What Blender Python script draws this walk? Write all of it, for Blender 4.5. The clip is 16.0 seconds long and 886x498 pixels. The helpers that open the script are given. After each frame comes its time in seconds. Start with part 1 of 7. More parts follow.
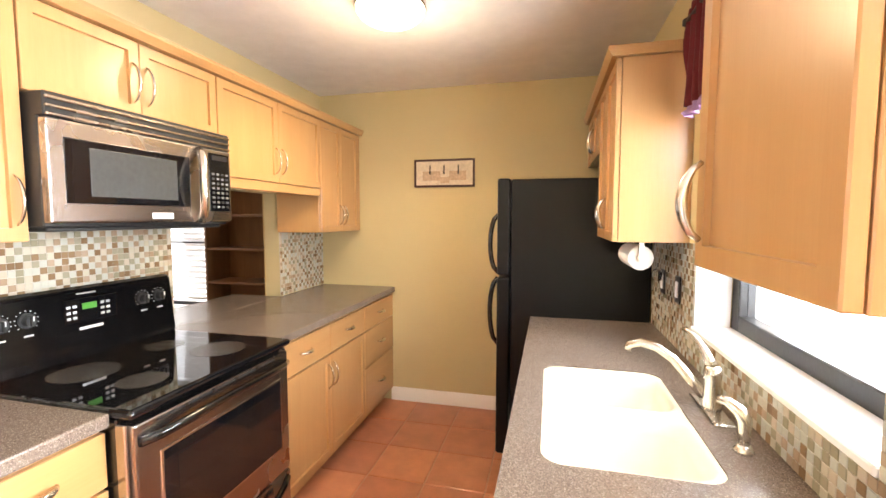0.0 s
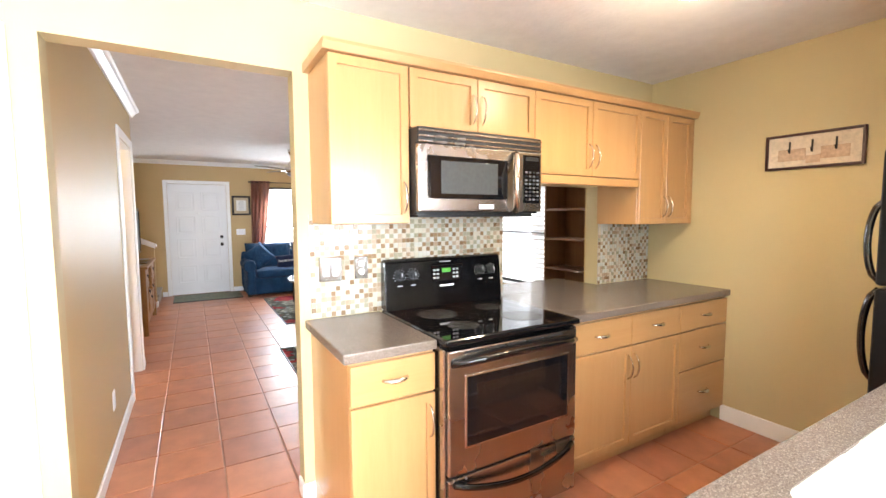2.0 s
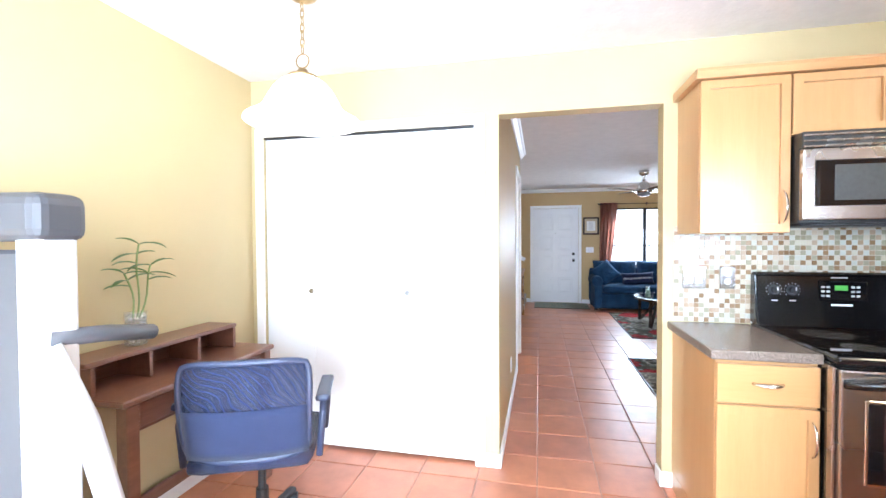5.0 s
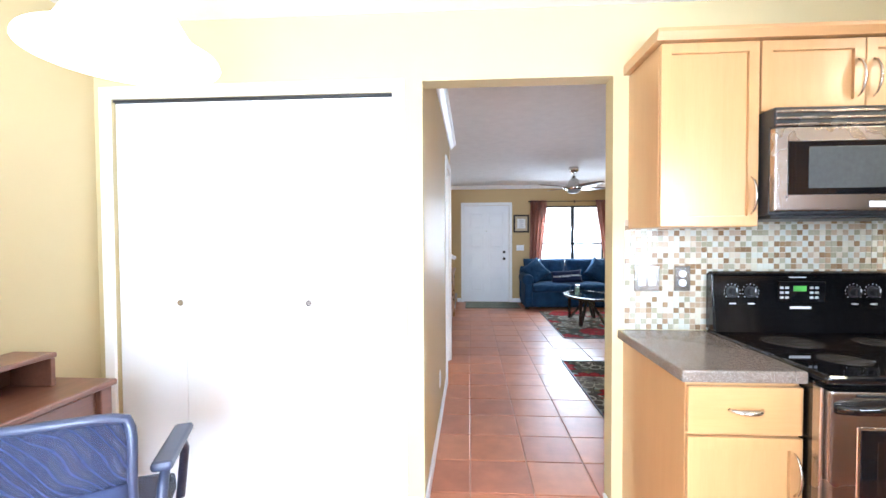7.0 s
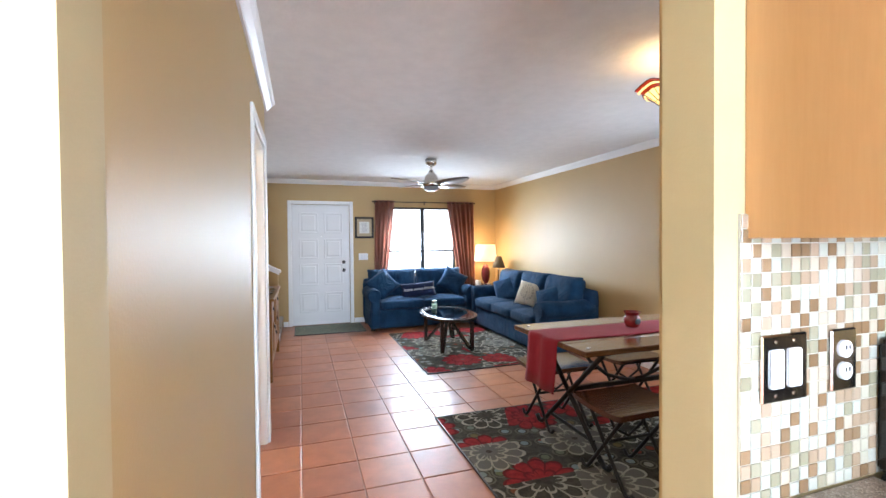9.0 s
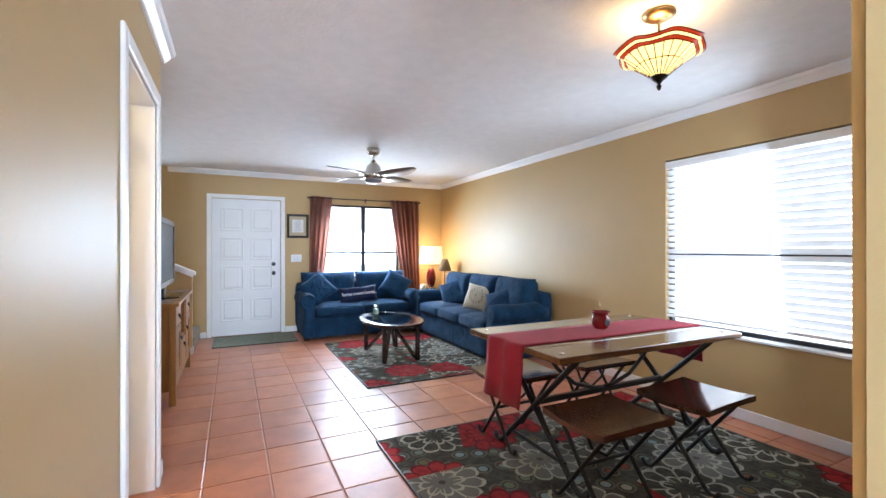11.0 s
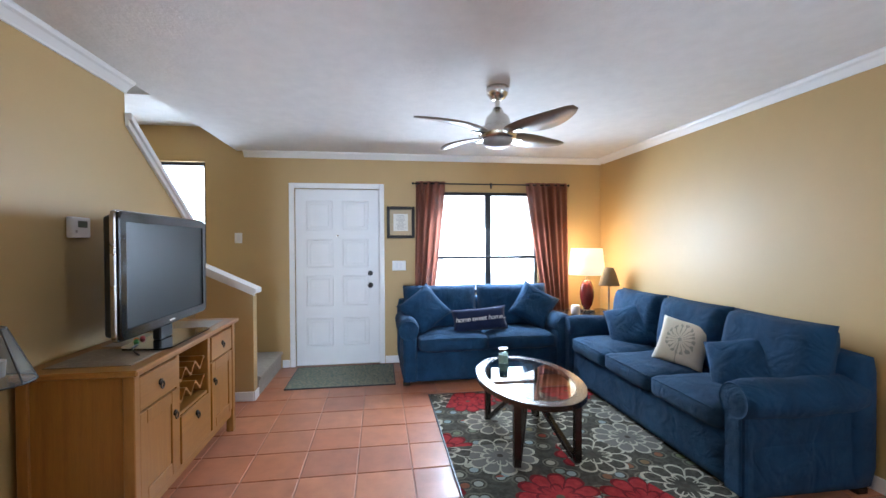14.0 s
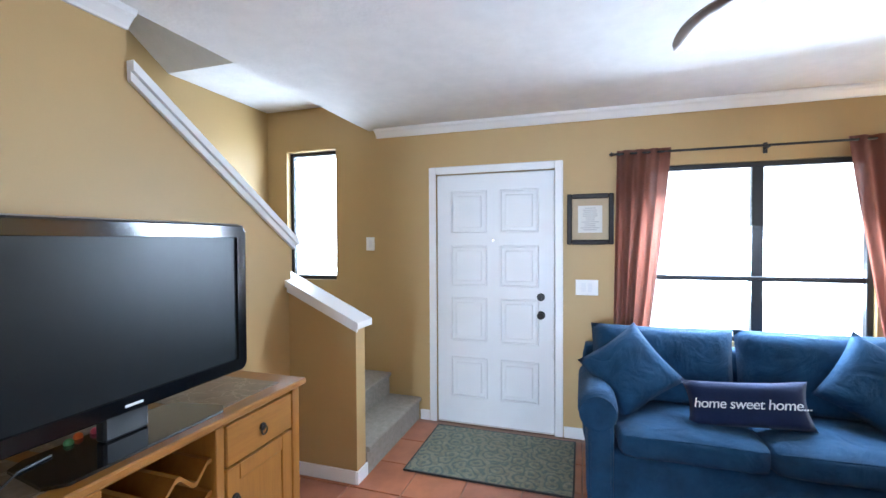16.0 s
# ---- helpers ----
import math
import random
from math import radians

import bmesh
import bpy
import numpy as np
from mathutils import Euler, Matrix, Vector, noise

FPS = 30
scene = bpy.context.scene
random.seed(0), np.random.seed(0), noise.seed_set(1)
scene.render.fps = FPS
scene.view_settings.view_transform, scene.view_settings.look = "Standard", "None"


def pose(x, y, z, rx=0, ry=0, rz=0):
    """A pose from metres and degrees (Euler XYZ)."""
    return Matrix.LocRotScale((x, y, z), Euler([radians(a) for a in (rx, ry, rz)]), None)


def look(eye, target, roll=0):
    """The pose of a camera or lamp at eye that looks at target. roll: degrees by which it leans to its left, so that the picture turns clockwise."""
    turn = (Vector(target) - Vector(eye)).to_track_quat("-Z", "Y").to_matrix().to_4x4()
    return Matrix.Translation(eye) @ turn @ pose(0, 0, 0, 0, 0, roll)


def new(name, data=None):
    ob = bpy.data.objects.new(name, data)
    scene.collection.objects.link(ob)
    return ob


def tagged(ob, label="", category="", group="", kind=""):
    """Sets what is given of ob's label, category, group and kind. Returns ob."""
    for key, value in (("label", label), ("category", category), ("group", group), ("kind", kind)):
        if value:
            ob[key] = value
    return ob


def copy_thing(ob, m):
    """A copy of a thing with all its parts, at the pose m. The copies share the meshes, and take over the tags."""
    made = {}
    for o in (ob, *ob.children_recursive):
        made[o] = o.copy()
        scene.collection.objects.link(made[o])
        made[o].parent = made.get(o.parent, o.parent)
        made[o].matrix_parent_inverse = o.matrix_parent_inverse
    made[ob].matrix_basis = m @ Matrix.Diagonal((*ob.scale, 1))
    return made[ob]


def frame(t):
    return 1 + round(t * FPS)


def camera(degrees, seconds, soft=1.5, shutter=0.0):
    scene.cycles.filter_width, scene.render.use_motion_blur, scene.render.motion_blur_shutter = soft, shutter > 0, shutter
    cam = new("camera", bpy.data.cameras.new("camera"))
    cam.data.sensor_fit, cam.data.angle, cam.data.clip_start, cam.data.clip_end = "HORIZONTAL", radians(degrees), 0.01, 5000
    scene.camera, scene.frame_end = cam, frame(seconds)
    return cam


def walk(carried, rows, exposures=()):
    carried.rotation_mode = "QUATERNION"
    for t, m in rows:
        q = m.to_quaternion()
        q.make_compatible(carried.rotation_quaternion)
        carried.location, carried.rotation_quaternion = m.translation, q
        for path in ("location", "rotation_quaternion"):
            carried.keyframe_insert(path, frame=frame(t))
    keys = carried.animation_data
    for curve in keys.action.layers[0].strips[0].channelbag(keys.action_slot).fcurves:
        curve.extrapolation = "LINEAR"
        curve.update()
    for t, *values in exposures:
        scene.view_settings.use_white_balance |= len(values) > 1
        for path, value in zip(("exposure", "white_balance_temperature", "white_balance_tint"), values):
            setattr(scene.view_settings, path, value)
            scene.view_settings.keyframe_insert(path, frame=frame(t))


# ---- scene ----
cam = camera(91.6, 16.0)
PATH = [
    (0, (0.225, 0.405, 1.473), (-0.255, 2.341, 1.328), 0),
    (0.5, (0.300, 0.443, 1.482), (-0.652, 2.194, 1.326), 0.1),
    (1, (0.364, 0.513, 1.480), (-0.914, 2.043, 1.322), -0.1),
    (1.5, (0.445, 0.539, 1.465), (-1.083, 1.820, 1.304), -0.2),
    (2, (0.560, 0.461, 1.437), (-1.164, 1.463, 1.283), -0.3),
    (2.5, (0.678, 0.366, 1.427), (-1.199, 1.047, 1.312), -0.5),
    (3, (0.758, 0.313, 1.423), (-1.220, 0.605, 1.349), -0.7),
    (3.5, (0.855, 0.278, 1.405), (-1.143, 0.209, 1.352), -0.7),
    (4, (0.952, 0.252, 1.394), (-1.018, -0.083, 1.349), -0.6),
    (4.2, (0.988, 0.240, 1.383), (-0.968, -0.176, 1.348), -0.7),
    (6.3, (0.873, 0.238, 1.377), (-1.077, -0.206, 1.328), -0.1),
    (6.5, (0.788, 0.235, 1.368), (-1.177, -0.128, 1.319), -0.2),
    (7, (0.485, 0.228, 1.365), (-1.510, 0.102, 1.313), -0.3),
    (7.5, (0.127, 0.214, 1.411), (-1.869, 0.319, 1.360), -0.4),
    (8, (-0.280, 0.192, 1.459), (-2.255, 0.512, 1.410), -0.4),
    (8.5, (-0.689, 0.204, 1.442), (-2.624, 0.703, 1.397), -0.7),
    (9, (-1.051, 0.235, 1.402), (-2.950, 0.863, 1.366), -0.5),
    (9.5, (-1.300, 0.272, 1.351), (-3.143, 1.045, 1.327), -0.4),
    (9.7, (-1.351, 0.305, 1.344), (-3.175, 1.122, 1.314), -0.7),
    (11.8, (-1.915, 0.452, 1.259), (-3.711, 1.335, 1.275), 0.2),
    (12, (-2.088, 0.516, 1.313), (-3.914, 1.332, 1.318), 0.1),
    (12.5, (-2.464, 0.644, 1.357), (-4.357, 1.287, 1.360), -0.1),
    (13, (-2.873, 0.828, 1.388), (-4.816, 1.299, 1.382), -0.4),
    (13.5, (-3.226, 0.933, 1.394), (-5.186, 1.321, 1.376), -0.3),
    (14, (-3.541, 1.052, 1.406), (-5.519, 1.342, 1.379), -0.3),
    (14.5, (-3.893, 1.153, 1.371), (-5.891, 1.253, 1.357), -0.4),
    (15, (-4.333, 1.128, 1.408), (-6.330, 1.059, 1.391), -0.2),
    (15.5, (-4.792, 1.215, 1.482), (-6.766, 0.902, 1.442), -0.2),
    (16, (-5.266, 1.243, 1.498), (-7.170, 0.627, 1.460), -0.3),
]
walk(cam, [(t, look(eye, target, roll)) for t, eye, target, roll in PATH],
     [(0, 0.42, 6850, 15), (1, 0.36, 6600, 15), (2, 0.32, 6350, 12), (3, 0.15, 6000, 10), (4, 0.1, 5500, 10), (6.3, 0.1, 5500, 10), (8.5, 0.15, 5700, 9), (9.7, 0.25, 5500, 9), (12, 0.35, 5450, 8), (12.6, 0.12, 5450, 8), (13.5, 0.15, 5400, 8), (15, 0.4, 5350, 8), (16, 0.55, 5250, 8)])

# ---- world, sun and large lights ----
world = bpy.data.worlds.new("world")
scene.world = world
world.use_nodes = True
wn = world.node_tree
sky = wn.nodes.new("ShaderNodeTexSky")
sky.sky_type, sky.sun_disc, sky.sun_elevation, sky.sun_rotation = "NISHITA", False, radians(40), radians(60)
wn.links.new(sky.outputs[0], wn.nodes["Background"].inputs[0])
wn.nodes["Background"].inputs[1].default_value = 0.12
sun = new("sun", bpy.data.lights.new("sun", "SUN"))
sun.data.energy, sun.data.angle, sun.data.color = 1.0, radians(12), (1, 0.96, 0.9)
sun.matrix_world = look((10, -6, 10), (0, 0, 0))


def area(name, eye, target, w, h, watts, color):
    ob = new(name, bpy.data.lights.new(name, "AREA"))
    ob.data.shape, ob.data.size, ob.data.size_y, ob.data.energy, ob.data.color = "RECTANGLE", w, h, watts, color
    ob.matrix_world = look(eye, target)
    return ob


def bulb(name, place, watts, color, radius=0.05):
    ob = new(name, bpy.data.lights.new(name, "POINT"))
    ob.data.energy, ob.data.color, ob.data.shadow_soft_size = watts, color, radius
    ob.location = place
    return ob


DAY = (0.84, 0.93, 1.0)
WARM = (1.0, 0.72, 0.42)
area("daylight_patio_door", (2.56, 0.12, 1.12), (-0.6, -1.1, 0.4), 0.95, 2.0, 320, DAY)
area("daylight_sink_window", (0.985, 1.73, 1.5), (-1, 1.73, 1.1), 0.9, 0.85, 40, DAY)
area("daylight_front_window", (-8.79, 2.34, 1.45), (-6, 2.0, -0.8), 1.0, 1.1, 125, DAY)
area("daylight_side_window", (-3.3, 3.96, 1.35), (-8.6, 0.6, 0.9), 1.4, 1.3, 38, DAY)
area("daylight_stair_window", (-8.79, -1.11, 1.75), (-5, -1.11, 1.2), 0.5, 1.1, 20, DAY)
bulb("bulb_kitchen_dome", (-0.5, 2.33, 2.26), 9, (1.0, 0.79, 0.5), 0.12)
down = new("dome_downlight", bpy.data.lights.new("dome_downlight", "SPOT"))
down.data.energy, down.data.color, down.data.shadow_soft_size = 40, (1.0, 0.79, 0.5), 0.08
down.data.spot_size, down.data.spot_blend = radians(165), 0.5
down.location = (-0.5, 2.33, 2.22)
bulb("bulb_pendant", (-0.7, -0.75, 1.95), 5, (1.0, 0.85, 0.66), 0.06)
bulb("bulb_stained_glass", (-2.97, 2.27, 2.31), 4, (1.0, 0.76, 0.42), 0.05)
bulb("bulb_table_lamp", (-8.3, 3.42, 1.2), 14, WARM, 0.06)
bulb("bulb_washroom", (-3.9, -1.0, 2.2), 30, (1.0, 0.8, 0.5), 0.1)

# ---- materials ----


def shader(name, rough=0.5, metal=0.0):
    m = bpy.data.materials.new(name)
    m.use_nodes = True
    b = m.node_tree.nodes["Principled BSDF"]
    b.inputs["Roughness"].default_value, b.inputs["Metallic"].default_value = rough, metal
    return m, m.node_tree, b


def rgba(c):
    return (c[0], c[1], c[2], 1)


def coords(nt, scale=(1, 1, 1), world_space=True):
    if world_space:
        src = nt.nodes.new("ShaderNodeNewGeometry").outputs["Position"]
    else:
        src = nt.nodes.new("ShaderNodeTexCoord").outputs["Object"]
    mp = nt.nodes.new("ShaderNodeMapping")
    mp.inputs["Scale"].default_value = scale
    nt.links.new(src, mp.inputs["Vector"])
    return mp.outputs["Vector"]


def noise_node(nt, vec, scale, detail=4, rough=0.55):
    n = nt.nodes.new("ShaderNodeTexNoise")
    n.inputs["Scale"].default_value, n.inputs["Detail"].default_value, n.inputs["Roughness"].default_value = scale, detail, rough
    nt.links.new(vec, n.inputs["Vector"])
    return n.outputs["Fac"]


def ramp(nt, fac, stops):
    r = nt.nodes.new("ShaderNodeValToRGB")
    els = r.color_ramp.elements
    while len(els) < len(stops):
        els.new(0.5)
    for e, (p, c) in zip(els, stops):
        e.position, e.color = p, rgba(c)
    nt.links.new(fac, r.inputs["Fac"])
    return r.outputs["Color"]


def mix(nt, fac, a, b, blend="MIX"):
    n = nt.nodes.new("ShaderNodeMix")
    n.data_type, n.blend_type = "RGBA", blend
    for sock, v in ((n.inputs[0], fac), (n.inputs[6], a), (n.inputs[7], b)):
        if isinstance(v, (int, float)):
            sock.default_value = v
        elif isinstance(v, tuple):
            sock.default_value = rgba(v)
        else:
            nt.links.new(v, sock)
    return n.outputs[2]


def math_node(nt, op, a, b=0.0, c=0.0):
    n = nt.nodes.new("ShaderNodeMath")
    n.operation = op
    for sock, v in zip(n.inputs, (a, b, c)):
        if isinstance(v, (int, float)):
            sock.default_value = v
        else:
            nt.links.new(v, sock)
    return n.outputs[0]


def bump(nt, b, height, strength, distance=0.01):
    n = nt.nodes.new("ShaderNodeBump")
    n.inputs["Strength"].default_value, n.inputs["Distance"].default_value = strength, distance
    nt.links.new(height, n.inputs["Height"])
    nt.links.new(n.outputs[0], b.inputs["Normal"])


def plain(name, c, rough=0.5, metal=0.0, vary=0.12, scale=3.0, fine=60.0, bumpy=0.08, world_space=True, coat=0.0):
    """A paint, plastic or metal with large mottling, fine grain and a slight relief."""
    m, nt, b = shader(name, rough, metal)
    v = coords(nt, world_space=world_space)
    big, small = noise_node(nt, v, scale), noise_node(nt, v, fine, 3)
    dark, lite = tuple(x * (1 - vary) for x in c), tuple(min(1, x * (1 + vary * 0.6)) for x in c)
    col = ramp(nt, big, ((0.3, dark), (0.7, lite)))
    nt.links.new(mix(nt, 0.25 * vary / 0.12 if vary < 0.4 else 0.5, col, ramp(nt, small, ((0.3, dark), (0.7, lite)))), b.inputs["Base Color"])
    rr = nt.nodes.new("ShaderNodeMapRange")
    rr.inputs["To Min"].default_value, rr.inputs["To Max"].default_value = max(0.02, rough * 0.85), min(1, rough * 1.15)
    nt.links.new(big, rr.inputs["Value"])
    nt.links.new(rr.outputs[0], b.inputs["Roughness"])
    if bumpy:
        bump(nt, b, small, bumpy, 0.004)
    if coat:
        b.inputs["Coat Weight"].default_value, b.inputs["Coat Roughness"].default_value = coat, 0.1
    return m


def wood(name, c, dark, rough=0.4, axis=2, stretch=14.0, scale=3.0, coat=0.0, contrast=1.0, random_tint=0.0):
    """Wood with grain along one axis of the object."""
    m, nt, b = shader(name, rough)
    s = [stretch, stretch, stretch]
    s[axis] = 1.0
    v = coords(nt, tuple(s), world_space=True)
    warp = noise_node(nt, v, scale * 0.35, 3, 0.6)
    grain = noise_node(nt, v, scale, 6, 0.65)
    fine = noise_node(nt, v, scale * 7, 3, 0.5)
    f = math_node(nt, "MULTIPLY_ADD", warp, 0.5, math_node(nt, "MULTIPLY", grain, 0.5))
    lo, hi = 0.5 - 0.18 / contrast, 0.5 + 0.18 / contrast
    col = ramp(nt, f, ((lo, dark), (hi, c)))
    col = mix(nt, 0.22 * contrast, col, ramp(nt, fine, ((0.35, dark), (0.65, c))))
    if random_tint:
        oi = nt.nodes.new("ShaderNodeObjectInfo")
        hs = nt.nodes.new("ShaderNodeHueSaturation")
        mr = nt.nodes.new("ShaderNodeMapRange")
        mr.inputs["To Min"].default_value, mr.inputs["To Max"].default_value = 1 - random_tint, 1 + random_tint
        nt.links.new(oi.outputs["Random"], mr.inputs["Value"])
        nt.links.new(mr.outputs[0], hs.inputs["Value"])
        nt.links.new(col, hs.inputs["Color"])
        col = hs.outputs[0]
    nt.links.new(col, b.inputs["Base Color"])
    bump(nt, b, fine, 0.06, 0.002)
    if coat:
        b.inputs["Coat Weight"].default_value, b.inputs["Coat Roughness"].default_value = coat, 0.15
    return m


def speckle(name, base, spots, rough=0.35):
    """A solid-surface worktop with small flecks."""
    m, nt, b = shader(name, rough)
    v = coords(nt)
    vo = nt.nodes.new("ShaderNodeTexVoronoi")
    vo.inputs["Scale"].default_value = 420
    nt.links.new(v, vo.inputs["Vector"])
    wn_ = nt.nodes.new("ShaderNodeTexWhiteNoise")
    nt.links.new(vo.outputs["Position"], wn_.inputs["Vector"])
    col = ramp(nt, wn_.outputs["Value"], ((0.0, spots[0]), (0.25, base), (0.75, base), (1.0, spots[1])))
    big = noise_node(nt, v, 5)
    nt.links.new(mix(nt, 0.25, col, ramp(nt, big, ((0.3, tuple(x * 0.8 for x in base)), (0.7, base)))), b.inputs["Base Color"])
    return m


def fabric(name, c, c2, rough=0.9, weave=700.0, patch=9.0, sheen=0.08, crease=0.0):
    m, nt, b = shader(name, rough)
    v = coords(nt, world_space=False)
    big, fine = noise_node(nt, v, patch, 5, 0.6), noise_node(nt, v, weave, 2)
    col = ramp(nt, big, ((0.33, c2), (0.66, c)))
    col = mix(nt, 0.3, col, ramp(nt, fine, ((0.3, tuple(x * 0.55 for x in c)), (0.7, tuple(min(1, x * 1.3) for x in c)))))
    nt.links.new(col, b.inputs["Base Color"])
    b.inputs["Sheen Weight"].default_value = sheen
    b.inputs["Specular IOR Level"].default_value = 0.2
    if crease:
        folds = nt.nodes.new("ShaderNodeTexNoise")
        folds.inputs["Scale"].default_value, folds.inputs["Detail"].default_value, folds.inputs["Distortion"].default_value = 5.5, 3, 1.6
        nt.links.new(v, folds.inputs["Vector"])
        bump(nt, b, math_node(nt, "MULTIPLY_ADD", fine, 0.08, folds.outputs["Fac"]), crease, 0.035)
    else:
        bump(nt, b, fine, 0.35, 0.003)
    return m


def tile_mat(name, palette, rough, source="object", coat=0.0, mottled=0.18):
    """Tiles that take their tint from a random number for each piece."""
    m, nt, b = shader(name, rough)
    if source == "object":
        rnd = nt.nodes.new("ShaderNodeObjectInfo").outputs["Random"]
    else:
        rnd = nt.nodes.new("ShaderNodeNewGeometry").outputs["Random Per Island"]
    n = len(palette)
    r = nt.nodes.new("ShaderNodeValToRGB")
    r.color_ramp.interpolation = "CONSTANT" if n > 4 else "LINEAR"
    els = r.color_ramp.elements
    while len(els) < n:
        els.new(0.5)
    for k, (e, c) in enumerate(zip(els, palette)):
        e.position, e.color = k / n, rgba(c)
    nt.links.new(rnd, r.inputs["Fac"])
    v = coords(nt)
    big, fine = noise_node(nt, v, 7, 5), noise_node(nt, v, 90, 3)
    lo, hi = 1 - mottled, 1 + mottled * 0.5
    tint = ramp(nt, big, ((0.3, (lo, lo, lo)), (0.7, (hi, hi, hi))))
    nt.links.new(mix(nt, 1.0, r.outputs[0], tint, "MULTIPLY"), b.inputs["Base Color"])
    bump(nt, b, mix(nt, 0.5, big, fine), 0.12, 0.004)
    if coat:
        b.inputs["Coat Weight"].default_value, b.inputs["Coat Roughness"].default_value = coat, 0.12
    return m


def glowing(name, c, strength, mixed=0.5):
    m, nt, b = shader(name, 0.4)
    b.inputs["Base Color"].default_value = rgba(c)
    b.inputs["Emission Color"].default_value, b.inputs["Emission Strength"].default_value = rgba(c), strength
    return m


def glass_mat(name, c=(1, 1, 1), rough=0.0):
    m, nt, b = shader(name, rough)
    b.inputs["Base Color"].default_value, b.inputs["Transmission Weight"].default_value, b.inputs["IOR"].default_value = rgba(c), 1.0, 1.45
    return m


def flower_rug(name, size):
    """A rug of big outlined blossoms: petals in polar waves round the points of a cell pattern."""
    m, nt, b = shader(name, 0.95)
    b.inputs["Specular IOR Level"].default_value = 0.1
    v = coords(nt, world_space=False)
    vv = nt.nodes.new("ShaderNodeTexVoronoi")
    vv.voronoi_dimensions, vv.inputs["Scale"].default_value, vv.inputs["Randomness"].default_value = "2D", 1 / size, 0.55
    nt.links.new(v, vv.inputs["Vector"])
    sub = nt.nodes.new("ShaderNodeVectorMath")
    sub.operation = "SUBTRACT"
    nt.links.new(v, sub.inputs[0])
    nt.links.new(vv.outputs["Position"], sub.inputs[1])
    sep = nt.nodes.new("ShaderNodeSeparateXYZ")
    nt.links.new(sub.outputs[0], sep.inputs[0])
    ang = math_node(nt, "ARCTAN2", sep.outputs[1], sep.outputs[0])
    ln = nt.nodes.new("ShaderNodeVectorMath")
    ln.operation = "LENGTH"
    nt.links.new(sub.outputs[0], ln.inputs[0])
    rnd = nt.nodes.new("ShaderNodeTexWhiteNoise")
    nt.links.new(vv.outputs["Position"], rnd.inputs["Vector"])
    wob = noise_node(nt, v, 16, 2)
    rad = math_node(nt, "DIVIDE", math_node(nt, "ADD", ln.outputs["Value"], math_node(nt, "MULTIPLY", wob, 0.03)), size)
    # petal count differs between light and red blossoms
    pet = math_node(nt, "ABSOLUTE", math_node(nt, "COSINE", math_node(nt, "MULTIPLY", ang, 5.5)))
    edge = math_node(nt, "MULTIPLY_ADD", math_node(nt, "POWER", pet, 0.45), 0.14, 0.36)
    inside = math_node(nt, "LESS_THAN", rad, edge)
    line = math_node(nt, "LESS_THAN", math_node(nt, "ABSOLUTE", math_node(nt, "SUBTRACT", rad, edge)), 0.022)
    pet2 = math_node(nt, "ABSOLUTE", math_node(nt, "COSINE", math_node(nt, "MULTIPLY_ADD", ang, 4.0, 0.6)))
    edge2 = math_node(nt, "MULTIPLY_ADD", math_node(nt, "POWER", pet2, 0.5), 0.11, 0.17)
    line2 = math_node(nt, "LESS_THAN", math_node(nt, "ABSOLUTE", math_node(nt, "SUBTRACT", rad, edge2)), 0.02)
    spoke = math_node(nt, "GREATER_THAN", math_node(nt, "ABSOLUTE", math_node(nt, "SINE", math_node(nt, "MULTIPLY", ang, 5.5))), 0.975)
    heart = math_node(nt, "LESS_THAN", rad, 0.075)
    lines = math_node(nt, "MAXIMUM", math_node(nt, "MAXIMUM", line, line2), math_node(nt, "MULTIPLY", spoke, math_node(nt, "MULTIPLY", inside, math_node(nt, "GREATER_THAN", rad, 0.16))))
    red = math_node(nt, "GREATER_THAN", rnd.outputs["Value"], 0.62)
    fill = math_node(nt, "LESS_THAN", rnd.outputs["Value"], 0.22)
    ground_c = ramp(nt, noise_node(nt, v, 30, 3), ((0.35, (0.035, 0.032, 0.024)), (0.65, (0.07, 0.062, 0.045))))
    # small sprigs between the blossoms
    v2 = nt.nodes.new("ShaderNodeTexVoronoi")
    v2.voronoi_dimensions, v2.inputs["Scale"].default_value = "2D", 3.6 / size
    nt.links.new(v, v2.inputs["Vector"])
    sprig = math_node(nt, "LESS_THAN", v2.outputs["Distance"], 0.2)
    ring = math_node(nt, "LESS_THAN", math_node(nt, "ABSOLUTE", math_node(nt, "SUBTRACT", v2.outputs["Distance"], 0.33)), 0.04)
    rs = nt.nodes.new("ShaderNodeTexWhiteNoise")
    nt.links.new(v2.outputs["Position"], rs.inputs["Vector"])
    sprig_c = ramp(nt, rs.outputs["Value"], ((0.0, (0.22, 0.025, 0.02)), (0.35, (0.12, 0.12, 0.05)), (0.65, (0.2, 0.24, 0.24)), (1.0, (0.3, 0.27, 0.2))))
    base = mix(nt, sprig, ground_c, sprig_c)
    base = mix(nt, ring, base, (0.12, 0.11, 0.08))
    red_c = ramp(nt, noise_node(nt, v, 25, 3), ((0.3, (0.2, 0.012, 0.015)), (0.7, (0.32, 0.025, 0.025))))
    pale = (0.34, 0.31, 0.24)
    petal = mix(nt, red, mix(nt, fill, ground_c, (0.13, 0.12, 0.1)), red_c)
    col = mix(nt, inside, base, petal)
    lc = mix(nt, red, pale, (0.12, 0.008, 0.01))
    col = mix(nt, lines, col, lc)
    col = mix(nt, heart, col, mix(nt, red, (0.05, 0.04, 0.03), (0.09, 0.075, 0.04)))
    fine = noise_node(nt, v, 500, 2)
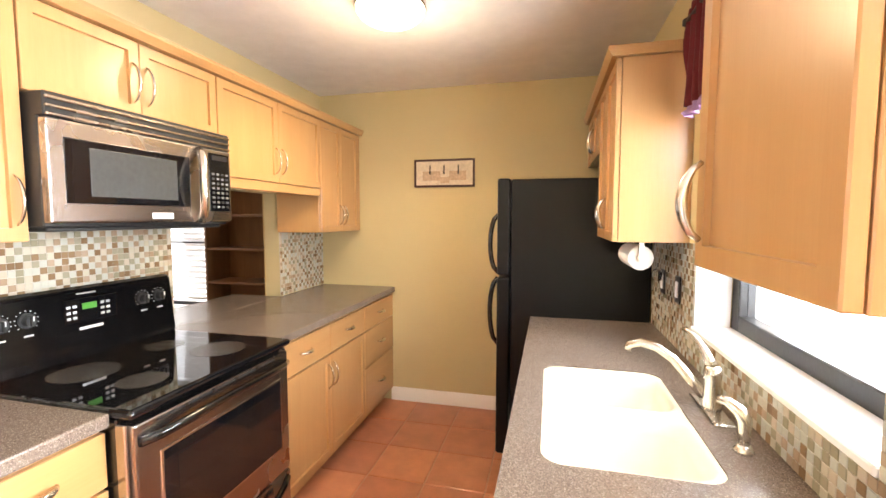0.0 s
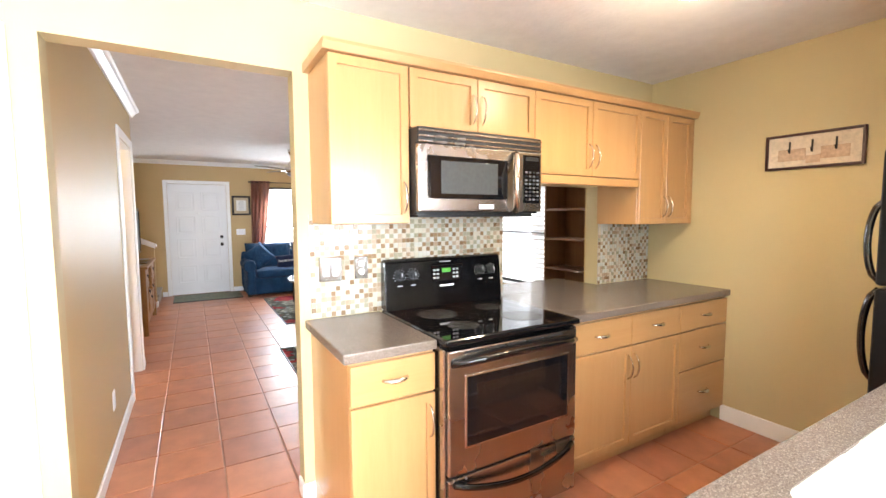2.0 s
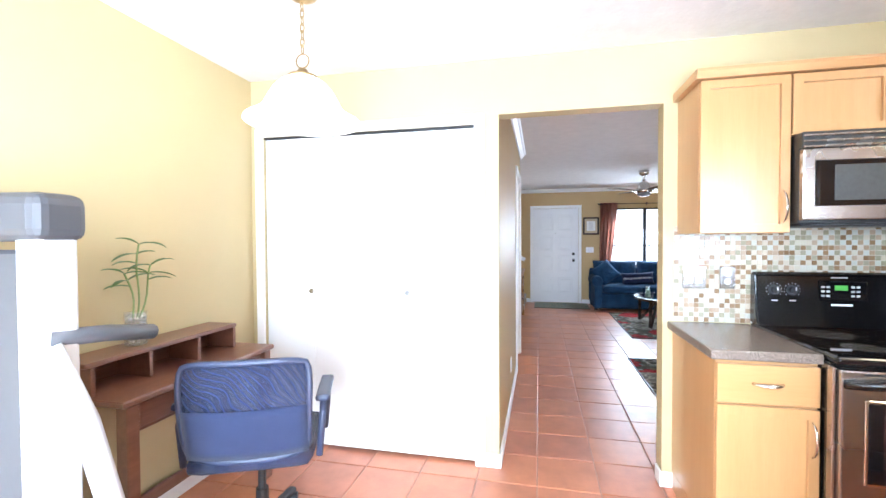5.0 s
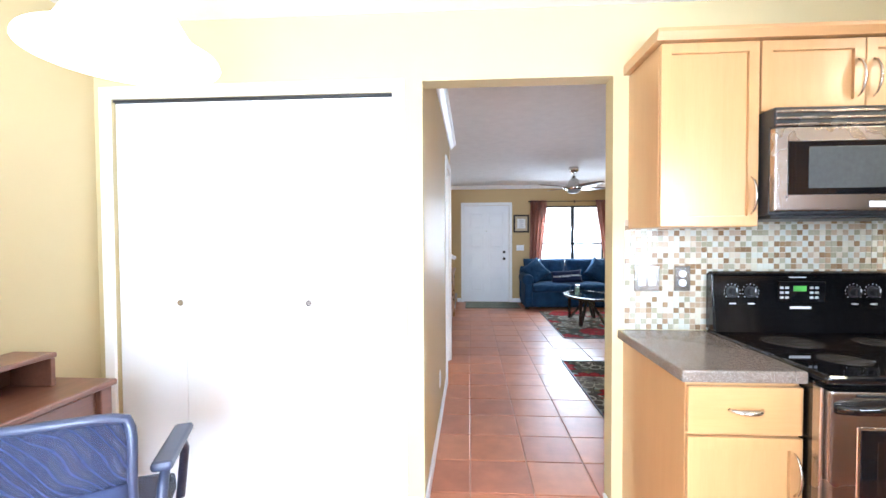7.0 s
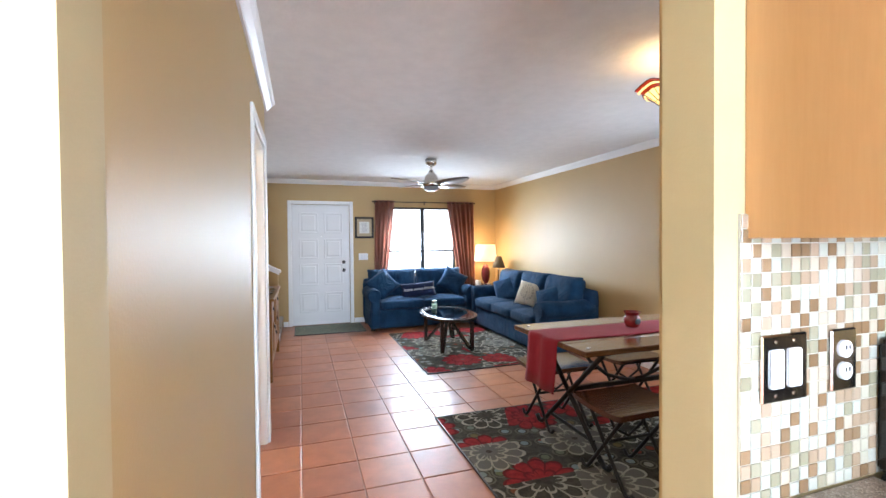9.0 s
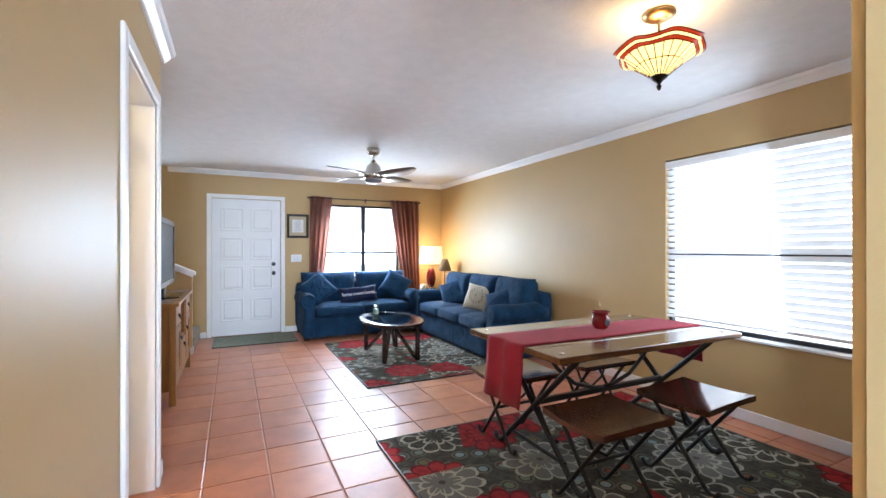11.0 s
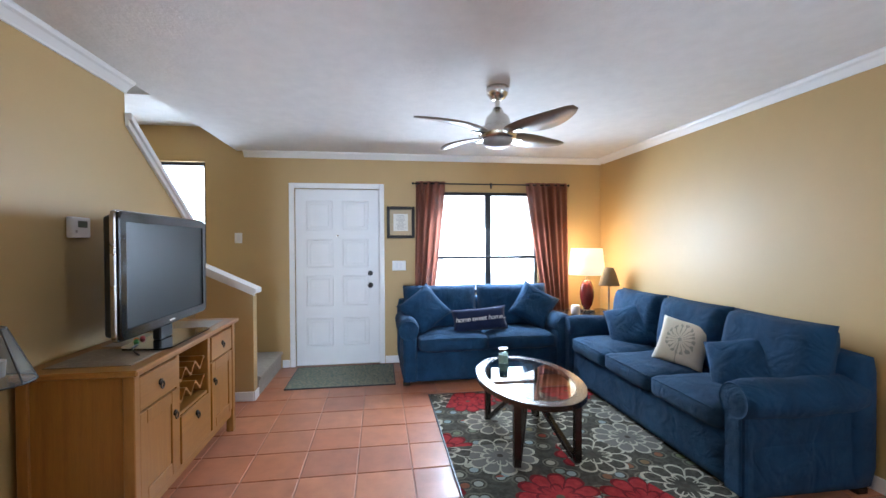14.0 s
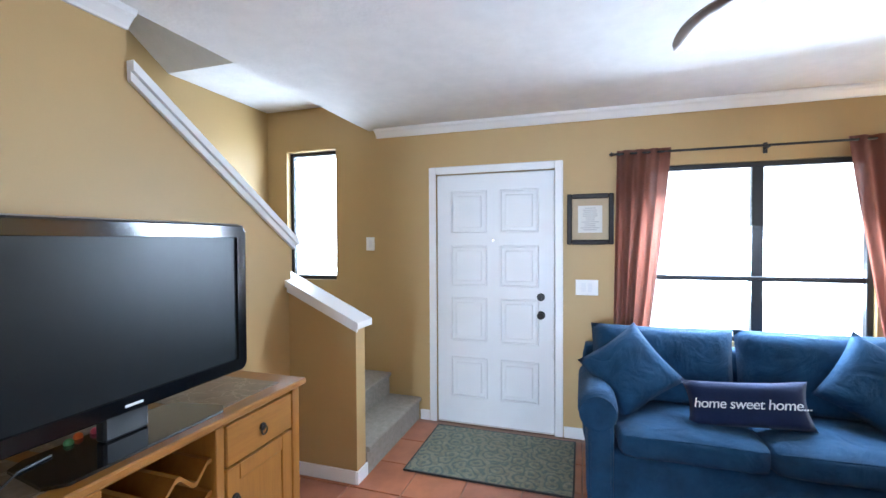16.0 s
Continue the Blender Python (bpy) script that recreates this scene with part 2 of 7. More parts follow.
    col = mix(nt, 0.35, col, mix(nt, 1.0, col, ramp(nt, fine, ((0.3, (0.5, 0.5, 0.5)), (0.7, (1.3, 1.3, 1.3)))), "MULTIPLY"))
    nt.links.new(col, b.inputs["Base Color"])
    bump(nt, b, fine, 0.5, 0.004)
    return m


def sheer(m, amount, c):
    """Lets part of the light through a thin cloth or slat."""
    nt = m.node_tree
    b, out = nt.nodes["Principled BSDF"], nt.nodes["Material Output"]
    t = nt.nodes.new("ShaderNodeBsdfTranslucent")
    t.inputs["Color"].default_value = rgba(c)
    mx = nt.nodes.new("ShaderNodeMixShader")
    mx.inputs[0].default_value = amount
    nt.links.new(b.outputs[0], mx.inputs[1])
    nt.links.new(t.outputs[0], mx.inputs[2])
    nt.links.new(mx.outputs[0], out.inputs["Surface"])
    return m


def see_through(m, amount):
    """Lets the view through an open mesh."""
    nt = m.node_tree
    mx = nt.nodes.new("ShaderNodeMixShader")
    mx.inputs[0].default_value = amount
    out = nt.nodes["Material Output"].inputs["Surface"]
    nt.links.new(out.links[0].from_socket, mx.inputs[1])
    nt.links.new(nt.nodes.new("ShaderNodeBsdfTransparent").outputs[0], mx.inputs[2])
    nt.links.new(mx.outputs[0], out)
    return m


def flower_print(m, ink):
    """A seed-head print: fine rays from a stalk, each ending in a dot, round the middle of the cloth."""
    nt, b = m.node_tree, m.node_tree.nodes["Principled BSDF"]
    v = coords(nt, world_space=False)
    sep = nt.nodes.new("ShaderNodeSeparateXYZ")
    nt.links.new(v, sep.inputs[0])
    x, y = sep.outputs[0], math_node(nt, "SUBTRACT", sep.outputs[1], 0.015)
    rad = math_node(nt, "SQRT", math_node(nt, "ADD", math_node(nt, "MULTIPLY", x, x), math_node(nt, "MULTIPLY", y, y)))
    ang = math_node(nt, "ADD", math_node(nt, "ARCTAN2", y, x), math_node(nt, "MULTIPLY", noise_node(nt, v, 14, 2), 0.5))
    wave = math_node(nt, "ABSOLUTE", math_node(nt, "SINE", math_node(nt, "MULTIPLY", ang, 8.5)))
    reach = math_node(nt, "MULTIPLY_ADD", noise_node(nt, v, 9, 2), 0.09, 0.055)
    ray = math_node(nt, "MULTIPLY", math_node(nt, "GREATER_THAN", wave, 0.93), math_node(nt, "LESS_THAN", rad, reach))
    tuft = math_node(nt, "MULTIPLY", math_node(nt, "GREATER_THAN", wave, 0.55), math_node(nt, "LESS_THAN", math_node(nt, "ABSOLUTE", math_node(nt, "SUBTRACT", rad, reach)), 0.009))
    stalk = math_node(nt, "MULTIPLY", math_node(nt, "LESS_THAN", math_node(nt, "ABSOLUTE", x), 0.0035), math_node(nt, "LESS_THAN", y, 0.0))
    heart = math_node(nt, "LESS_THAN", rad, 0.014)
    fac = math_node(nt, "MAXIMUM", math_node(nt, "MAXIMUM", ray, tuft), math_node(nt, "MAXIMUM", stalk, heart))
    old = b.inputs["Base Color"].links[0].from_socket
    nt.links.new(mix(nt, math_node(nt, "MULTIPLY", fac, 0.75), old, ink), b.inputs["Base Color"])


WALL_K = plain("kitchen_wall_paint", (0.50, 0.41, 0.225), 0.7, vary=0.05, scale=1.5, fine=130, bumpy=0.12)
WALL_L = plain("living_wall_paint", (0.465, 0.32, 0.13), 0.5, vary=0.05, scale=1.5, fine=130, bumpy=0.12)
CEIL = plain("ceiling_plaster", (0.74, 0.72, 0.7), 0.9, vary=0.06, scale=9, fine=45, bumpy=0.5)
WHITE = plain("white_trim_paint", (0.82, 0.82, 0.82), 0.35, vary=0.03, fine=80, bumpy=0.04)
DOORWHITE = plain("white_door_paint", (0.8, 0.81, 0.83), 0.4, vary=0.03, fine=80, bumpy=0.05)
CREAM = plain("cream_paint", (0.8, 0.7, 0.5), 0.45, vary=0.04)
MAPLE = wood("maple", (0.49, 0.28, 0.118), (0.42, 0.225, 0.085), 0.32, 2, 16, 2.2, coat=0.3, contrast=0.8)
MAPLE_H = wood("maple_sideways", (0.49, 0.28, 0.118), (0.42, 0.225, 0.085), 0.32, 1, 16, 2.2, coat=0.3, contrast=0.8)
COUNTER = speckle("worktop", (0.17, 0.135, 0.11), ((0.07, 0.055, 0.045), (0.36, 0.31, 0.27)), 0.22)
STEEL = plain("brushed_steel", (0.46, 0.415, 0.38), 0.27, 1.0, vary=0.03, scale=2, fine=200, bumpy=0.02)
NICKEL = plain("satin_nickel", (0.66, 0.63, 0.58), 0.25, 1.0, vary=0.05)
BRASS = plain("aged_brass", (0.45, 0.33, 0.16), 0.3, 1.0, vary=0.15)
BLACKGLOSS = plain("black_enamel", (0.004, 0.004, 0.0045), 0.12, vary=0.1, bumpy=0, coat=0.5)
BLACKGLASS = plain("black_glass", (0.006, 0.006, 0.007), 0.04, vary=0.1, bumpy=0)
FRIDGE = plain("black_textured_enamel", (0.004, 0.004, 0.0048), 0.3, vary=0.1, fine=260, bumpy=0.2)
FRIDGE.node_tree.nodes["Principled BSDF"].inputs["Specular IOR Level"].default_value = 0.2
BLACK = plain("black_plastic", (0.015, 0.015, 0.016), 0.4, vary=0.15)
BLACKMETAL = plain("black_painted_metal", (0.02, 0.018, 0.017), 0.4, 0.3, vary=0.2)
FRAME = plain("bronze_window_frame", (0.02, 0.02, 0.022), 0.35, 0.2, vary=0.1)
SINK = plain("cream_sink", (0.83, 0.77, 0.63), 0.2, vary=0.03, bumpy=0)
GREYMARK = plain("grey_marking", (0.45, 0.45, 0.45), 0.5, vary=0.05, bumpy=0)
# near-black for the hob rings, and for shade painted between the closet louvres
BURNER_AND_SHADE = plain("burner_and_louvre_shade", (0.045, 0.042, 0.04), 0.25, vary=0.1, bumpy=0)
GREEN_LED = glowing("green_display", (0.07, 0.3, 0.04), 0.12)
BLUE = fabric("blue_upholstery", (0.0145, 0.051, 0.112), (0.006, 0.023, 0.056), patch=6, sheen=0.03, crease=0.7)
NAVY = fabric("navy_pillow_cloth", (0.012, 0.02, 0.06), (0.008, 0.014, 0.042))
CREAMCLOTH = fabric("cream_cushion_cloth", (0.62, 0.57, 0.46), (0.55, 0.5, 0.39), patch=12)
flower_print(CREAMCLOTH, (0.22, 0.23, 0.2))
RED = fabric("red_runner_cloth", (0.30, 0.02, 0.036), (0.22, 0.013, 0.025), patch=5)
MARK = plain("pale_lettering", (0.75, 0.76, 0.78), 0.7, vary=0.02, bumpy=0)
CARPET = fabric("grey_carpet", (0.34, 0.3, 0.25), (0.24, 0.21, 0.17), weave=260, patch=30, sheen=0.1)
OAK = wood("honey_oak", (0.33, 0.142, 0.018), (0.2, 0.08, 0.01), 0.4, 2, 18, 2.6, coat=0.08)
OAK_H = wood("honey_oak_sideways", (0.33, 0.142, 0.018), (0.2, 0.08, 0.01), 0.4, 0, 18, 2.6, coat=0.08)
RUSTIC = wood("rustic_brown_wood", (0.21, 0.095, 0.035), (0.09, 0.035, 0.014), 0.2, 1, 10, 4.0, coat=1.0, contrast=1.3)
DARKSEAT = wood("dark_stool_wood", (0.09, 0.03, 0.014), (0.035, 0.012, 0.006), 0.2, 1, 10, 4.0, coat=1.0, contrast=1.3)
WALNUT = wood("walnut_desk", (0.2, 0.085, 0.05), (0.11, 0.045, 0.027), 0.35, 0, 14, 3.5, coat=0.2)
SHELFWOOD = wood("brown_bookcase", (0.25, 0.125, 0.055), (0.16, 0.075, 0.03), 0.4, 2, 14, 3)
ESPRESSO = wood("espresso_table_wood", (0.03, 0.016, 0.009), (0.013, 0.007, 0.005), 0.25, 2, 10, 4, coat=0.15)
SLATE = plain("slate_inlay", (0.17, 0.125, 0.085), 0.3, vary=0.4, scale=9, fine=50)
nt_ = SLATE.node_tree
vein = nt_.nodes.new("ShaderNodeTexVoronoi")
vein.feature, vein.inputs["Scale"].default_value = "DISTANCE_TO_EDGE", 11
nt_.links.new(mix(nt_, 0.12, coords(nt_), nt_.nodes["Noise Texture"].outputs["Color"]), vein.inputs["Vector"])
bs_ = nt_.nodes["Principled BSDF"]
nt_.links.new(mix(nt_, math_node(nt_, "MULTIPLY", math_node(nt_, "LESS_THAN", vein.outputs["Distance"], 0.022), 0.6), bs_.inputs["Base Color"].links[0].from_socket, (0.34, 0.28, 0.21)), bs_.inputs["Base Color"])
TERRA = tile_mat("terracotta_tile", ((0.48, 0.185, 0.09), (0.45, 0.165, 0.08), (0.51, 0.21, 0.11), (0.41, 0.16, 0.09)), 0.38, "object", coat=0.12)
GROUT = plain("grout", (0.40, 0.24, 0.175), 0.9, vary=0.2, fine=150, bumpy=0.3)
PALE = ((0.47, 0.43, 0.34), (0.45, 0.45, 0.40), (0.48, 0.40, 0.31), (0.46, 0.46, 0.40), (0.48, 0.42, 0.33), (0.44, 0.44, 0.39))
DEEP = ((0.20, 0.125, 0.065), (0.33, 0.24, 0.16), (0.27, 0.25, 0.17), (0.37, 0.28, 0.20), (0.30, 0.28, 0.20), (0.24, 0.155, 0.085))
MOSAIC_T = (tile_mat("mosaic_pale", PALE, 0.12, "object", mottled=0.1), tile_mat("mosaic_deep", DEEP, 0.12, "object", mottled=0.1))
MOSAIC_I = (tile_mat("mosaic_pale_joined", PALE, 0.12, "island", mottled=0.1), tile_mat("mosaic_deep_joined", DEEP, 0.12, "island", mottled=0.1))
MOSAIC_GROUT = plain("pale_grout", (0.46, 0.43, 0.36), 0.8, vary=0.08)
BACKDROP = glowing("overcast_daylight", (0.95, 0.98, 1.0), 2.4)
LAMPGLASS = glowing("lit_white_glass", (1.0, 0.93, 0.8), 3.2)
DOMEGLASS = glowing("lit_dome_glass", (1.0, 0.9, 0.72), 4.0)
SHADE = glowing("lit_lamp_shade", (1.0, 0.78, 0.5), 0.75)
AMBER = glowing("lit_amber_glass", (1.0, 0.66, 0.2), 1.9)
AMBER_RED = glowing("lit_red_glass", (0.6, 0.05, 0.01), 0.5)
GLASS = glass_mat("clear_glass")
BLINDS = sheer(plain("white_blind_slat", (0.86, 0.86, 0.86), 0.6, vary=0.02, bumpy=0), 0.55, (0.9, 0.9, 0.9))

# ---- mesh helpers ----


def bx(bm, x0, x1, y0, y1, z0, z1, bevel=0.0, segs=1):
    """A box between two corners, with rounded edges."""
    m = Matrix.Translation(((x0 + x1) / 2, (y0 + y1) / 2, (z0 + z1) / 2)) @ Matrix.Diagonal((x1 - x0, y1 - y0, z1 - z0, 1))
    geo = bmesh.ops.create_cube(bm, size=1, matrix=m)
    if bevel:
        es = {e for v in geo["verts"] for e in v.link_edges}
        bmesh.ops.bevel(bm, geom=list(es), offset=bevel, segments=segs, profile=0.5, affect="EDGES", clamp_overlap=True)
    return bm


def box(*a, **k):
    return bx(bmesh.new(), *a, **k)


def rod(bm, a, b, r, r2=None, segs=12):
    """A round bar from a to b."""
    a, b = Vector(a), Vector(b)
    m = Matrix.Translation((a + b) / 2) @ (b - a).to_track_quat("Z", "Y").to_matrix().to_4x4()
    bmesh.ops.create_cone(bm, cap_ends=True, segments=segs, radius1=r, radius2=r if r2 is None else r2, depth=(b - a).length, matrix=m)
    return bm


def bar(bm, a, b, w, t, up=(0, 0, 1), bevel=0.0):
    """A flat bar from a to b, w wide across and t thick."""
    a, b = Vector(a), Vector(b)
    z = (b - a).normalized()
    x = Vector(up).cross(z)
    x = x.normalized() if x.length > 1e-4 else Vector((1, 0, 0))
    y = z.cross(x)
    m = Matrix((x, y, z)).transposed().to_4x4()
    m.translation = (a + b) / 2
    geo = bmesh.ops.create_cube(bm, size=1, matrix=m @ Matrix.Diagonal((w, t, (b - a).length, 1)))
    if bevel:
        bmesh.ops.bevel(bm, geom=list({e for v in geo["verts"] for e in v.link_edges}), offset=bevel, segments=1, affect="EDGES")
    return bm


def lathe(bm, profile, centre=(0, 0, 0), segs=24, wave=None):
    """A turned shape from (radius, height) pairs; wave(angle, k) scales the radius."""
    rings = []
    for k, (r, z) in enumerate(profile):
        ring = []
        for i in range(segs):
            a = 2 * math.pi * i / segs
            q = r * (wave(a, k) if wave else 1)
            ring.append(bm.verts.new((centre[0] + q * math.cos(a), centre[1] + q * math.sin(a), centre[2] + z)))
        rings.append(ring)
    for p, q in zip(rings, rings[1:]):
        for i in range(segs):
            bm.faces.new((p[i], p[(i + 1) % segs], q[(i + 1) % segs], q[i]))
    if profile[0][0] > 1e-4:
        bm.faces.new(rings[0][::-1])
    if profile[-1][0] > 1e-4:
        bm.faces.new(rings[-1])
    bmesh.ops.remove_doubles(bm, verts=bm.verts, dist=1e-5)
    return bm


def tube(bm, pts, r, segs=10, flat=1.0, closed=False):
    """A pipe along points; flat squeezes it sideways."""
    pts = [Vector(p) for p in pts]
    rings = []
    n = len(pts)
    side = None
    for i, p in enumerate(pts):
        d = (pts[min(i + 1, n - 1)] - pts[max(i - 1, 0)]).normalized()
        if side is None:
            side = d.orthogonal().normalized()
        side = (side - d * side.dot(d)).normalized()
        up = d.cross(side)
        rr = r[i] if isinstance(r, (list, tuple)) else r
        rings.append([bm.verts.new(p + side * math.cos(2 * math.pi * k / segs) * rr + up * math.sin(2 * math.pi * k / segs) * rr * flat) for k in range(segs)])
    for a, b in zip(rings, rings[1:]):
        for k in range(segs):
            bm.faces.new((a[k], a[(k + 1) % segs], b[(k + 1) % segs], b[k]))
    if not closed:
        bm.faces.new(rings[0][::-1])
        bm.faces.new(rings[-1])
    bmesh.ops.recalc_face_normals(bm, faces=bm.faces)
    return bm


def prism(bm, outline, along, lo, hi):
    """An outline of (u, v) pairs pulled along an axis ('x': u=y, v=z; 'y': u=x, v=z; 'z': u=x, v=y)."""
    def at(u, v, w):
        return {"x": (w, u, v), "y": (u, w, v), "z": (u, v, w)}[along]
    a = [bm.verts.new(at(u, v, lo)) for u, v in outline]
    b = [bm.verts.new(at(u, v, hi)) for u, v in outline]
    n = len(a)
    fs = [bm.faces.new(a), bm.faces.new(b[::-1])]
    for i in range(n):
        fs.append(bm.faces.new((a[i], b[i], b[(i + 1) % n], a[(i + 1) % n])))
    bmesh.ops.recalc_face_normals(bm, faces=fs)
    return bm


def pillow(bm, w, h, t, m, n=12, power=0.32, lump=0.012, seed=0, corner=0.0):
    """A soft cushion, w by h and t thick, stuffed fuller in the middle, with pinched edges."""
    top, bot = {}, {}
    for i in range(n + 1):
        for j in range(n + 1):
            u, v = 2 * i / n - 1, 2 * j / n - 1
            f = max(0.0, (1 - u ** 4) * (1 - v ** 4)) ** power
            ears = 1 + corner * (u * u * v * v) - 0.05 * (u * u + v * v - u * u * v * v) * (corner > 0)
            x, y = u * w / 2 * ears, v * h / 2 * ears
            g = lump * (noise.noise(Vector((x * 6 + seed, y * 6, seed * 1.7))))
            top[i, j] = bm.verts.new(m @ Vector((x, y, t / 2 * f + g * f)))
            bot[i, j] = top[i, j] if f < 1e-6 else bm.verts.new(m @ Vector((x, y, -t / 2 * f + g * f)))
    for i in range(n):
        for j in range(n):
            q = [(i, j), (i + 1, j), (i + 1, j + 1), (i, j + 1)]
            for d, order in ((top, q), (bot, q[::-1])):
                vs = []
                for k in order:
                    if d[k] not in vs:
                        vs.append(d[k])
                if len(vs) > 2 and not bm.faces.get(vs):
                    bm.faces.new(vs)
    return bm


def soften(bm, x0, x1, y0, y1, z0, z1, r=0.05, puff=0.02, cuts=6, seed=0):
    """An upholstered block: rounded edges and slightly puffed faces."""
    b2 = bmesh.new()
    bmesh.ops.create_cube(b2, size=2)
    bmesh.ops.subdivide_edges(b2, edges=b2.edges, cuts=cuts, use_grid_fill=True)
    hx, hy, hz = (x1 - x0) / 2, (y1 - y0) / 2, (z1 - z0) / 2
    r = min(r, hx * 0.95, hy * 0.95, hz * 0.95)
    vm = {}
    for v in b2.verts:
        c = v.co
        q = Vector((c.x * hx, c.y * hy, c.z * hz))
        core = Vector((max(-hx + r, min(hx - r, q.x)), max(-hy + r, min(hy - r, q.y)), max(-hz + r, min(hz - r, q.z))))
        d = q - core
        p = core + (d.normalized() * r if d.length > 1e-6 else d)
        bul = puff * ((1 - c.x ** 2) * (1 - c.y ** 2) * (abs(c.z) > 0.99) * (1 if c.z > 0 else -1))
        p.z += bul + 0.25 * puff * noise.noise(Vector((p.x * 7 + seed, p.y * 7, p.z * 7)))
        p.y += puff * 0.6 * ((1 - c.x ** 2) * (1 - c.z ** 2) * (abs(c.y) > 0.99) * (1 if c.y > 0 else -1))
        p.x += puff * 0.6 * ((1 - c.y ** 2) * (1 - c.z ** 2) * (abs(c.x) > 0.99) * (1 if c.x > 0 else -1))
        vm[v] = bm.verts.new(p + Vector(((x0 + x1) / 2, (y0 + y1) / 2, (z0 + z1) / 2)))
    for f in b2.faces:
        bm.faces.new([vm[v] for v in f.verts])
    b2.free()
    return bm


def part(name, bm, material, parent=None, label="", smooth=False):
    me = bpy.data.meshes.new(name)
    bm.to_mesh(me)
    bm.free()
    if smooth:
        for p in me.polygons:
            p.use_smooth = True
    me.materials.append(material)
    ob = new(name, me)
    if parent is not None:
        ob.parent = parent
    if label:
        ob["label"] = label
    return ob


def thing(name, m, label, category, group=""):
    ob = new(name)
    ob.empty_display_size = 0.1
    ob.matrix_basis = m
    return tagged(ob, label, category, group)


def setting(name, bm, material, label, smooth=False):
    return tagged(part(name, bm, material, None, "", smooth), label, name.split("_")[0], kind="structure")


H = 2.45          # ceiling height
XK = -1.60        # kitchen face of the wall behind the range
XL = -1.71        # living side of that wall
YE = 3.62         # kitchen end wall
XW = 0.765        # wall over the sink
YR = 3.81         # long living room wall
XF = -8.64        # front door wall
YT = -0.56        # wall behind the television
YS = -1.58        # back wall of the stairs
YN = -1.67        # side wall of the breakfast corner

# ---- large structure ----
setting("floor", box(XF - 0.12, 2.5, -1.8, YR + 0.12, -0.12, -0.007), GROUT, "terracotta tile floor with brown grout")


def wall(name, boxes, material, label):
    bm = bmesh.new()
    for b in boxes:
        bx(bm, *b)
    return setting(name, bm, material, label)


wall("wall_range", [
    (XL, XK, YN, -1.575, 0, H), (XL, XK, -1.575, -0.145, 2.07, H), (XL, XK, -0.145, 0.0, 0, H),
    (XL, XK, 0.0, 0.90, 2.12, H), (XL, XK, 0.90, 2.15, 0, H), (XL, XK, 2.15, 3.03, 0, 0.884),
    (XL, XK, 2.15, 3.03, 1.64, H), (XL, XK, 3.03, YE, 0, H)], WALL_K, "painted wall behind the range with doorway and pass-through")
wall("wall_living_back", [
    (XL - 0.012, XL - 0.002, 0.905, 2.15, 0, H), (XL - 0.012, XL - 0.002, 2.15, 3.03, 0, 0.884), (XL - 0.012, XL - 0.002, 2.15, 3.03, 1.64, H),
    (XL - 0.012, XL - 0.002, 3.03, YR, 0, H), (XL - 0.012, XL - 0.002, 0.0, 0.905, 2.125, H), (XL - 0.002, XK, YE + 0.12, YR, 0, H)], WALL_L, "gold painted back of the kitchen wall")
wall("wall_kitchen_end", [(XL, XW + 0.13, YE, YE + 0.115, 0, H)], WALL_K, "olive gold painted end wall")
wall("wall_sink", [(XW, XW + 0.19, 0.83, 1.24, 0, H), (XW, XW + 0.13, 0.72, 0.83, 0, H), (XW, XW + 0.19, 1.24, 2.21, 0, 1.04), (XW, XW + 0.19, 1.24, 2.21, 2.02, H), (XW, XW + 0.19, 2.21, YE, 0, H)], WALL_K, "olive gold painted wall with the sink window")
wall("wall_corner_return", [(XW + 0.13, 2.5, 0.72, 0.83, 0, H)], WALL_K, "painted return wall of the breakfast corner")
wall("wall_breakfast", [(XL, 2.5, YN - 0.11, YN, 0, H)], WALL_K, "painted side wall of the breakfast corner")
wall("wall_patio", [(2.4, 2.5, YN, -1.5, 0, H), (2.4, 2.5, 0.6, 0.72, 0, H), (2.4, 2.5, -1.5, 0.6, 2.2, H)], WALL_K, "painted wall round the patio door")
wall("wall_hall", [(-3.52, XL, -0.11, -0.001, 0, H), (-4.28, -3.52, -0.11, -0.001, 2.06, H), (-4.445, -4.28, -0.11, -0.001, 0, H), (-4.445, -4.36, YT - 0.1, -0.11, 0, H)], WALL_L, "gold painted hall wall with a washroom door")
bm = prism(bmesh.new(), ((-4.36, 0), (-4.36, H), (-6.58, H), (-6.58, 2.21), (-7.62, 1.50), (-7.62, 0)), "y", YT - 0.1, YT)
setting("wall_television", bm, WALL_L, "gold painted wall stepping down along the stairs")
bm = prism(bmesh.new(), ((YT - 0.1, 0), (YT - 0.1, 1.258), (-0.075, 0.985), (-0.075, 0)), "x", -7.71, -7.60)
setting("wall_stair_side", bm, WALL_L, "low sloping half wall beside the stairs")
wall("wall_front", [
    (XF - 0.12, XF, YS, -1.37, 0, 2.9), (XF - 0.12, XF, -1.37, -0.85, 0, 1.15), (XF - 0.12, XF, -1.37, -0.85, 2.32, 2.9), (XF - 0.12, XF, -0.85, -0.45, 0, 2.9),
    (XF - 0.12, XF, -0.45, 0.095, 0, H), (XF - 0.12, XF, 0.095, 1.045, 2.04, H), (XF - 0.12, XF, 1.045, 1.67, 0, H),
    (XF - 0.12, XF, 1.67, 2.99, 0, 0.80), (XF - 0.12, XF, 1.67, 2.99, 2.02, H), (XF - 0.12, XF, 2.99, YR, 0, H)], WALL_L, "gold painted front wall with door and windows")
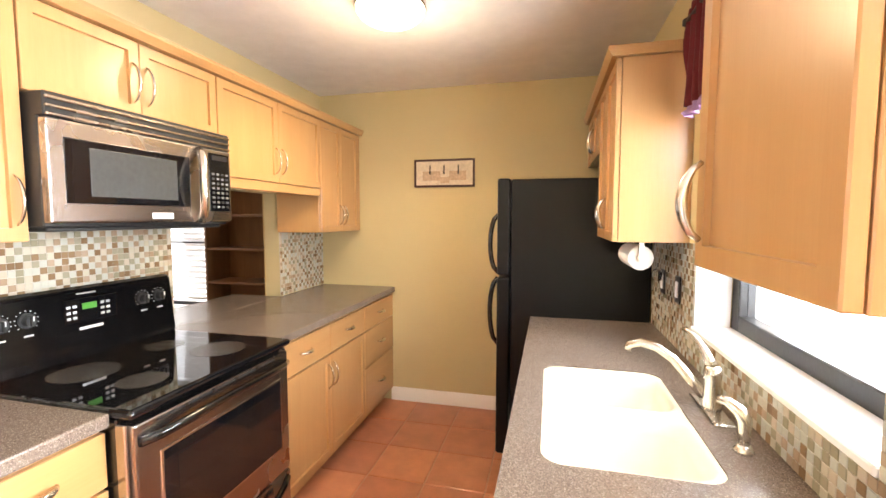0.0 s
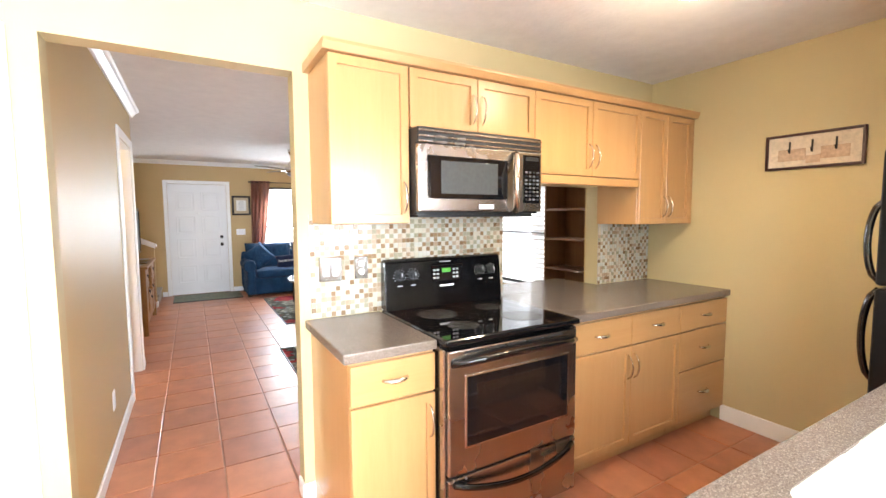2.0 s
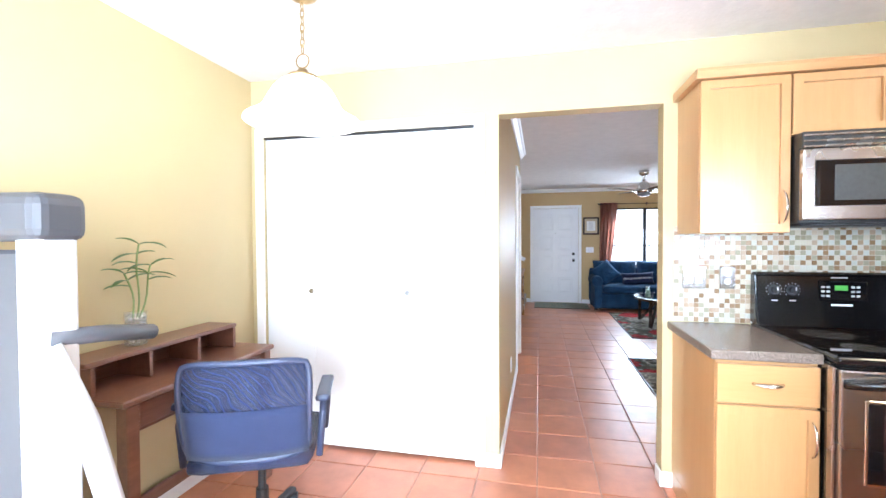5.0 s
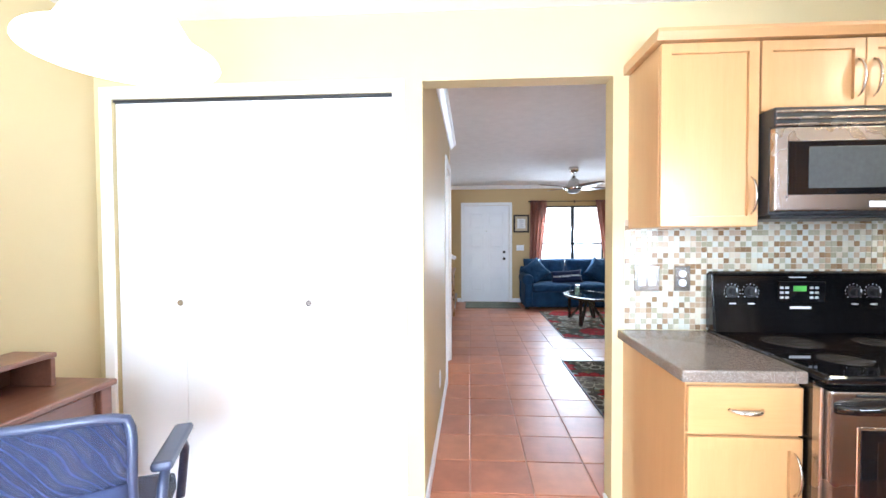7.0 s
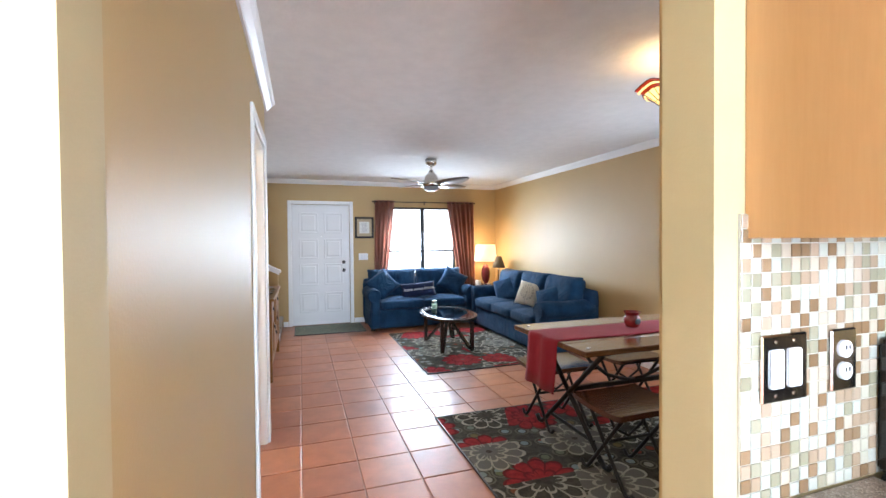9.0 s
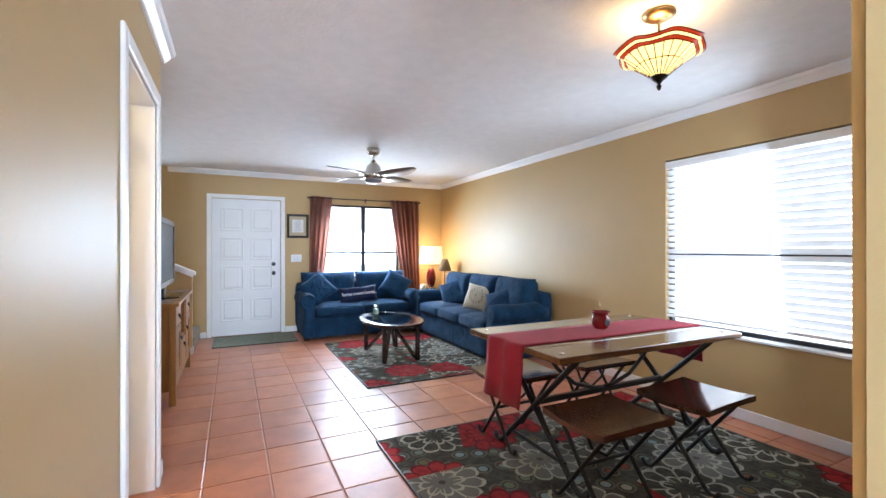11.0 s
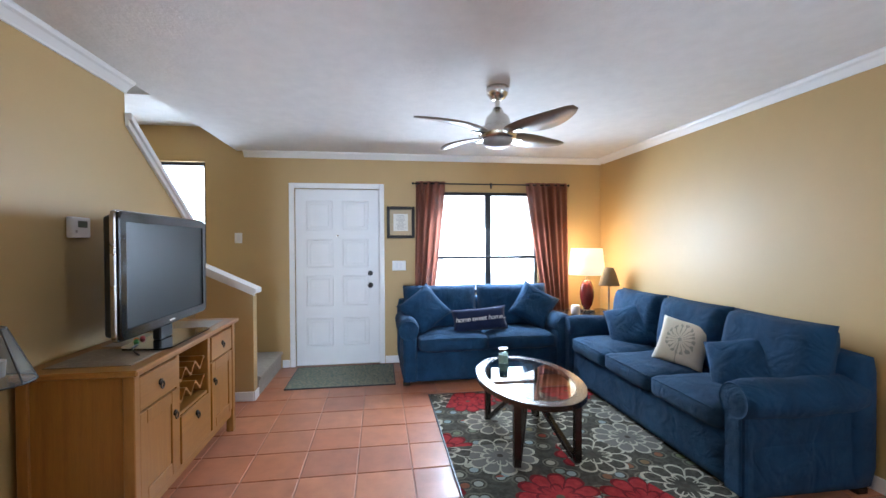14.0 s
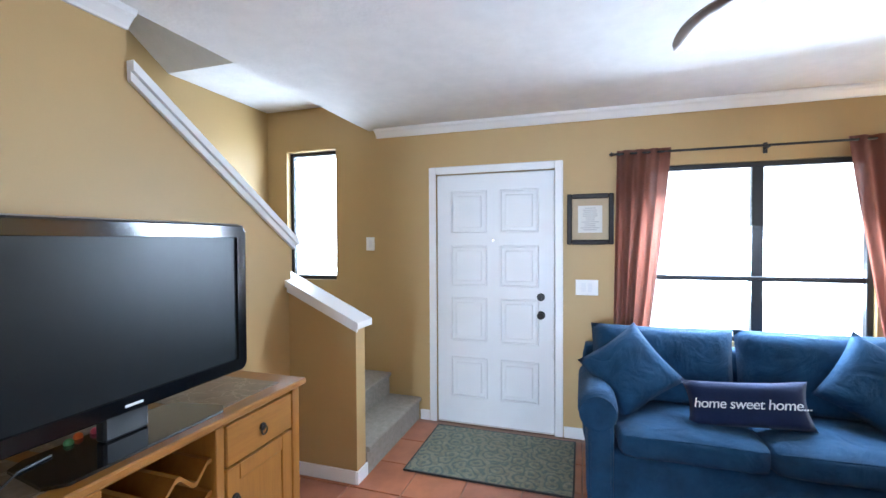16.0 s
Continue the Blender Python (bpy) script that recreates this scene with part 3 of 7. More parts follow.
wall("wall_long", [(XF - 0.12, -4.08, YR, YR + 0.12, 0, H), (-4.08, -2.55, YR, YR + 0.12, 0, 0.62), (-4.08, -2.55, YR, YR + 0.12, 2.06, H), (-2.55, XL, YR, YR + 0.12, 0, H)], WALL_L, "long gold painted living room wall")
wall("wall_stair_back", [(XF - 0.12, -4.46, YS - 0.1, YS, 0, 3.9)], WALL_L, "gold painted wall behind the stairs")
wall("wall_washroom", [(-4.46, -4.38, -1.7, YT - 0.1, 0, H), (-3.0, -2.9, -1.7, -0.11, 0, H), (-4.38, -3.0, -1.75, -1.65, 0, H)], CREAM, "cream painted washroom walls")
wall("ceiling", [(XL, 2.5, YN, YE, H, H + 0.1)], CEIL, "textured white kitchen ceiling")
wall("ceiling_living", [(XF, XL - 0.002, YT + 0.04, YR, H, H + 0.1), (-6.58, -4.36, YT - 0.1, YT + 0.04, H, H + 0.1), (-4.36, XL - 0.002, -1.75, YT + 0.04, H, H + 0.1)], CEIL, "smooth white living room ceiling")
bm = bx(bmesh.new(), XF, -7.62, YS, YT + 0.04, 2.705, 2.80)
prism(bm, ((-7.62, 2.705), (-6.0, 3.75), (-6.0, 3.85), (-7.62, 2.8)), "y", YS, YT + 0.04)
setting("ceiling_stairs", bm, CEIL, "white stairwell ceiling, flat then sloping")
wall("wall_stairwell_upper", [(-7.62, -6.0, YT + 0.04, YT + 0.1, H + 0.1, 3.9), (XF, -7.62, YT + 0.04, YT + 0.1, H + 0.1, 2.8), (-6.0, -5.9, YS, YT + 0.1, H + 0.1, 3.9)], WALL_L, "gold painted upper stairwell wall")

# trim
for name, b in (
        ("baseboard_end", (-1.0, -0.05, YE - 0.014, YE - 0.001, 0, 0.11)),
        ("baseboard_hall", (-3.45, XL, 0.0, 0.013, 0, 0.085)),
        ("baseboard_hall_far", (-4.445, -4.35, 0.0, 0.013, 0, 0.085)),
        ("baseboard_jamb", (-1.69, -1.585, 0.90 - 0.013, 0.9, 0, 0.085)),
        ("baseboard_range", (XK, XK + 0.013, 0.9, 0.955, 0, 0.085)),
        ("baseboard_strip", (XK, XK + 0.013, -0.085, -0.001, 0, 0.085)),
        ("baseboard_jamb_hall", (XL, XK + 0.013, 0.0, 0.013, 0, 0.085)),
        ("baseboard_return", (-4.458, -4.445, YT, -0.001, 0, 0.085)),
        ("baseboard_television", (-7.60, -4.475, YT, YT + 0.013, 0, 0.085)),
        ("baseboard_stair_side", (-7.60, -7.587, YT + 0.014, -0.075, 0, 0.085)),
        ("baseboard_newel", (-7.72, -7.587, -0.074, -0.061, 0, 0.085)),
        ("baseboard_front", (XF, XF + 0.013, -0.05, 0.03, 0, 0.085)),
        ("baseboard_front_far", (XF, XF + 0.013, 1.11, YR, 0, 0.085)),
        ("baseboard_long", (XF + 0.014, XL - 0.013, YR - 0.013, YR, 0, 0.085)),
        ("baseboard_breakfast", (XK, 2.4, YN, YN + 0.013, 0, 0.085))):
    setting(name, box(*b, bevel=0.004), WHITE, "white painted baseboard")

CROWN = ((0, 0), (0, -0.07), (0.012, -0.07), (0.018, -0.06), (0.045, -0.03), (0.06, -0.022), (0.068, -0.01), (0.068, 0))


bm = bmesh.new()
prism(bm, [(XF + u, H - 0.001 + v) for u, v in CROWN], "y", -0.44, YR)
setting("crown_front", bm, WHITE, "white painted crown moulding")
bm = bmesh.new()
prism(bm, [(YR - u, H - 0.001 + v) for u, v in CROWN], "x", XF + 0.07, XL - 0.013)
setting("crown_long", bm, WHITE, "white painted crown moulding")
bm = bmesh.new()
prism(bm, [(YT + u, H - 0.001 + v) for u, v in CROWN], "x", -6.58, -4.53)
setting("crown_television", bm, WHITE, "white painted crown moulding")
bm = bmesh.new()
prism(bm, [(0.0 + u, H - 0.001 + v) for u, v in CROWN], "x", -4.53, XL - 0.013)
setting("crown_hall", bm, WHITE, "white painted crown moulding")
bm = bmesh.new()
prism(bm, [(-4.445 - u, H - 0.001 + v) for u, v in CROWN], "y", YT, 0.0)
setting("crown_return", bm, WHITE, "white painted crown moulding")

# caps on the sloping stair walls
bm = bmesh.new()
prism(bm, ((-6.58, 2.21), (-7.66, 1.475), (-7.66, 1.517), (-6.58, 2.253)), "y", YT - 0.135, YT + 0.04)
prism(bm, ((-6.58, 2.17), (-7.64, 1.449), (-7.64, 1.487), (-6.58, 2.209)), "y", YT + 0.001, YT + 0.022)
setting("trim_stair_cap", bm, WHITE, "white sloping cap on the stair wall")
bm = bmesh.new()
prism(bm, ((YT - 0.1, 1.259), (-0.04, 0.966), (-0.04, 1.006), (YT - 0.1, 1.301)), "x", -7.745, -7.56)
prism(bm, ((YT - 0.1, 1.223), (-0.06, 0.944), (-0.06, 0.975), (YT - 0.1, 1.258)), "x", -7.599, -7.58)
setting("trim_half_wall_cap", bm, WHITE, "white sloping cap on the half wall")

# carpeted stairs
st = thing("staircase", pose(-8.17, -0.4, 0), "grey carpeted stairs with a landing beside the front door", "stairs")
st["kind"] = "structure"
for k, (y0, y1) in enumerate(((-0.34, -0.065), (-0.62, -0.34), (YS, -0.62))):
    bm = bmesh.new()
    z = 0.185 * (k + 1)
    prism(bm, ((y0, 0.0), (y1, 0.0), (y1, z - 0.04), (y1 + 0.018, z - 0.03), (y1 + 0.018, z - 0.008), (y1 + 0.006, z), (y0, z)), "x", XF + 0.001, -7.711)
    bmesh.ops.translate(bm, verts=bm.verts, vec=(8.17, 0.4, 0))
    part("step", bm, CARPET, st)
for k in range(4):
    bm = bx(bmesh.new(), -7.62 + 0.27 * k, -7.35 + 0.27 * k, YS, YT - 0.1, 0, 0.555 + 0.19 * (k + 1), 0.012)
    bmesh.ops.translate(bm, verts=bm.verts, vec=(8.17, 0.4, 0))
    part("step", bm, CARPET, st)


def casing(name, axis, at, out, lo, hi, top, w=0.06, t=0.017):
    """Door trim round an opening in a wall: axis is the one along which the opening runs."""
    bm = bmesh.new()
    a0, a1 = sorted((at, at + out * t))
    for u0, u1, z0, z1 in ((lo - w, lo, 0, top + w), (hi, hi + w, 0, top + w), (lo, hi, top, top + w)):
        if axis == "y":
            bx(bm, a0, a1, u0, u1, z0, z1, 0.005)
        else:
            bx(bm, u0, u1, a0, a1, z0, z1, 0.005)
    return setting(name, bm, WHITE, "white painted door casing")


casing("trim_front_door", "y", XF, 1, 0.095, 1.045, 2.04)
casing("trim_closet", "y", XK, 1, -1.575, -0.145, 2.07)
casing("trim_washroom_door", "x", 0.0, 1, -4.28, -3.52, 2.06, 0.065)
bm = bmesh.new()
for b in ((-4.28, -4.262, -0.115, -0.001, 0, 2.06), (-3.538, -3.52, -0.115, -0.001, 0, 2.06), (-4.262, -3.538, -0.115, -0.001, 2.042, 2.06)):
    bx(bm, *b)
setting("trim_washroom_jamb", bm, WHITE, "white painted door jamb")

# ---- doors ----


def panel_door(name, m, w, h, rows, material, label, t=0.04):
    """A moulded panel door in the local x-z plane, front at y=0, two columns of raised panels."""
    d = thing(name, m, label, "door")
    bm = box(0, w, -t, 0, 0.008, h, 0.003)
    part("leaf", bm, material, d)
    pw = (w - 0.115 * 2 - 0.1) / 2
    for z0, z1 in rows:
        for x0 in (0.115, 0.115 + pw + 0.1):
            b2 = bmesh.new()
            # raised frame and field of the panel
            for a in ((x0, x0 + 0.018, z0, z1), (x0 + pw - 0.018, x0 + pw, z0, z1), (x0 + 0.018, x0 + pw - 0.018, z0, z0 + 0.018), (x0 + 0.018, x0 + pw - 0.018, z1 - 0.018, z1)):
                bx(b2, a[0], a[1], -0.002, 0.014, a[2], a[3], 0.006)
            bx(b2, x0 + 0.045, x0 + pw - 0.045, -0.002, 0.012, z0 + 0.042, z1 - 0.042, 0.011)
            part("panel", b2, material, d)
    return d


# front door: leaf in the y-z plane, its room side faces +x
fd = panel_door("door_front", Matrix.Translation((XF - 0.012, 1.04, 0)) @ Matrix.Rotation(radians(-90), 4, "Z"), 0.94, 2.03,
                ((0.22, 0.55), (0.68, 1.04), (1.13, 1.46), (1.56, 1.90)), DOORWHITE, "white eight-panel front door, closed, with black deadbolt and knob")
bm = rod(bmesh.new(), (0.10, 0.0, 0.92), (0.10, 0.012, 0.92), 0.032, segs=20)
rod(bm, (0.10, 0.012, 0.92), (0.10, 0.035, 0.92), 0.014)
bmesh.ops.create_uvsphere(bm, u_segments=16, v_segments=10, radius=0.027, matrix=pose(0.10, 0.05, 0.92))
part("knob", bm, BLACKMETAL, fd, "round black door knob", True)
bm = rod(bmesh.new(), (0.10, 0.0, 1.06), (0.10, 0.016, 1.06), 0.03, segs=20)
bx(bm, 0.094, 0.106, 0.016, 0.034, 1.04, 1.08, 0.003)
part("deadbolt", bm, BLACKMETAL, fd, "black deadbolt")
part("peephole", rod(bmesh.new(), (0.47, 0.0, 1.5), (0.47, 0.006, 1.5), 0.009), NICKEL, fd)
# added panel, out of view: keeps backdrop light from leaking round the leaf
setting("trim_door_stop", box(XF - 0.108, XF - 0.056, 0.06, 1.08, 0.013, 2.08), WHITE, "added unseen panel behind the front door that blocks leaking light")
setting("trim_threshold", box(XF - 0.1, XF + 0.012, 0.095, 1.045, 0, 0.012, 0.003), NICKEL, "metal door threshold")

# closet: two bifold pairs of white louvred-top doors
cl = thing("closet_door", pose(XK - 0.03, -0.86, 0), "white bifold closet doors with small louvres and round knobs, closed", "closet door")
for k in range(4):
    y0 = -0.712 + k * 0.356
    part("leaf", box(-0.015, 0.015, y0 + 0.001, y0 + 0.355, 0.02, 2.055, 0.003), DOORWHITE, cl)
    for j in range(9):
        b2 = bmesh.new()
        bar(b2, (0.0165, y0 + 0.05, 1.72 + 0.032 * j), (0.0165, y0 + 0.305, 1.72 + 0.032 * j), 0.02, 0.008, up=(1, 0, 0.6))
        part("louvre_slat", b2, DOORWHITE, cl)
        # dark strip on the solid leaf: shade under the slat, put in as colour
        part("louvre_shade_strip", box(0.0145, 0.0158, y0 + 0.05, y0 + 0.305, 1.7045 + 0.032 * j, 1.7068 + 0.032 * j), BURNER_AND_SHADE, cl)
for y in (-0.37, 0.29):
    bm = rod(bmesh.new(), (0.015, y, 1.045), (0.03, y, 1.045), 0.008)
    rod(bm, (0.03, y, 1.045), (0.042, y, 1.045), 0.019, 0.016, 18)
    part("knob", bm, NICKEL, cl, "small round nickel knob")
setting("trim_closet_track", box(XK - 0.07, XK - 0.005, -1.575, -0.145, 2.058, 2.069), BLACK, "dark closet door track")

# washroom door standing open into the room
wd = thing("door_washroom", pose(-4.243, -0.135, 0, 0, 0, -97), "cream lit washroom door standing open, with steel hinges", "door")
part("leaf", box(0, 0.71, -0.035, 0, 0.012, 2.035, 0.003), WHITE, wd)
for z in (0.25, 1.02, 1.82):
    part("hinge", box(-0.014, 0.004, -0.008, 0.03, z - 0.045, z + 0.045, 0.003), NICKEL, wd, "steel butt hinge")

# ---- windows ----


def backdrop(name, m, w, h):
    bm = bmesh.new()
    bmesh.ops.create_grid(bm, x_segments=1, y_segments=1, size=0.5, matrix=m @ Matrix.Diagonal((w, h, 1, 1)))
    setting(name, bm, BACKDROP, "bright overcast daylight outside the window")


backdrop("backdrop_front", pose(XF - 1.6, 1.0, 1.6, 0, 90, 0), 5, 9)
backdrop("backdrop_side", pose(-3.3, YR + 1.6, 1.5, 90, 0, 0), 8, 5)
backdrop("backdrop_sink", pose(XW + 1.2, 3.9, 1.5, 0, 90, 0), 4, 6.0)
backdrop("backdrop_patio", pose(4.2, -0.45, 1.3, 0, 90, 0), 5, 5)


def sash_window(name, m, w, h, cols, rows, label, fw=0.035, depth=0.05):
    """A framed window in the local x-z plane with mullions and panes; cols and rows are the bars' places."""
    win = tagged(new(name), label, "window", kind="structure")
    win.matrix_basis = m
    bm = bmesh.new()
    for b in ((0, fw, 0, h), (w - fw, w, 0, h), (fw, w - fw, 0, fw), (fw, w - fw, h - fw, h)):
        bx(bm, b[0], b[1], -depth / 2, depth / 2, b[2], b[3], 0.004)
    part("window_frame", bm, FRAME, win)
    for c in cols:
        part("mullion", box(c - 0.034, c + 0.034, -depth / 2, depth / 2 + 0.003, fw, h - fw, 0.004), FRAME, win)
    xs = [fw] + [c for c in cols] + [w - fw]
    for r in rows:
        part("meeting_rail", box(fw, w - fw, -depth / 2 - 0.003, depth / 2 + 0.002, r - 0.017, r + 0.017, 0.004), FRAME, win)
    for x0, x1 in zip(xs, xs[1:]):
        zs = [fw] + list(rows) + [h - fw]
        for z0, z1 in zip(zs, zs[1:]):
            p = part("pane", box(x0, x1, -0.003, 0.003, z0, z1), GLASS, win)
            p.visible_shadow = False
    return win


sash_window("window_front", pose(XF - 0.06, 1.67, 0.80, 0, 0, 90), 1.32, 1.22, (0.695,), (0.43,), "dark bronze double window with bright panes")
sash_window("window_stair", pose(XF - 0.08, -1.37, 1.15, 0, 0, 90), 0.52, 1.17, (), (), "narrow dark framed stair window")
sash_window("window_side", pose(-4.08, YR + 0.07, 0.62), 1.53, 1.44, (), (0.62,), "dark framed window behind white blinds")
sash_window("window_sink", pose(XW + 0.155, 1.24, 1.055, 0, 0, 90), 0.97, 0.965, (), (0.50,), "dark grey framed window over the sink", 0.062, 0.06)
sash_window("window_patio", pose(2.43, -1.5, 0.0, 0, 0, 90), 2.1, 2.2, (1.05,), (), "sliding glass patio door")
setting("trim_sink_sill", box(XW - 0.012, XW + 0.19, 1.242, 2.208, 1.041, 1.062, 0.004), WHITE, "white window sill over the sink")
bm = bmesh.new()
for b in ((XW, XW + 0.12, 1.241, 1.247, 1.063, 2.019), (XW, XW + 0.12, 2.203, 2.209, 1.063, 2.019), (XW, XW + 0.12, 1.247, 2.203, 2.013, 2.019)):
    bx(bm, *b)
setting("trim_sink_reveal", bm, WHITE, "white window reveal")
setting("trim_side_sill", box(-4.12, -2.51, YR - 0.03, YR + 0.1, 0.6, 0.622, 0.004), WHITE, "white window sill")

bl = thing("window_blinds", pose(-3.3, YR + 0.012, 0.7), "white horizontal blinds lowered over the window", "blinds")
part("headrail", box(-0.775, 0.745, -0.022, 0.022, 1.285, 1.345, 0.004), WHITE, bl)
for k in range(24):
    b2 = bmesh.new()
    bar(b2, (-0.768, 0, 0.04 + 0.0525 * k), (0.74, 0, 0.04 + 0.0525 * k), 0.046, 0.0025, up=(0, 1, 0.6))
    part("slat", b2, BLINDS, bl)
part("bottom_rail", box(-0.768, 0.74, -0.02, 0.02, -0.008, 0.014, 0.004), WHITE, bl)

# ---- kitchen ----


def shaker(bm, x0, x1, z0, z1, y=0.0, t=0.02, rail=0.055, slab=False):
    """A cabinet front whose face is at local y, looking along -y."""
    if slab:
        bx(bm, x0, x1, y, y + t, z0, z1, 0.003)
        return bm
    bx(bm, x0, x1, y, y + t, z0, z1, 0.0025)
    bm.normal_update()
    front = min((f for f in bm.faces if f.normal.y < -0.99), key=lambda f: -f.calc_area())
    bmesh.ops.inset_region(bm, faces=[front], thickness=rail - 0.0025)
    bmesh.ops.inset_region(bm, faces=[front], thickness=0.0015, depth=-0.012)
    return bm


def bow_handle(a, b, out=0.032):
    """A flat bowed pull between two points on a front that looks along -y."""
    a, b = Vector(a), Vector(b)
    bm = bmesh.new()
    n = 12
    pts = []
    for i in range(n + 1):
        u = i / n
        pts.append(a.lerp(b, u) + Vector((0, -out * math.sin(math.pi * u) ** 0.6 - 0.001, 0)))
    w = [0.006 + 0.005 * math.sin(math.pi * i / n) for i in range(n + 1)]
    tube(bm, pts, w, 8, 0.5)
    return bm


def cabinet(name, m, w, z0, z1, depth, fronts, label, group, toe=0.0, sides=True):
    """fronts: (kind, x0, x1, z0, z1, handle) with kind 'door' or 'drawer'; handle 'l', 'r', 'h' or ''."""
    c = thing(name, m, label, "cabinet", group)
    bm = box(0.001, w - 0.001, 0.022, depth, z0 + toe, z1, 0.002)
    if toe:
        bx(bm, 0.001, w - 0.001, 0.08, depth, z0, z0 + toe)
    part("body", bm, MAPLE, c)
    for kind, a, b, lo, hi, h in fronts:
        f = part("door" if kind == "door" else "drawer_front", shaker(bmesh.new(), a + 0.0015, b - 0.0015, lo + 0.0015, hi - 0.0015, 0.0, 0.02, min(0.055, (b - a) * 0.24), kind != "door"), MAPLE if kind == "door" else MAPLE_H, c)
        if h == "h":
            q = (a + b) / 2
            hb = bow_handle((q - 0.055, 0, (lo + hi) / 2 + 0.005), (q + 0.055, 0, (lo + hi) / 2 + 0.005), 0.028)
        elif h:
            q = a + 0.028 if h[0] == "l" else b - 0.028
            z = lo + 0.05 if h[1] == "b" else hi - 0.19
            hb = bow_handle((q, 0, z), (q, 0, z + 0.14))
        if h:
            part("handle", hb, NICKEL, f, "bowed satin nickel handle", True)
    return c


def left(y0, xf):
    return pose(xf, y0, 0, 0, 0, 90)


def right(y1, xf):
    return pose(xf, y1, 0, 0, 0, -90)


UP, XU, XB = "upper cabinets", -1.255, -0.985
UZ = 2.115
cabinet("wall_cabinet", left(0.97, XU), 0.37, 1.402, UZ, XU - XK, [("door", 0.0, 0.37, 1.402, UZ, "rb")], "single-door maple shaker wall cabinet over the short worktop", UP)
cabinet("wall_cabinet", left(1.344, XU), 0.756, 1.842, UZ, XU - XK, [("door", 0, 0.378, 1.842, UZ, "rb"), ("door", 0.378, 0.756, 1.842, UZ, "lb")], "short two-door maple wall cabinet over the microwave", UP)
cabinet("wall_cabinet", left(2.102, XU), 0.91, 1.667, UZ, XU - XK, [("door", 0, 0.455, 1.667, UZ, "rb"), ("door", 0.455, 0.91, 1.667, UZ, "lb")], "two-door maple shaker wall cabinet over the pass-through", UP)
cabinet("wall_cabinet", left(3.014, XU), 0.58, 1.372, UZ, XU - XK, [("door", 0, 0.285, 1.372, UZ, "rb"), ("door", 0.285, 0.57, 1.372, UZ, "lb")], "tall narrow-doored maple wall cabinet in the corner", UP)
setting("trim_cabinet_filler", box(XK + 0.001, XU - 0.006, 3.595, 3.619, 1.372, UZ), MAPLE, "maple filler strip beside the end wall")
setting("trim_cabinet_valance", box(XU - 0.03, XU - 0.005, 2.104, 3.012, 1.615, 1.665, 0.004), MAPLE_H, "maple valance under the wall cabinets")
CAP = ((0.0, 0.0), (0.02, 0.0), (0.034, 0.028), (0.034, 0.042), (-0.34, 0.042), (-0.34, 0.0))
bm = prism(bmesh.new(), [(XU + u, UZ + v + 0.002) for u, v in CAP], "y", 0.945, 3.617)
setting("trim_cabinet_crown", bm, MAPLE_H, "maple crown strip on the wall cabinets")

BASE = "base cabinets"
cabinet("base_cabinet", left(0.95, XB), 0.37, 0, 0.884, XB - XK, [("drawer", 0.0, 0.37, 0.705, 0.868, "h"), ("door", 0, 0.37, 0.105, 0.698, "rt")], "maple base cabinet with one drawer over a door", BASE, 0.1)
cabinet("base_cabinet", left(2.092, XB), 0.982, 0, 0.884, XB - XK, [("drawer", 0, 0.51, 0.698, 0.868, "h"), ("drawer", 0.51, 0.982, 0.698, 0.868, "h"), ("door", 0, 0.51, 0.105, 0.691, "rt"), ("door", 0.51, 0.982, 0.105, 0.691, "lt")], "maple base cabinet with two drawers over two doors", BASE, 0.1)
cabinet("base_cabinet", left(3.076, XB), 0.54, 0, 0.884, XB - XK, [("drawer", 0, 0.54, 0.698, 0.868, "h"), ("drawer", 0, 0.54, 0.442, 0.691, "h"), ("drawer", 0, 0.54, 0.105, 0.435, "h")], "maple base cabinet with three drawers", BASE, 0.1)
for y0, y1, lab in ((0.922, 1.318, "short grey-brown speckled worktop beside the range"), (2.09, 3.615, "long grey-brown speckled worktop running into the pass-through")):
    bm = bmesh.new()
    bx(bm, -1.595, -0.965, y0, y1, 0.885, 0.926, 0.006, 2)
    if y1 > 3:
        bx(bm, -1.98, -1.5955, 2.155, 3.025, 0.886, 0.925, 0.006)
    tagged(part("worktop", bm, COUNTER), lab, "worktop")

# range
rg = thing("range_cooker", left(1.323, -0.925), "stainless and black electric range with a ceramic hob", "range cooker")
W = 0.762
part("body", box(0.002, W - 0.002, 0.03, 0.62, 0.03, 0.903, 0.004), BLACKGLOSS, rg)
part("side_strip", box(0.0, 0.012, 0.0, 0.034, 0.06, 0.89, 0.003), STEEL, rg)
part("side_strip", box(W - 0.012, W, 0.0, 0.034, 0.06, 0.89, 0.003), STEEL, rg)
bm = bmesh.new()
bx(bm, -0.002, W + 0.002, -0.028, 0.662, 0.904, 0.934, 0.012, 3)
part("hob", bm, BLACKGLASS, rg, "black ceramic glass hob")
for x, y, r in ((0.20, 0.16, 0.075), (0.21, 0.42, 0.105), (0.55, 0.17, 0.105), (0.54, 0.43, 0.075)):
    bm = rod(bmesh.new(), (x, y, 0.9338), (x, y, 0.9348), r, segs=36)
    part("burner", bm, BURNER_AND_SHADE, rg, "grey ring on the glass")
od = part("oven_door", box(0.014, W - 0.014, -0.02, 0.03, 0.345, 0.885, 0.008, 2), STEEL, rg, "brushed steel oven door")
part("window_trim", box(0.092, W - 0.068, -0.0225, -0.018, 0.455, 0.775, 0.006), NICKEL, od, "thin bright trim")
part("oven_window", box(0.1, W - 0.076, -0.0245, -0.018, 0.463, 0.767, 0.004), BLACKGLASS, od)
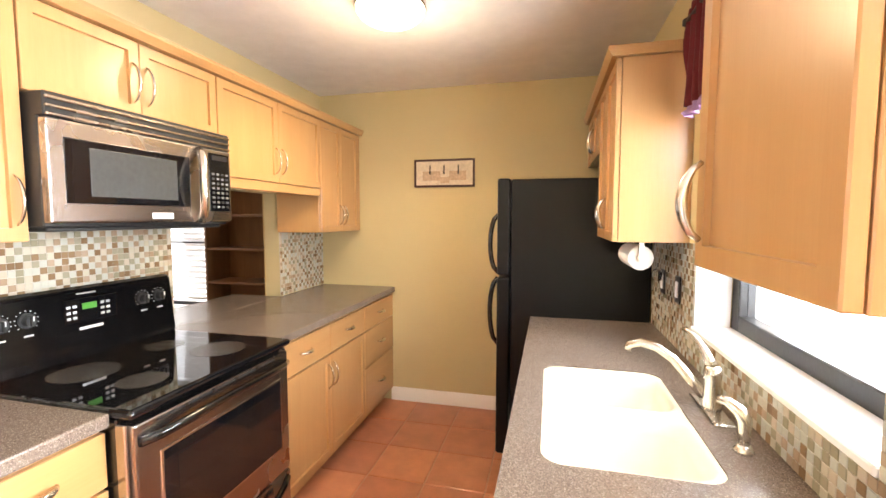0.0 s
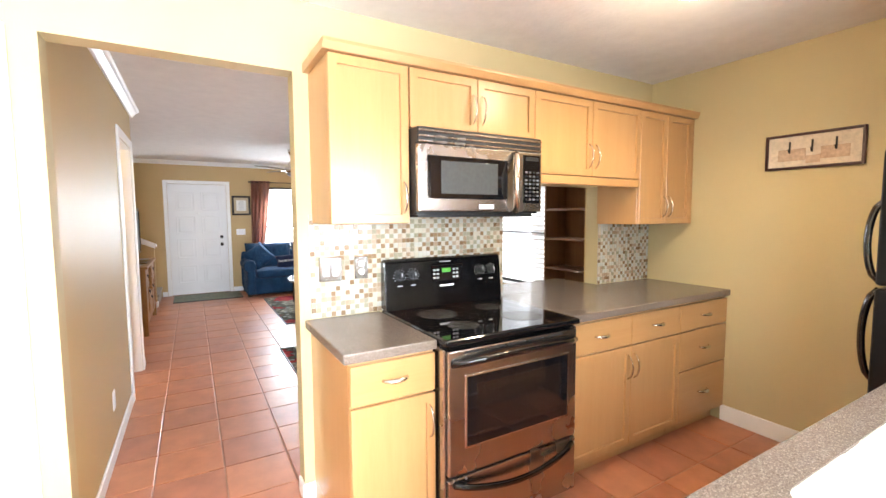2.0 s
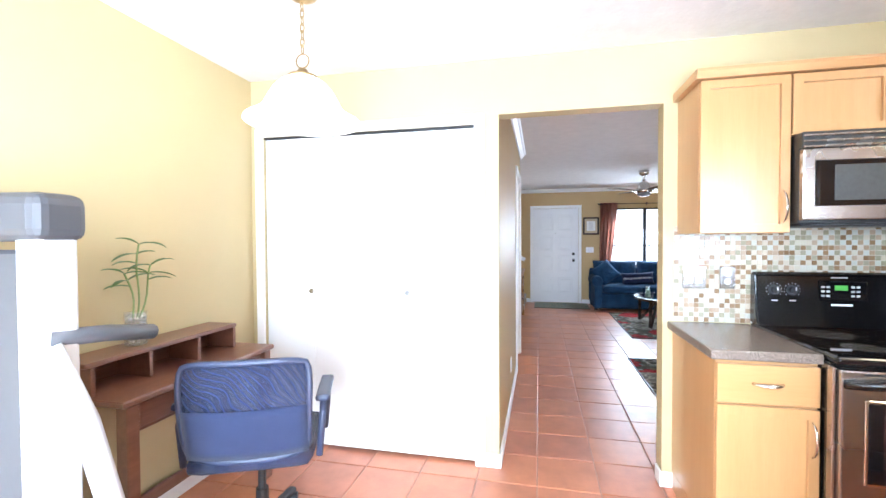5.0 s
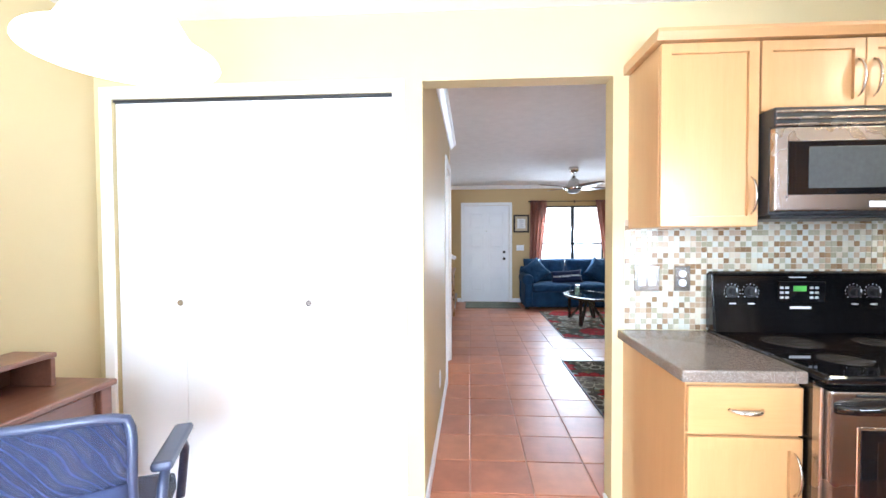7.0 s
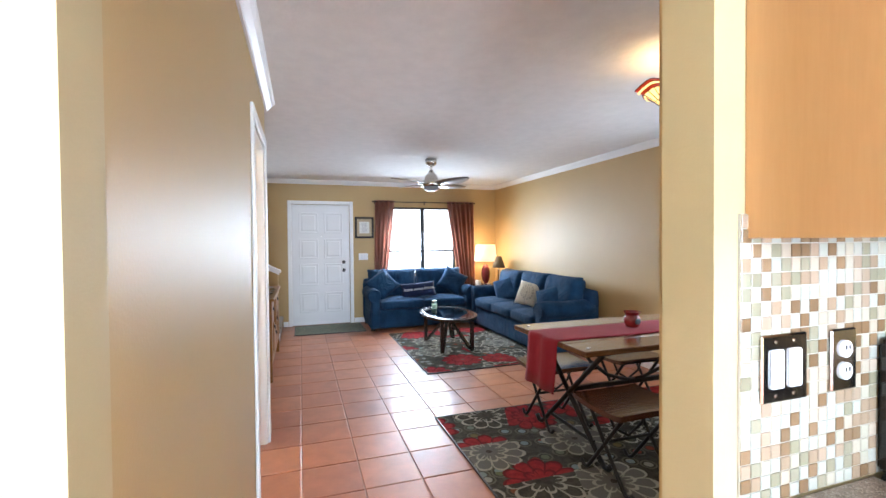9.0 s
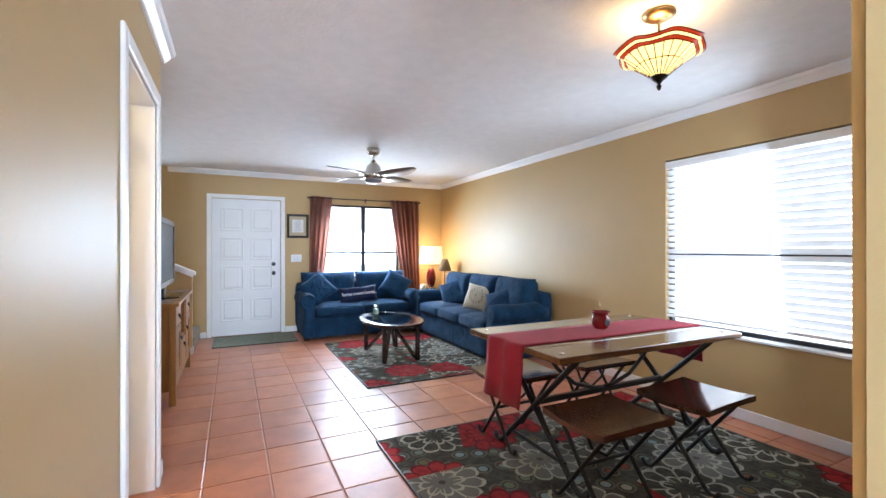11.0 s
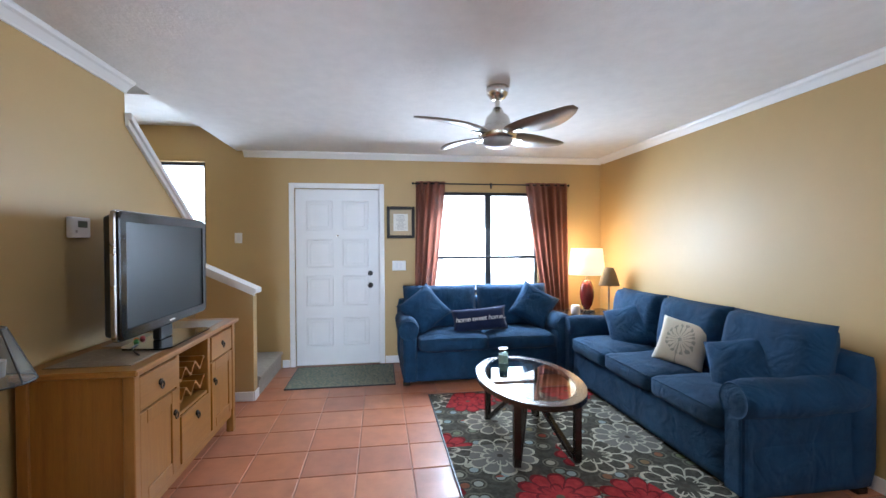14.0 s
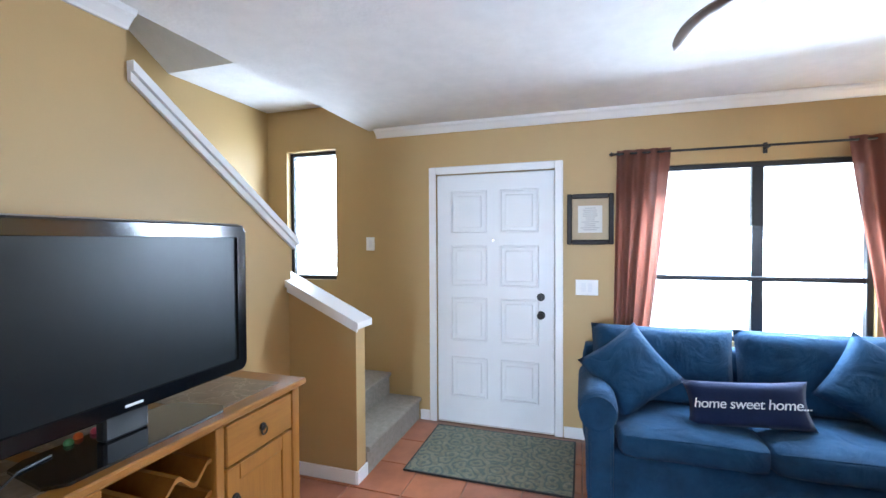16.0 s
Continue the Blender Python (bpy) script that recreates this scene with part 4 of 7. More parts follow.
part("inner_window", box(0.15, W - 0.126, -0.0258, -0.0225, 0.50, 0.73, 0.001), plain("oven_inner_glass", (0.016, 0.010, 0.008), 0.08, vary=0.2, bumpy=0), od)
bm = bmesh.new()
pts = [(0.03 + (W - 0.06) * i / 14, -0.022 - 0.045 * math.sin(math.pi * i / 14) ** 0.5, 0.83 + 0.018 * math.sin(math.pi * i / 14)) for i in range(15)]
tube(bm, pts, 0.014, 10, 1.3)
part("oven_handle", bm, BLACKGLOSS, od, "black bowed oven handle", True)
for k in range(5):
    part("vent_slot", box(0.09 + 0.115 * k, 0.185 + 0.115 * k, -0.024, -0.018, 0.868, 0.874), BLACK, od)
dr = part("bottom_drawer", box(0.014, W - 0.014, -0.02, 0.03, 0.065, 0.335, 0.006, 2), STEEL, rg, "brushed steel drawer")
bm = bmesh.new()
tube(bm, [(0.04 + (W - 0.08) * i / 14, -0.022 - 0.04 * math.sin(math.pi * i / 14) ** 0.5, 0.31 - 0.05 * math.sin(math.pi * i / 14)) for i in range(15)], 0.014, 10)
part("drawer_handle", bm, BLACKGLOSS, dr, "black curved drawer handle", True)
bm = prism(bmesh.new(), ((0.59, 0.934), (0.668, 0.934), (0.668, 1.195), (0.645, 1.208), (0.617, 1.193), (0.6, 1.02)), "x", 0.0, W - 0.0)
bmesh.ops.bevel(bm, geom=bm.edges[:], offset=0.008, segments=2, affect="EDGES")
bg = part("back_guard", bm, BLACKGLOSS, rg, "glossy black control panel")


def guard_y(z):
    return 0.6 + (z - 1.02) * 0.1 - 0.001


for x in (0.085, 0.165, 0.605, 0.685):
    z = 1.115
    y = guard_y(z)
    kb = rod(bmesh.new(), (x, y + 0.004, z), (x, y - 0.006, z), 0.027, segs=24)
    rod(kb, (x, y - 0.006, z), (x, y - 0.024, z), 0.02, 0.017, 20)
    bx(kb, x - 0.005, x + 0.005, y - 0.034, y - 0.02, z - 0.018, z + 0.018, 0.002)
    k = part("knob", kb, BLACK, bg)
    part("pointer", box(x - 0.0015, x + 0.0015, y - 0.036, y - 0.033, z + 0.002, z + 0.018), MARK, k)
    mk = bmesh.new()
    for i in range(11):
        a = radians(-130 + 26 * i)
        mx, mz = x + 0.035 * math.sin(a), z + 0.035 * math.cos(a)
        bx(mk, mx - 0.0014, mx + 0.0014, guard_y(mz) - 0.0015, guard_y(mz) + 0.004, mz - 0.0014, mz + 0.0014)
    part("dial_marks", mk, MARK, bg)
    part("lettering", box(x - 0.014, x + 0.014, guard_y(z - 0.052) - 0.0015, guard_y(z - 0.052) + 0.003, z - 0.056, z - 0.05), GREYMARK, bg)
pn = part("clock_panel", box(0.28, 0.485, guard_y(1.12) - 0.006, guard_y(1.12) + 0.02, 1.065, 1.165, 0.006, 2), BLACKGLASS, bg)
part("display", box(0.345, 0.40, guard_y(1.13) - 0.0085, guard_y(1.13), 1.118, 1.142), GREEN_LED, pn, "green digits")
for i in range(2):
    for j in range(3):
        for q in (0.288, 0.415):
            part("button", box(q + 0.022 * i, q + 0.014 + 0.022 * i, guard_y(1.12) - 0.0085, guard_y(1.12), 1.085 + 0.022 * j, 1.095 + 0.022 * j), GREYMARK, pn)
part("lettering", box(0.33, 0.42, guard_y(1.045) - 0.0015, guard_y(1.045) + 0.003, 1.04, 1.05), MARK, bg)
part("lettering", box(0.335, 0.405, guard_y(1.18) - 0.0035, guard_y(1.18) + 0.003, 1.177, 1.182), GREYMARK, bg)

# microwave over the range
DIMMARK = plain("dim_marking", (0.12, 0.12, 0.12), 0.5, vary=0.05, bumpy=0)
mw = thing("microwave", left(1.346, -1.178), "stainless over-range microwave with a black glass window", "microwave")
W, Z0, Z1 = 0.735, 1.444, 1.838
part("body", box(0, W, 0.03, 0.41, Z0, Z1, 0.004), BLACK, mw)
part("front", box(0.0, W, 0.0, 0.032, Z0 + 0.012, Z1 - 0.075, 0.006, 2), STEEL, mw, "brushed steel front")
gr = part("vent_grille", box(0.0, W, 0.004, 0.04, Z1 - 0.073, Z1, 0.005), BLACK, mw)
for z in (Z1 - 0.066, Z1 - 0.042, Z1 - 0.018):
    part("slat", box(0.004, W - 0.004, -0.004, 0.012, z - 0.005, z + 0.006, 0.003), STEEL, gr)
wn2 = part("door_window", box(0.045, 0.505, -0.004, 0.004, Z0 + 0.072, Z1 - 0.125, 0.012, 2), BLACKGLASS, mw)
part("inner_screen", box(0.115, 0.44, -0.0065, -0.0035, Z0 + 0.095, Z1 - 0.148, 0.018, 2), plain("microwave_screen", (0.06, 0.065, 0.065), 0.2, vary=0.2, bumpy=0), wn2)
pn = part("control_panel", box(0.605, W - 0.012, -0.003, 0.004, Z0 + 0.055, Z1 - 0.09, 0.005), BLACKGLASS, mw)
for i in range(4):
    for j in range(8):
        part("button", box(0.617 + 0.026 * i, 0.634 + 0.026 * i, -0.0055, -0.002, Z0 + 0.07 + 0.02 * j, Z0 + 0.08 + 0.02 * j, 0.002), DIMMARK if (i + j) % 3 else BLACK, pn)
part("display", box(0.62, 0.71, -0.0055, -0.002, Z1 - 0.12, Z1 - 0.1, 0.002), BLACK, pn)
bm = bmesh.new()
tube(bm, [(0.55 - 0.03 * math.sin(math.pi * i / 12), -0.004 - 0.05 * math.sin(math.pi * i / 12) ** 0.6, Z0 + 0.018 + 0.29 * i / 12) for i in range(13)], 0.017, 10, 1.0)
part("handle", bm, NICKEL, mw, "bright bowed door handle", True)
part("badge", box(0.33, 0.42, -0.002, 0.003, Z0 + 0.025, Z0 + 0.047, 0.001), MARK, mw, "pale maker's plate")
part("underside", box(0.02, W - 0.02, 0.05, 0.40, Z0 - 0.014, Z0, 0.003), BLACK, mw)

# fridge
fr = thing("fridge", pose(-0.05, 2.885, 0), "tall black top-freezer fridge with curved handles", "fridge")
part("body", box(0.06, 0.805, 0.0, 0.725, 0.02, 1.69, 0.006), FRIDGE, fr)
part("freezer_door", box(-0.02, 0.055, 0.0, 0.725, 1.14, 1.697, 0.014, 3), FRIDGE, fr)
part("fridge_door", box(-0.02, 0.055, 0.0, 0.725, 0.07, 1.128, 0.014, 3), FRIDGE, fr)
for z0, z1 in ((1.15, 1.49), (0.72, 1.118)):
    bm = bmesh.new()
    tube(bm, [(-0.02 - 0.048 * math.sin(math.pi * i / 12) ** 0.45, 0.07, z0 + (z1 - z0) * i / 12) for i in range(13)], 0.013, 10, 1.3)
    part("handle", bm, BLACKGLOSS, fr, "black bowed handle", True)
part("kick_plate", box(0.03, 0.06, 0.01, 0.715, 0.0, 0.068, 0.003), BLACK, fr)

# right-hand wall cabinets
RX = 0.475
cabinet("wall_cabinet", right(1.295, RX + 0.012), 0.42, 1.382, UZ, XW - RX - 0.012, [("door", 0, 0.42, 1.382, UZ, "lb")], "single-door maple wall cabinet beside the sink window", UP)
cabinet("wall_cabinet", right(2.88, RX), 0.58, 1.372, UZ, XW - RX, [("door", 0, 0.29, 1.372, UZ, "rb"), ("door", 0.29, 0.58, 1.372, UZ, "lb")], "two-door maple wall cabinet beside the fridge", UP)
cabinet("wall_cabinet", right(3.61, RX), 0.725, 1.82, UZ, XW - RX, [("door", 0, 0.362, 1.82, UZ, "rb"), ("door", 0.362, 0.725, 1.82, UZ, "lb")], "short two-door maple wall cabinet above the fridge", UP)
for name, y0, y1, x in (("trim_cabinet_crown_fridge", 2.285, 3.617, RX), ("trim_cabinet_crown_sink", 0.86, 1.31, RX + 0.012)):
    setting(name, prism(bmesh.new(), [(x - u, UZ + v + 0.002) for u, v in CAP if u > -0.3] + [(XW - 0.003, UZ + 0.042), (XW - 0.003, UZ + 0.002)], "y", y0, y1), MAPLE_H, "maple crown strip on the wall cabinets")

# sink run
bm = bmesh.new()
SX0, SX1, SY0, SY1 = 0.212, 0.612, 1.385, 2.07
X0, X1, Y0, Y1 = 0.125, XW - 0.003, 0.86, 2.875
for b in ((X0, SX0, Y0, Y1), (SX1, X1, Y0, Y1), (SX0, SX1, Y0, SY0), (SX0, SX1, SY1, Y1)):
    bx(bm, b[0], b[1], b[2], b[3], 0.872, 0.912)
bmesh.ops.remove_doubles(bm, verts=bm.verts, dist=1e-4)


def corner_fill(bm, x, y, sx, sy, lo, hi, r=0.055):
    """Rounds a square inner corner at (x, y) whose opening lies towards (sx, sy)."""
    arc = [(x + sx * (r - r * math.sin(radians(15 * i))), y + sy * (r - r * math.cos(radians(15 * i)))) for i in range(7)]
    prism(bm, [(x, y)] + arc, "z", lo, hi)


for x, sx in ((SX0, 1), (SX1, -1)):
    for y, sy in ((SY0, 1), (SY1, -1)):
        corner_fill(bm, x, y, sx, sy, 0.873, 0.9118)
tagged(part("worktop", bm, COUNTER), "grey-brown speckled worktop round the sink", "worktop")
for k, (y1, w) in enumerate(((2.87, 0.60), (2.265, 0.90), (1.36, 0.48))):
    cabinet("base_cabinet", right(y1, 0.15), w, 0, 0.87 if k != 1 else 0.66, XW - 0.15, [("door", 0, w / 2, 0.105, 0.65, "rt"), ("door", w / 2, w, 0.105, 0.65, "lt")], "maple base cabinet under the sink run", BASE, 0.1)


def basin(bm, x0, x1, y0, y1, zt, zb, r=0.06, drop=0.012, n=6):
    """A bowl with rounded corners: rim, walls and bottom."""
    def loop(inset, z, rr):
        vs = []
        for cx, cy, a0 in ((x1 - rr - inset, y1 - rr - inset, 0), (x0 + rr + inset, y1 - rr - inset, 90), (x0 + rr + inset, y0 + rr + inset, 180), (x1 - rr - inset, y0 + rr + inset, 270)):
            for i in range(n + 1):
                a = radians(a0 + 90 * i / n)
                vs.append(bm.verts.new((cx + rr * math.cos(a), cy + rr * math.sin(a), z)))
        return vs
    rings = [loop(-0.006, zt - 0.004, r), loop(0.004, zt, r), loop(0.016, zt - 0.004, r), loop(0.03, zt - 0.05, r), loop(0.04, zb + 0.04, r), loop(0.06, zb + 0.008, r), loop(0.1, zb, r * 0.6)]
    for p, q in zip(rings, rings[1:]):
        for i in range(len(p)):
            bm.faces.new((p[i], p[(i + 1) % len(p)], q[(i + 1) % len(p)], q[i]))
    bm.faces.new(rings[-1])
    return bm


sk = thing("sink", pose(0, 0, 0), "cream double-bowl sink set into the worktop", "sink")
part("bowl", basin(bmesh.new(), SX0, SX1, 1.733, SY1, 0.909, 0.70), SINK, sk, smooth=True)
part("bowl", basin(bmesh.new(), SX0, SX1, SY0, 1.723, 0.909, 0.70), SINK, sk, smooth=True)
bm = box(SX0 + 0.001, SX1 - 0.001, 1.718, 1.738, 0.78, 0.906)
for x, sx in ((SX0 + 0.001, 1), (SX1 - 0.001, -1)):
    corner_fill(bm, x, 1.733, sx, 1, 0.84, 0.9055, 0.07)
    corner_fill(bm, x, 1.723, sx, -1, 0.84, 0.9055, 0.07)
part("divider", bm, SINK, sk)
for y in (1.555, 1.9):
    part("drain", lathe(bmesh.new(), ((0.0, 0.0), (0.04, 0.0), (0.043, 0.003), (0.0, 0.004)), (0.412, y, 0.7015)), NICKEL, sk)
tp = thing("kitchen_tap", pose(0.69, 1.775, 0.91) @ Matrix.Diagonal((0.88, 0.88, 0.86, 1)), "satin nickel kitchen tap with a long curved spout and lever", "tap")
part("escutcheon", box(-0.032, 0.032, -0.125, 0.125, 0, 0.012, 0.012, 3), NICKEL, tp)
bm = lathe(bmesh.new(), ((0.03, 0.012), (0.028, 0.02), (0.025, 0.1), (0.028, 0.13), (0.024, 0.155), (0.0, 0.165)))
part("column", bm, NICKEL, tp, smooth=True)
bm = bmesh.new()
tube(bm, [(-0.02, 0.01, 0.05), (-0.06, 0.03, 0.10), (-0.105, 0.055, 0.155), (-0.15, 0.08, 0.185), (-0.2, 0.105, 0.193), (-0.235, 0.12, 0.18), (-0.242, 0.124, 0.16)], [0.018, 0.017, 0.016, 0.016, 0.015, 0.015, 0.016], 12)
part("spout", bm, NICKEL, tp, smooth=True)
bm = bmesh.new()
tube(bm, [(0.0, 0.0, 0.15), (-0.012, 0.02, 0.185), (-0.03, 0.05, 0.225), (-0.05, 0.08, 0.25), (-0.065, 0.1, 0.256)], [0.02, 0.015, 0.011, 0.009, 0.008], 10)
part("lever", bm, NICKEL, tp, smooth=True)
sp = thing("side_sprayer", pose(0.685, 1.545, 0.91) @ Matrix.Diagonal((0.8, 0.8, 0.72, 1)), "satin nickel pull-out side sprayer beside the tap", "sprayer")
part("base", lathe(bmesh.new(), ((0.028, 0), (0.028, 0.012), (0.022, 0.02), (0.018, 0.03))), NICKEL, sp, smooth=True)
bm = bmesh.new()
tube(bm, [(0, 0, 0.025), (0, 0, 0.07), (0, 0.0, 0.11), (-0.012, 0.008, 0.14), (-0.04, 0.026, 0.16), (-0.062, 0.04, 0.16)], [0.015, 0.017, 0.021, 0.022, 0.016, 0.014], 12)
part("head", bm, NICKEL, sp, smooth=True)
pt = thing("paper_towel_roll", pose(0.60, 2.5, 1.302), "white paper towel roll on a holder under the cabinet", "paper towel")
bm = lathe(bmesh.new(), ((0.019, -0.13), (0.05, -0.13), (0.052, -0.125), (0.052, 0.125), (0.05, 0.13), (0.019, 0.13)), segs=28)
bmesh.ops.rotate(bm, verts=bm.verts, matrix=Matrix.Rotation(radians(90), 3, "X"))
part("roll", bm, plain("paper", (0.8, 0.79, 0.77), 0.9, vary=0.03, bumpy=0.3), pt, smooth=True)
part("holder", bx(bx(rod(bmesh.new(), (0, -0.145, 0), (0, 0.145, 0), 0.017), -0.01, 0.01, -0.148, -0.14, -0.01, 0.068), -0.01, 0.01, 0.14, 0.148, -0.01, 0.068), NICKEL, pt)

# sink wall sockets
for y, lab, kind in ((2.64, "dark socket plate with a clear plug-in on the tiles", 0), (2.39, "dark switch plate on the tiles", 1)):
    s = thing("wall_socket", pose(XW - 0.0085, y, 1.17, 0, 0, -90), lab, "socket")
    part("plate", box(-0.036, 0.036, -0.006, 0, -0.058, 0.058, 0.003), BLACKMETAL, s)
    part("insert", box(-0.016, 0.016, -0.012, -0.005, -0.034, 0.034, 0.003), MARK, s)
    if not kind:
        part("plug", lathe(bmesh.new(), ((0.0, 0.0), (0.02, 0.005), (0.026, 0.03), (0.018, 0.055), (0.0, 0.06)), (0, -0.03, 0.0)), GLASS, s, "clear plug-in bottle", True)

# curtain over the sink window
cu = thing("valance_curtain", pose(XW - 0.05, 1.745, 0), "short dark red curtain over the sink window", "curtain")
part("rod", rod(bmesh.new(), (0, -0.52, 2.21), (0, 0.52, 2.21), 0.008), BLACKMETAL, cu)
part("finial", lathe(bmesh.new(), ((0, 0), (0.016, 0.01), (0.016, 0.03), (0, 0.04)), (0, 0.52, 2.19)), BLACKMETAL, cu, smooth=True)


def drape(bm, x0, x1, z0, z1, folds, depth, gather=1.0, sway=0.0, n=60, rows=14, seed=0):
    """A hanging cloth in the x-z plane with folds, drawn together at the top by gather."""
    grid = []
    for j in range(rows + 1):
        v = j / rows
        row = []
        for i in range(n + 1):
            u = i / n
            wob = noise.noise(Vector((u * 5 + seed, v * 1.5, seed)))
            x = x0 + (x1 - x0) * u + sway * v + 0.02 * wob * v
            y = depth * (0.55 + 0.45 * v) * math.sin(u * folds * 2 * math.pi + 1.4 * wob) + 0.015 * wob
            row.append(bm.verts.new((x, y, z1 + (z0 - z1) * v)))
        grid.append(row)
    for a, b in zip(grid, grid[1:]):
        for i in range(n):
            bm.faces.new((a[i], a[i + 1], b[i + 1], b[i]))
    return bm


def thicken(ob, t=0.003):
    md = ob.modifiers.new("thickness", "SOLIDIFY")
    md.thickness = t
    return ob


DARKRED = fabric("dark_red_curtain", (0.12, 0.012, 0.016), (0.08, 0.008, 0.012), patch=4)
for y0, y1 in ((0.12, 0.5), (-0.5, -0.12)):
    bm = drape(bmesh.new(), y0, y1, 1.88, 2.25, 5, 0.02)
    bmesh.ops.rotate(bm, verts=bm.verts, matrix=Matrix.Rotation(radians(90), 3, "Z"))
    thicken(part("cloth", bm, DARKRED, cu, smooth=True))
    bm = drape(bmesh.new(), y0, y1, 1.845, 1.88, 5, 0.02, rows=3)
    bmesh.ops.rotate(bm, verts=bm.verts, matrix=Matrix.Rotation(radians(90), 3, "Z"))
    thicken(part("hem", bm, fabric("mauve_hem", (0.36, 0.22, 0.42), (0.28, 0.17, 0.34)), cu, "mauve hem", True))

# picture with key hooks on the end wall
pc = thing("key_rack_picture", pose(-0.56, YE - 0.002, 1.81), "dark framed cream picture with key hooks on the end wall", "picture")
bm = bmesh.new()
for b in ((-0.235, -0.22, -0.105, 0.105), (0.22, 0.235, -0.105, 0.105), (-0.22, 0.22, -0.105, -0.09), (-0.22, 0.22, 0.09, 0.105)):
    bx(bm, b[0], b[1], -0.022, 0, b[2], b[3], 0.003)
part("frame", bm, plain("dark_red_brown_frame", (0.05, 0.015, 0.012), 0.35, vary=0.2), pc)
part("picture_panel", box(-0.22, 0.22, -0.01, -0.002, -0.09, 0.09), plain("cream_print", (0.62, 0.52, 0.4), 0.7, vary=0.25, scale=12), pc)
for x0, x1, z0, z1 in ((-0.17, -0.03, -0.055, 0.015), (0.04, 0.17, -0.055, 0.015), (-0.03, 0.04, -0.075, -0.03)):
    part("print_mark", box(x0, x1, -0.0125, -0.009, z0, z1, 0.002), plain("faded_print", (0.5, 0.36, 0.25), 0.8, vary=0.3, scale=25), pc)
for x in (-0.11, 0.0, 0.11):
    part("hook", bar(bx(bmesh.new(), x - 0.004, x + 0.004, -0.02, -0.01, -0.01, 0.06, 0.002), (x, -0.02, -0.008), (x, -0.035, 0.012), 0.006, 0.004), BLACKMETAL, pc)

# ceiling dome light
dl = thing("ceiling_light", pose(-0.5, 2.33, H), "lit white glass dome light on the kitchen ceiling", "ceiling light")
part("pan", lathe(bmesh.new(), ((0.0, 0.0), (0.165, 0.0), (0.165, -0.02), (0.15, -0.03)), segs=36), NICKEL, dl, smooth=True)
part("dome", lathe(bmesh.new(), [(0.158 * math.cos(radians(a)), -0.025 - 0.075 * math.sin(radians(a))) for a in range(0, 91, 10)], segs=36), DOMEGLASS, dl, "glowing white glass dome", True).visible_shadow = False

# plates on the range wall tiles
s = thing("light_switch", pose(XK + 0.0075, 1.055, 1.17, 0, 0, 90), "polished chrome double rocker switch plate on the tiles", "light switch")
part("plate", box(-0.058, 0.058, -0.006, 0, -0.061, 0.061, 0.003), plain("polished_plate", (0.8, 0.8, 0.82), 0.14, 1.0, bumpy=0), s)
for x in (-0.023, 0.023):
    part("rocker", box(x - 0.016, x + 0.016, -0.011, -0.005, -0.035, 0.035, 0.003), MARK, s)
    for z in (-0.048, 0.048):
        part("screw", rod(bmesh.new(), (x, -0.0075, z), (x, -0.005, z), 0.0035), NICKEL, s)
s = thing("wall_socket", pose(XK + 0.0075, 1.216, 1.17, 0, 0, 90), "polished chrome double socket plate on the tiles", "socket")
part("plate", box(-0.036, 0.036, -0.006, 0, -0.059, 0.059, 0.003), plain("polished_socket_plate", (0.72, 0.72, 0.74), 0.14, 1.0, bumpy=0), s)
for z in (-0.021, 0.021):
    o = part("outlet", lathe(bmesh.new(), ((0.0165, 0.0), (0.0165, 0.005), (0.015, 0.006), (0, 0.006)), segs=20), MARK, s)
    o.matrix_basis = pose(0, -0.005, z, 90, 0, 0)
    part("slot", bx(box(-0.006, -0.004, -0.0125, -0.0105, z, z + 0.008), 0.004, 0.006, -0.0125, -0.0105, z, z + 0.008), BLACK, s)
s = thing("wall_socket", pose(-2.66, 0.0, 0.325, 0, 0, 180), "small white socket plate low on the hall wall", "socket")
part("plate", box(-0.036, 0.036, -0.006, 0, -0.058, 0.058, 0.003), WHITE, s)
part("outlet", box(-0.016, 0.016, -0.009, -0.005, -0.034, 0.034, 0.003), MARK, s)

# ---- breakfast corner ----
pl = thing("pendant_lamp", pose(-0.7, -0.75, 0.03), "white bell glass pendant on a brass chain, lit", "pendant lamp")
prof = [(0.035, 2.045), (0.06, 2.04), (0.095, 2.02), (0.125, 1.985), (0.15, 1.94), (0.168, 1.905), (0.205, 1.88), (0.236, 1.862), (0.239, 1.852), (0.21, 1.856), (0.165, 1.88)]
part("shade", lathe(bmesh.new(), prof, segs=40), LAMPGLASS, pl, "glowing white glass bell", True).visible_shadow = False
part("cap", lathe(bmesh.new(), ((0.0, 2.085), (0.018, 2.08), (0.03, 2.06), (0.06, 2.05), (0.064, 2.042), (0.0, 2.04)), segs=24), BRASS, pl, smooth=True)
ch = bmesh.new()
for k in range(10):
    z = 2.135 + 0.03 * k
    ax = (1, 0) if k % 2 else (0, 1)
    r, hgt = (0.03, 0.03) if k == 0 else (0.009, 0.02)
    tube(ch, [(ax[0] * r * math.cos(2 * math.pi * i / 12), ax[1] * r * math.cos(2 * math.pi * i / 12), z - (0.02 if k == 0 else 0) + hgt * math.sin(2 * math.pi * i / 12)) for i in range(13)], 0.0028, 6)
part("chain", ch, BRASS, pl)
part("canopy", lathe(bmesh.new(), ((0.0, 2.36), (0.02, 2.365), (0.06, 2.385), (0.065, H - 0.031), (0.0, H - 0.031)), segs=24), BRASS, pl, smooth=True)

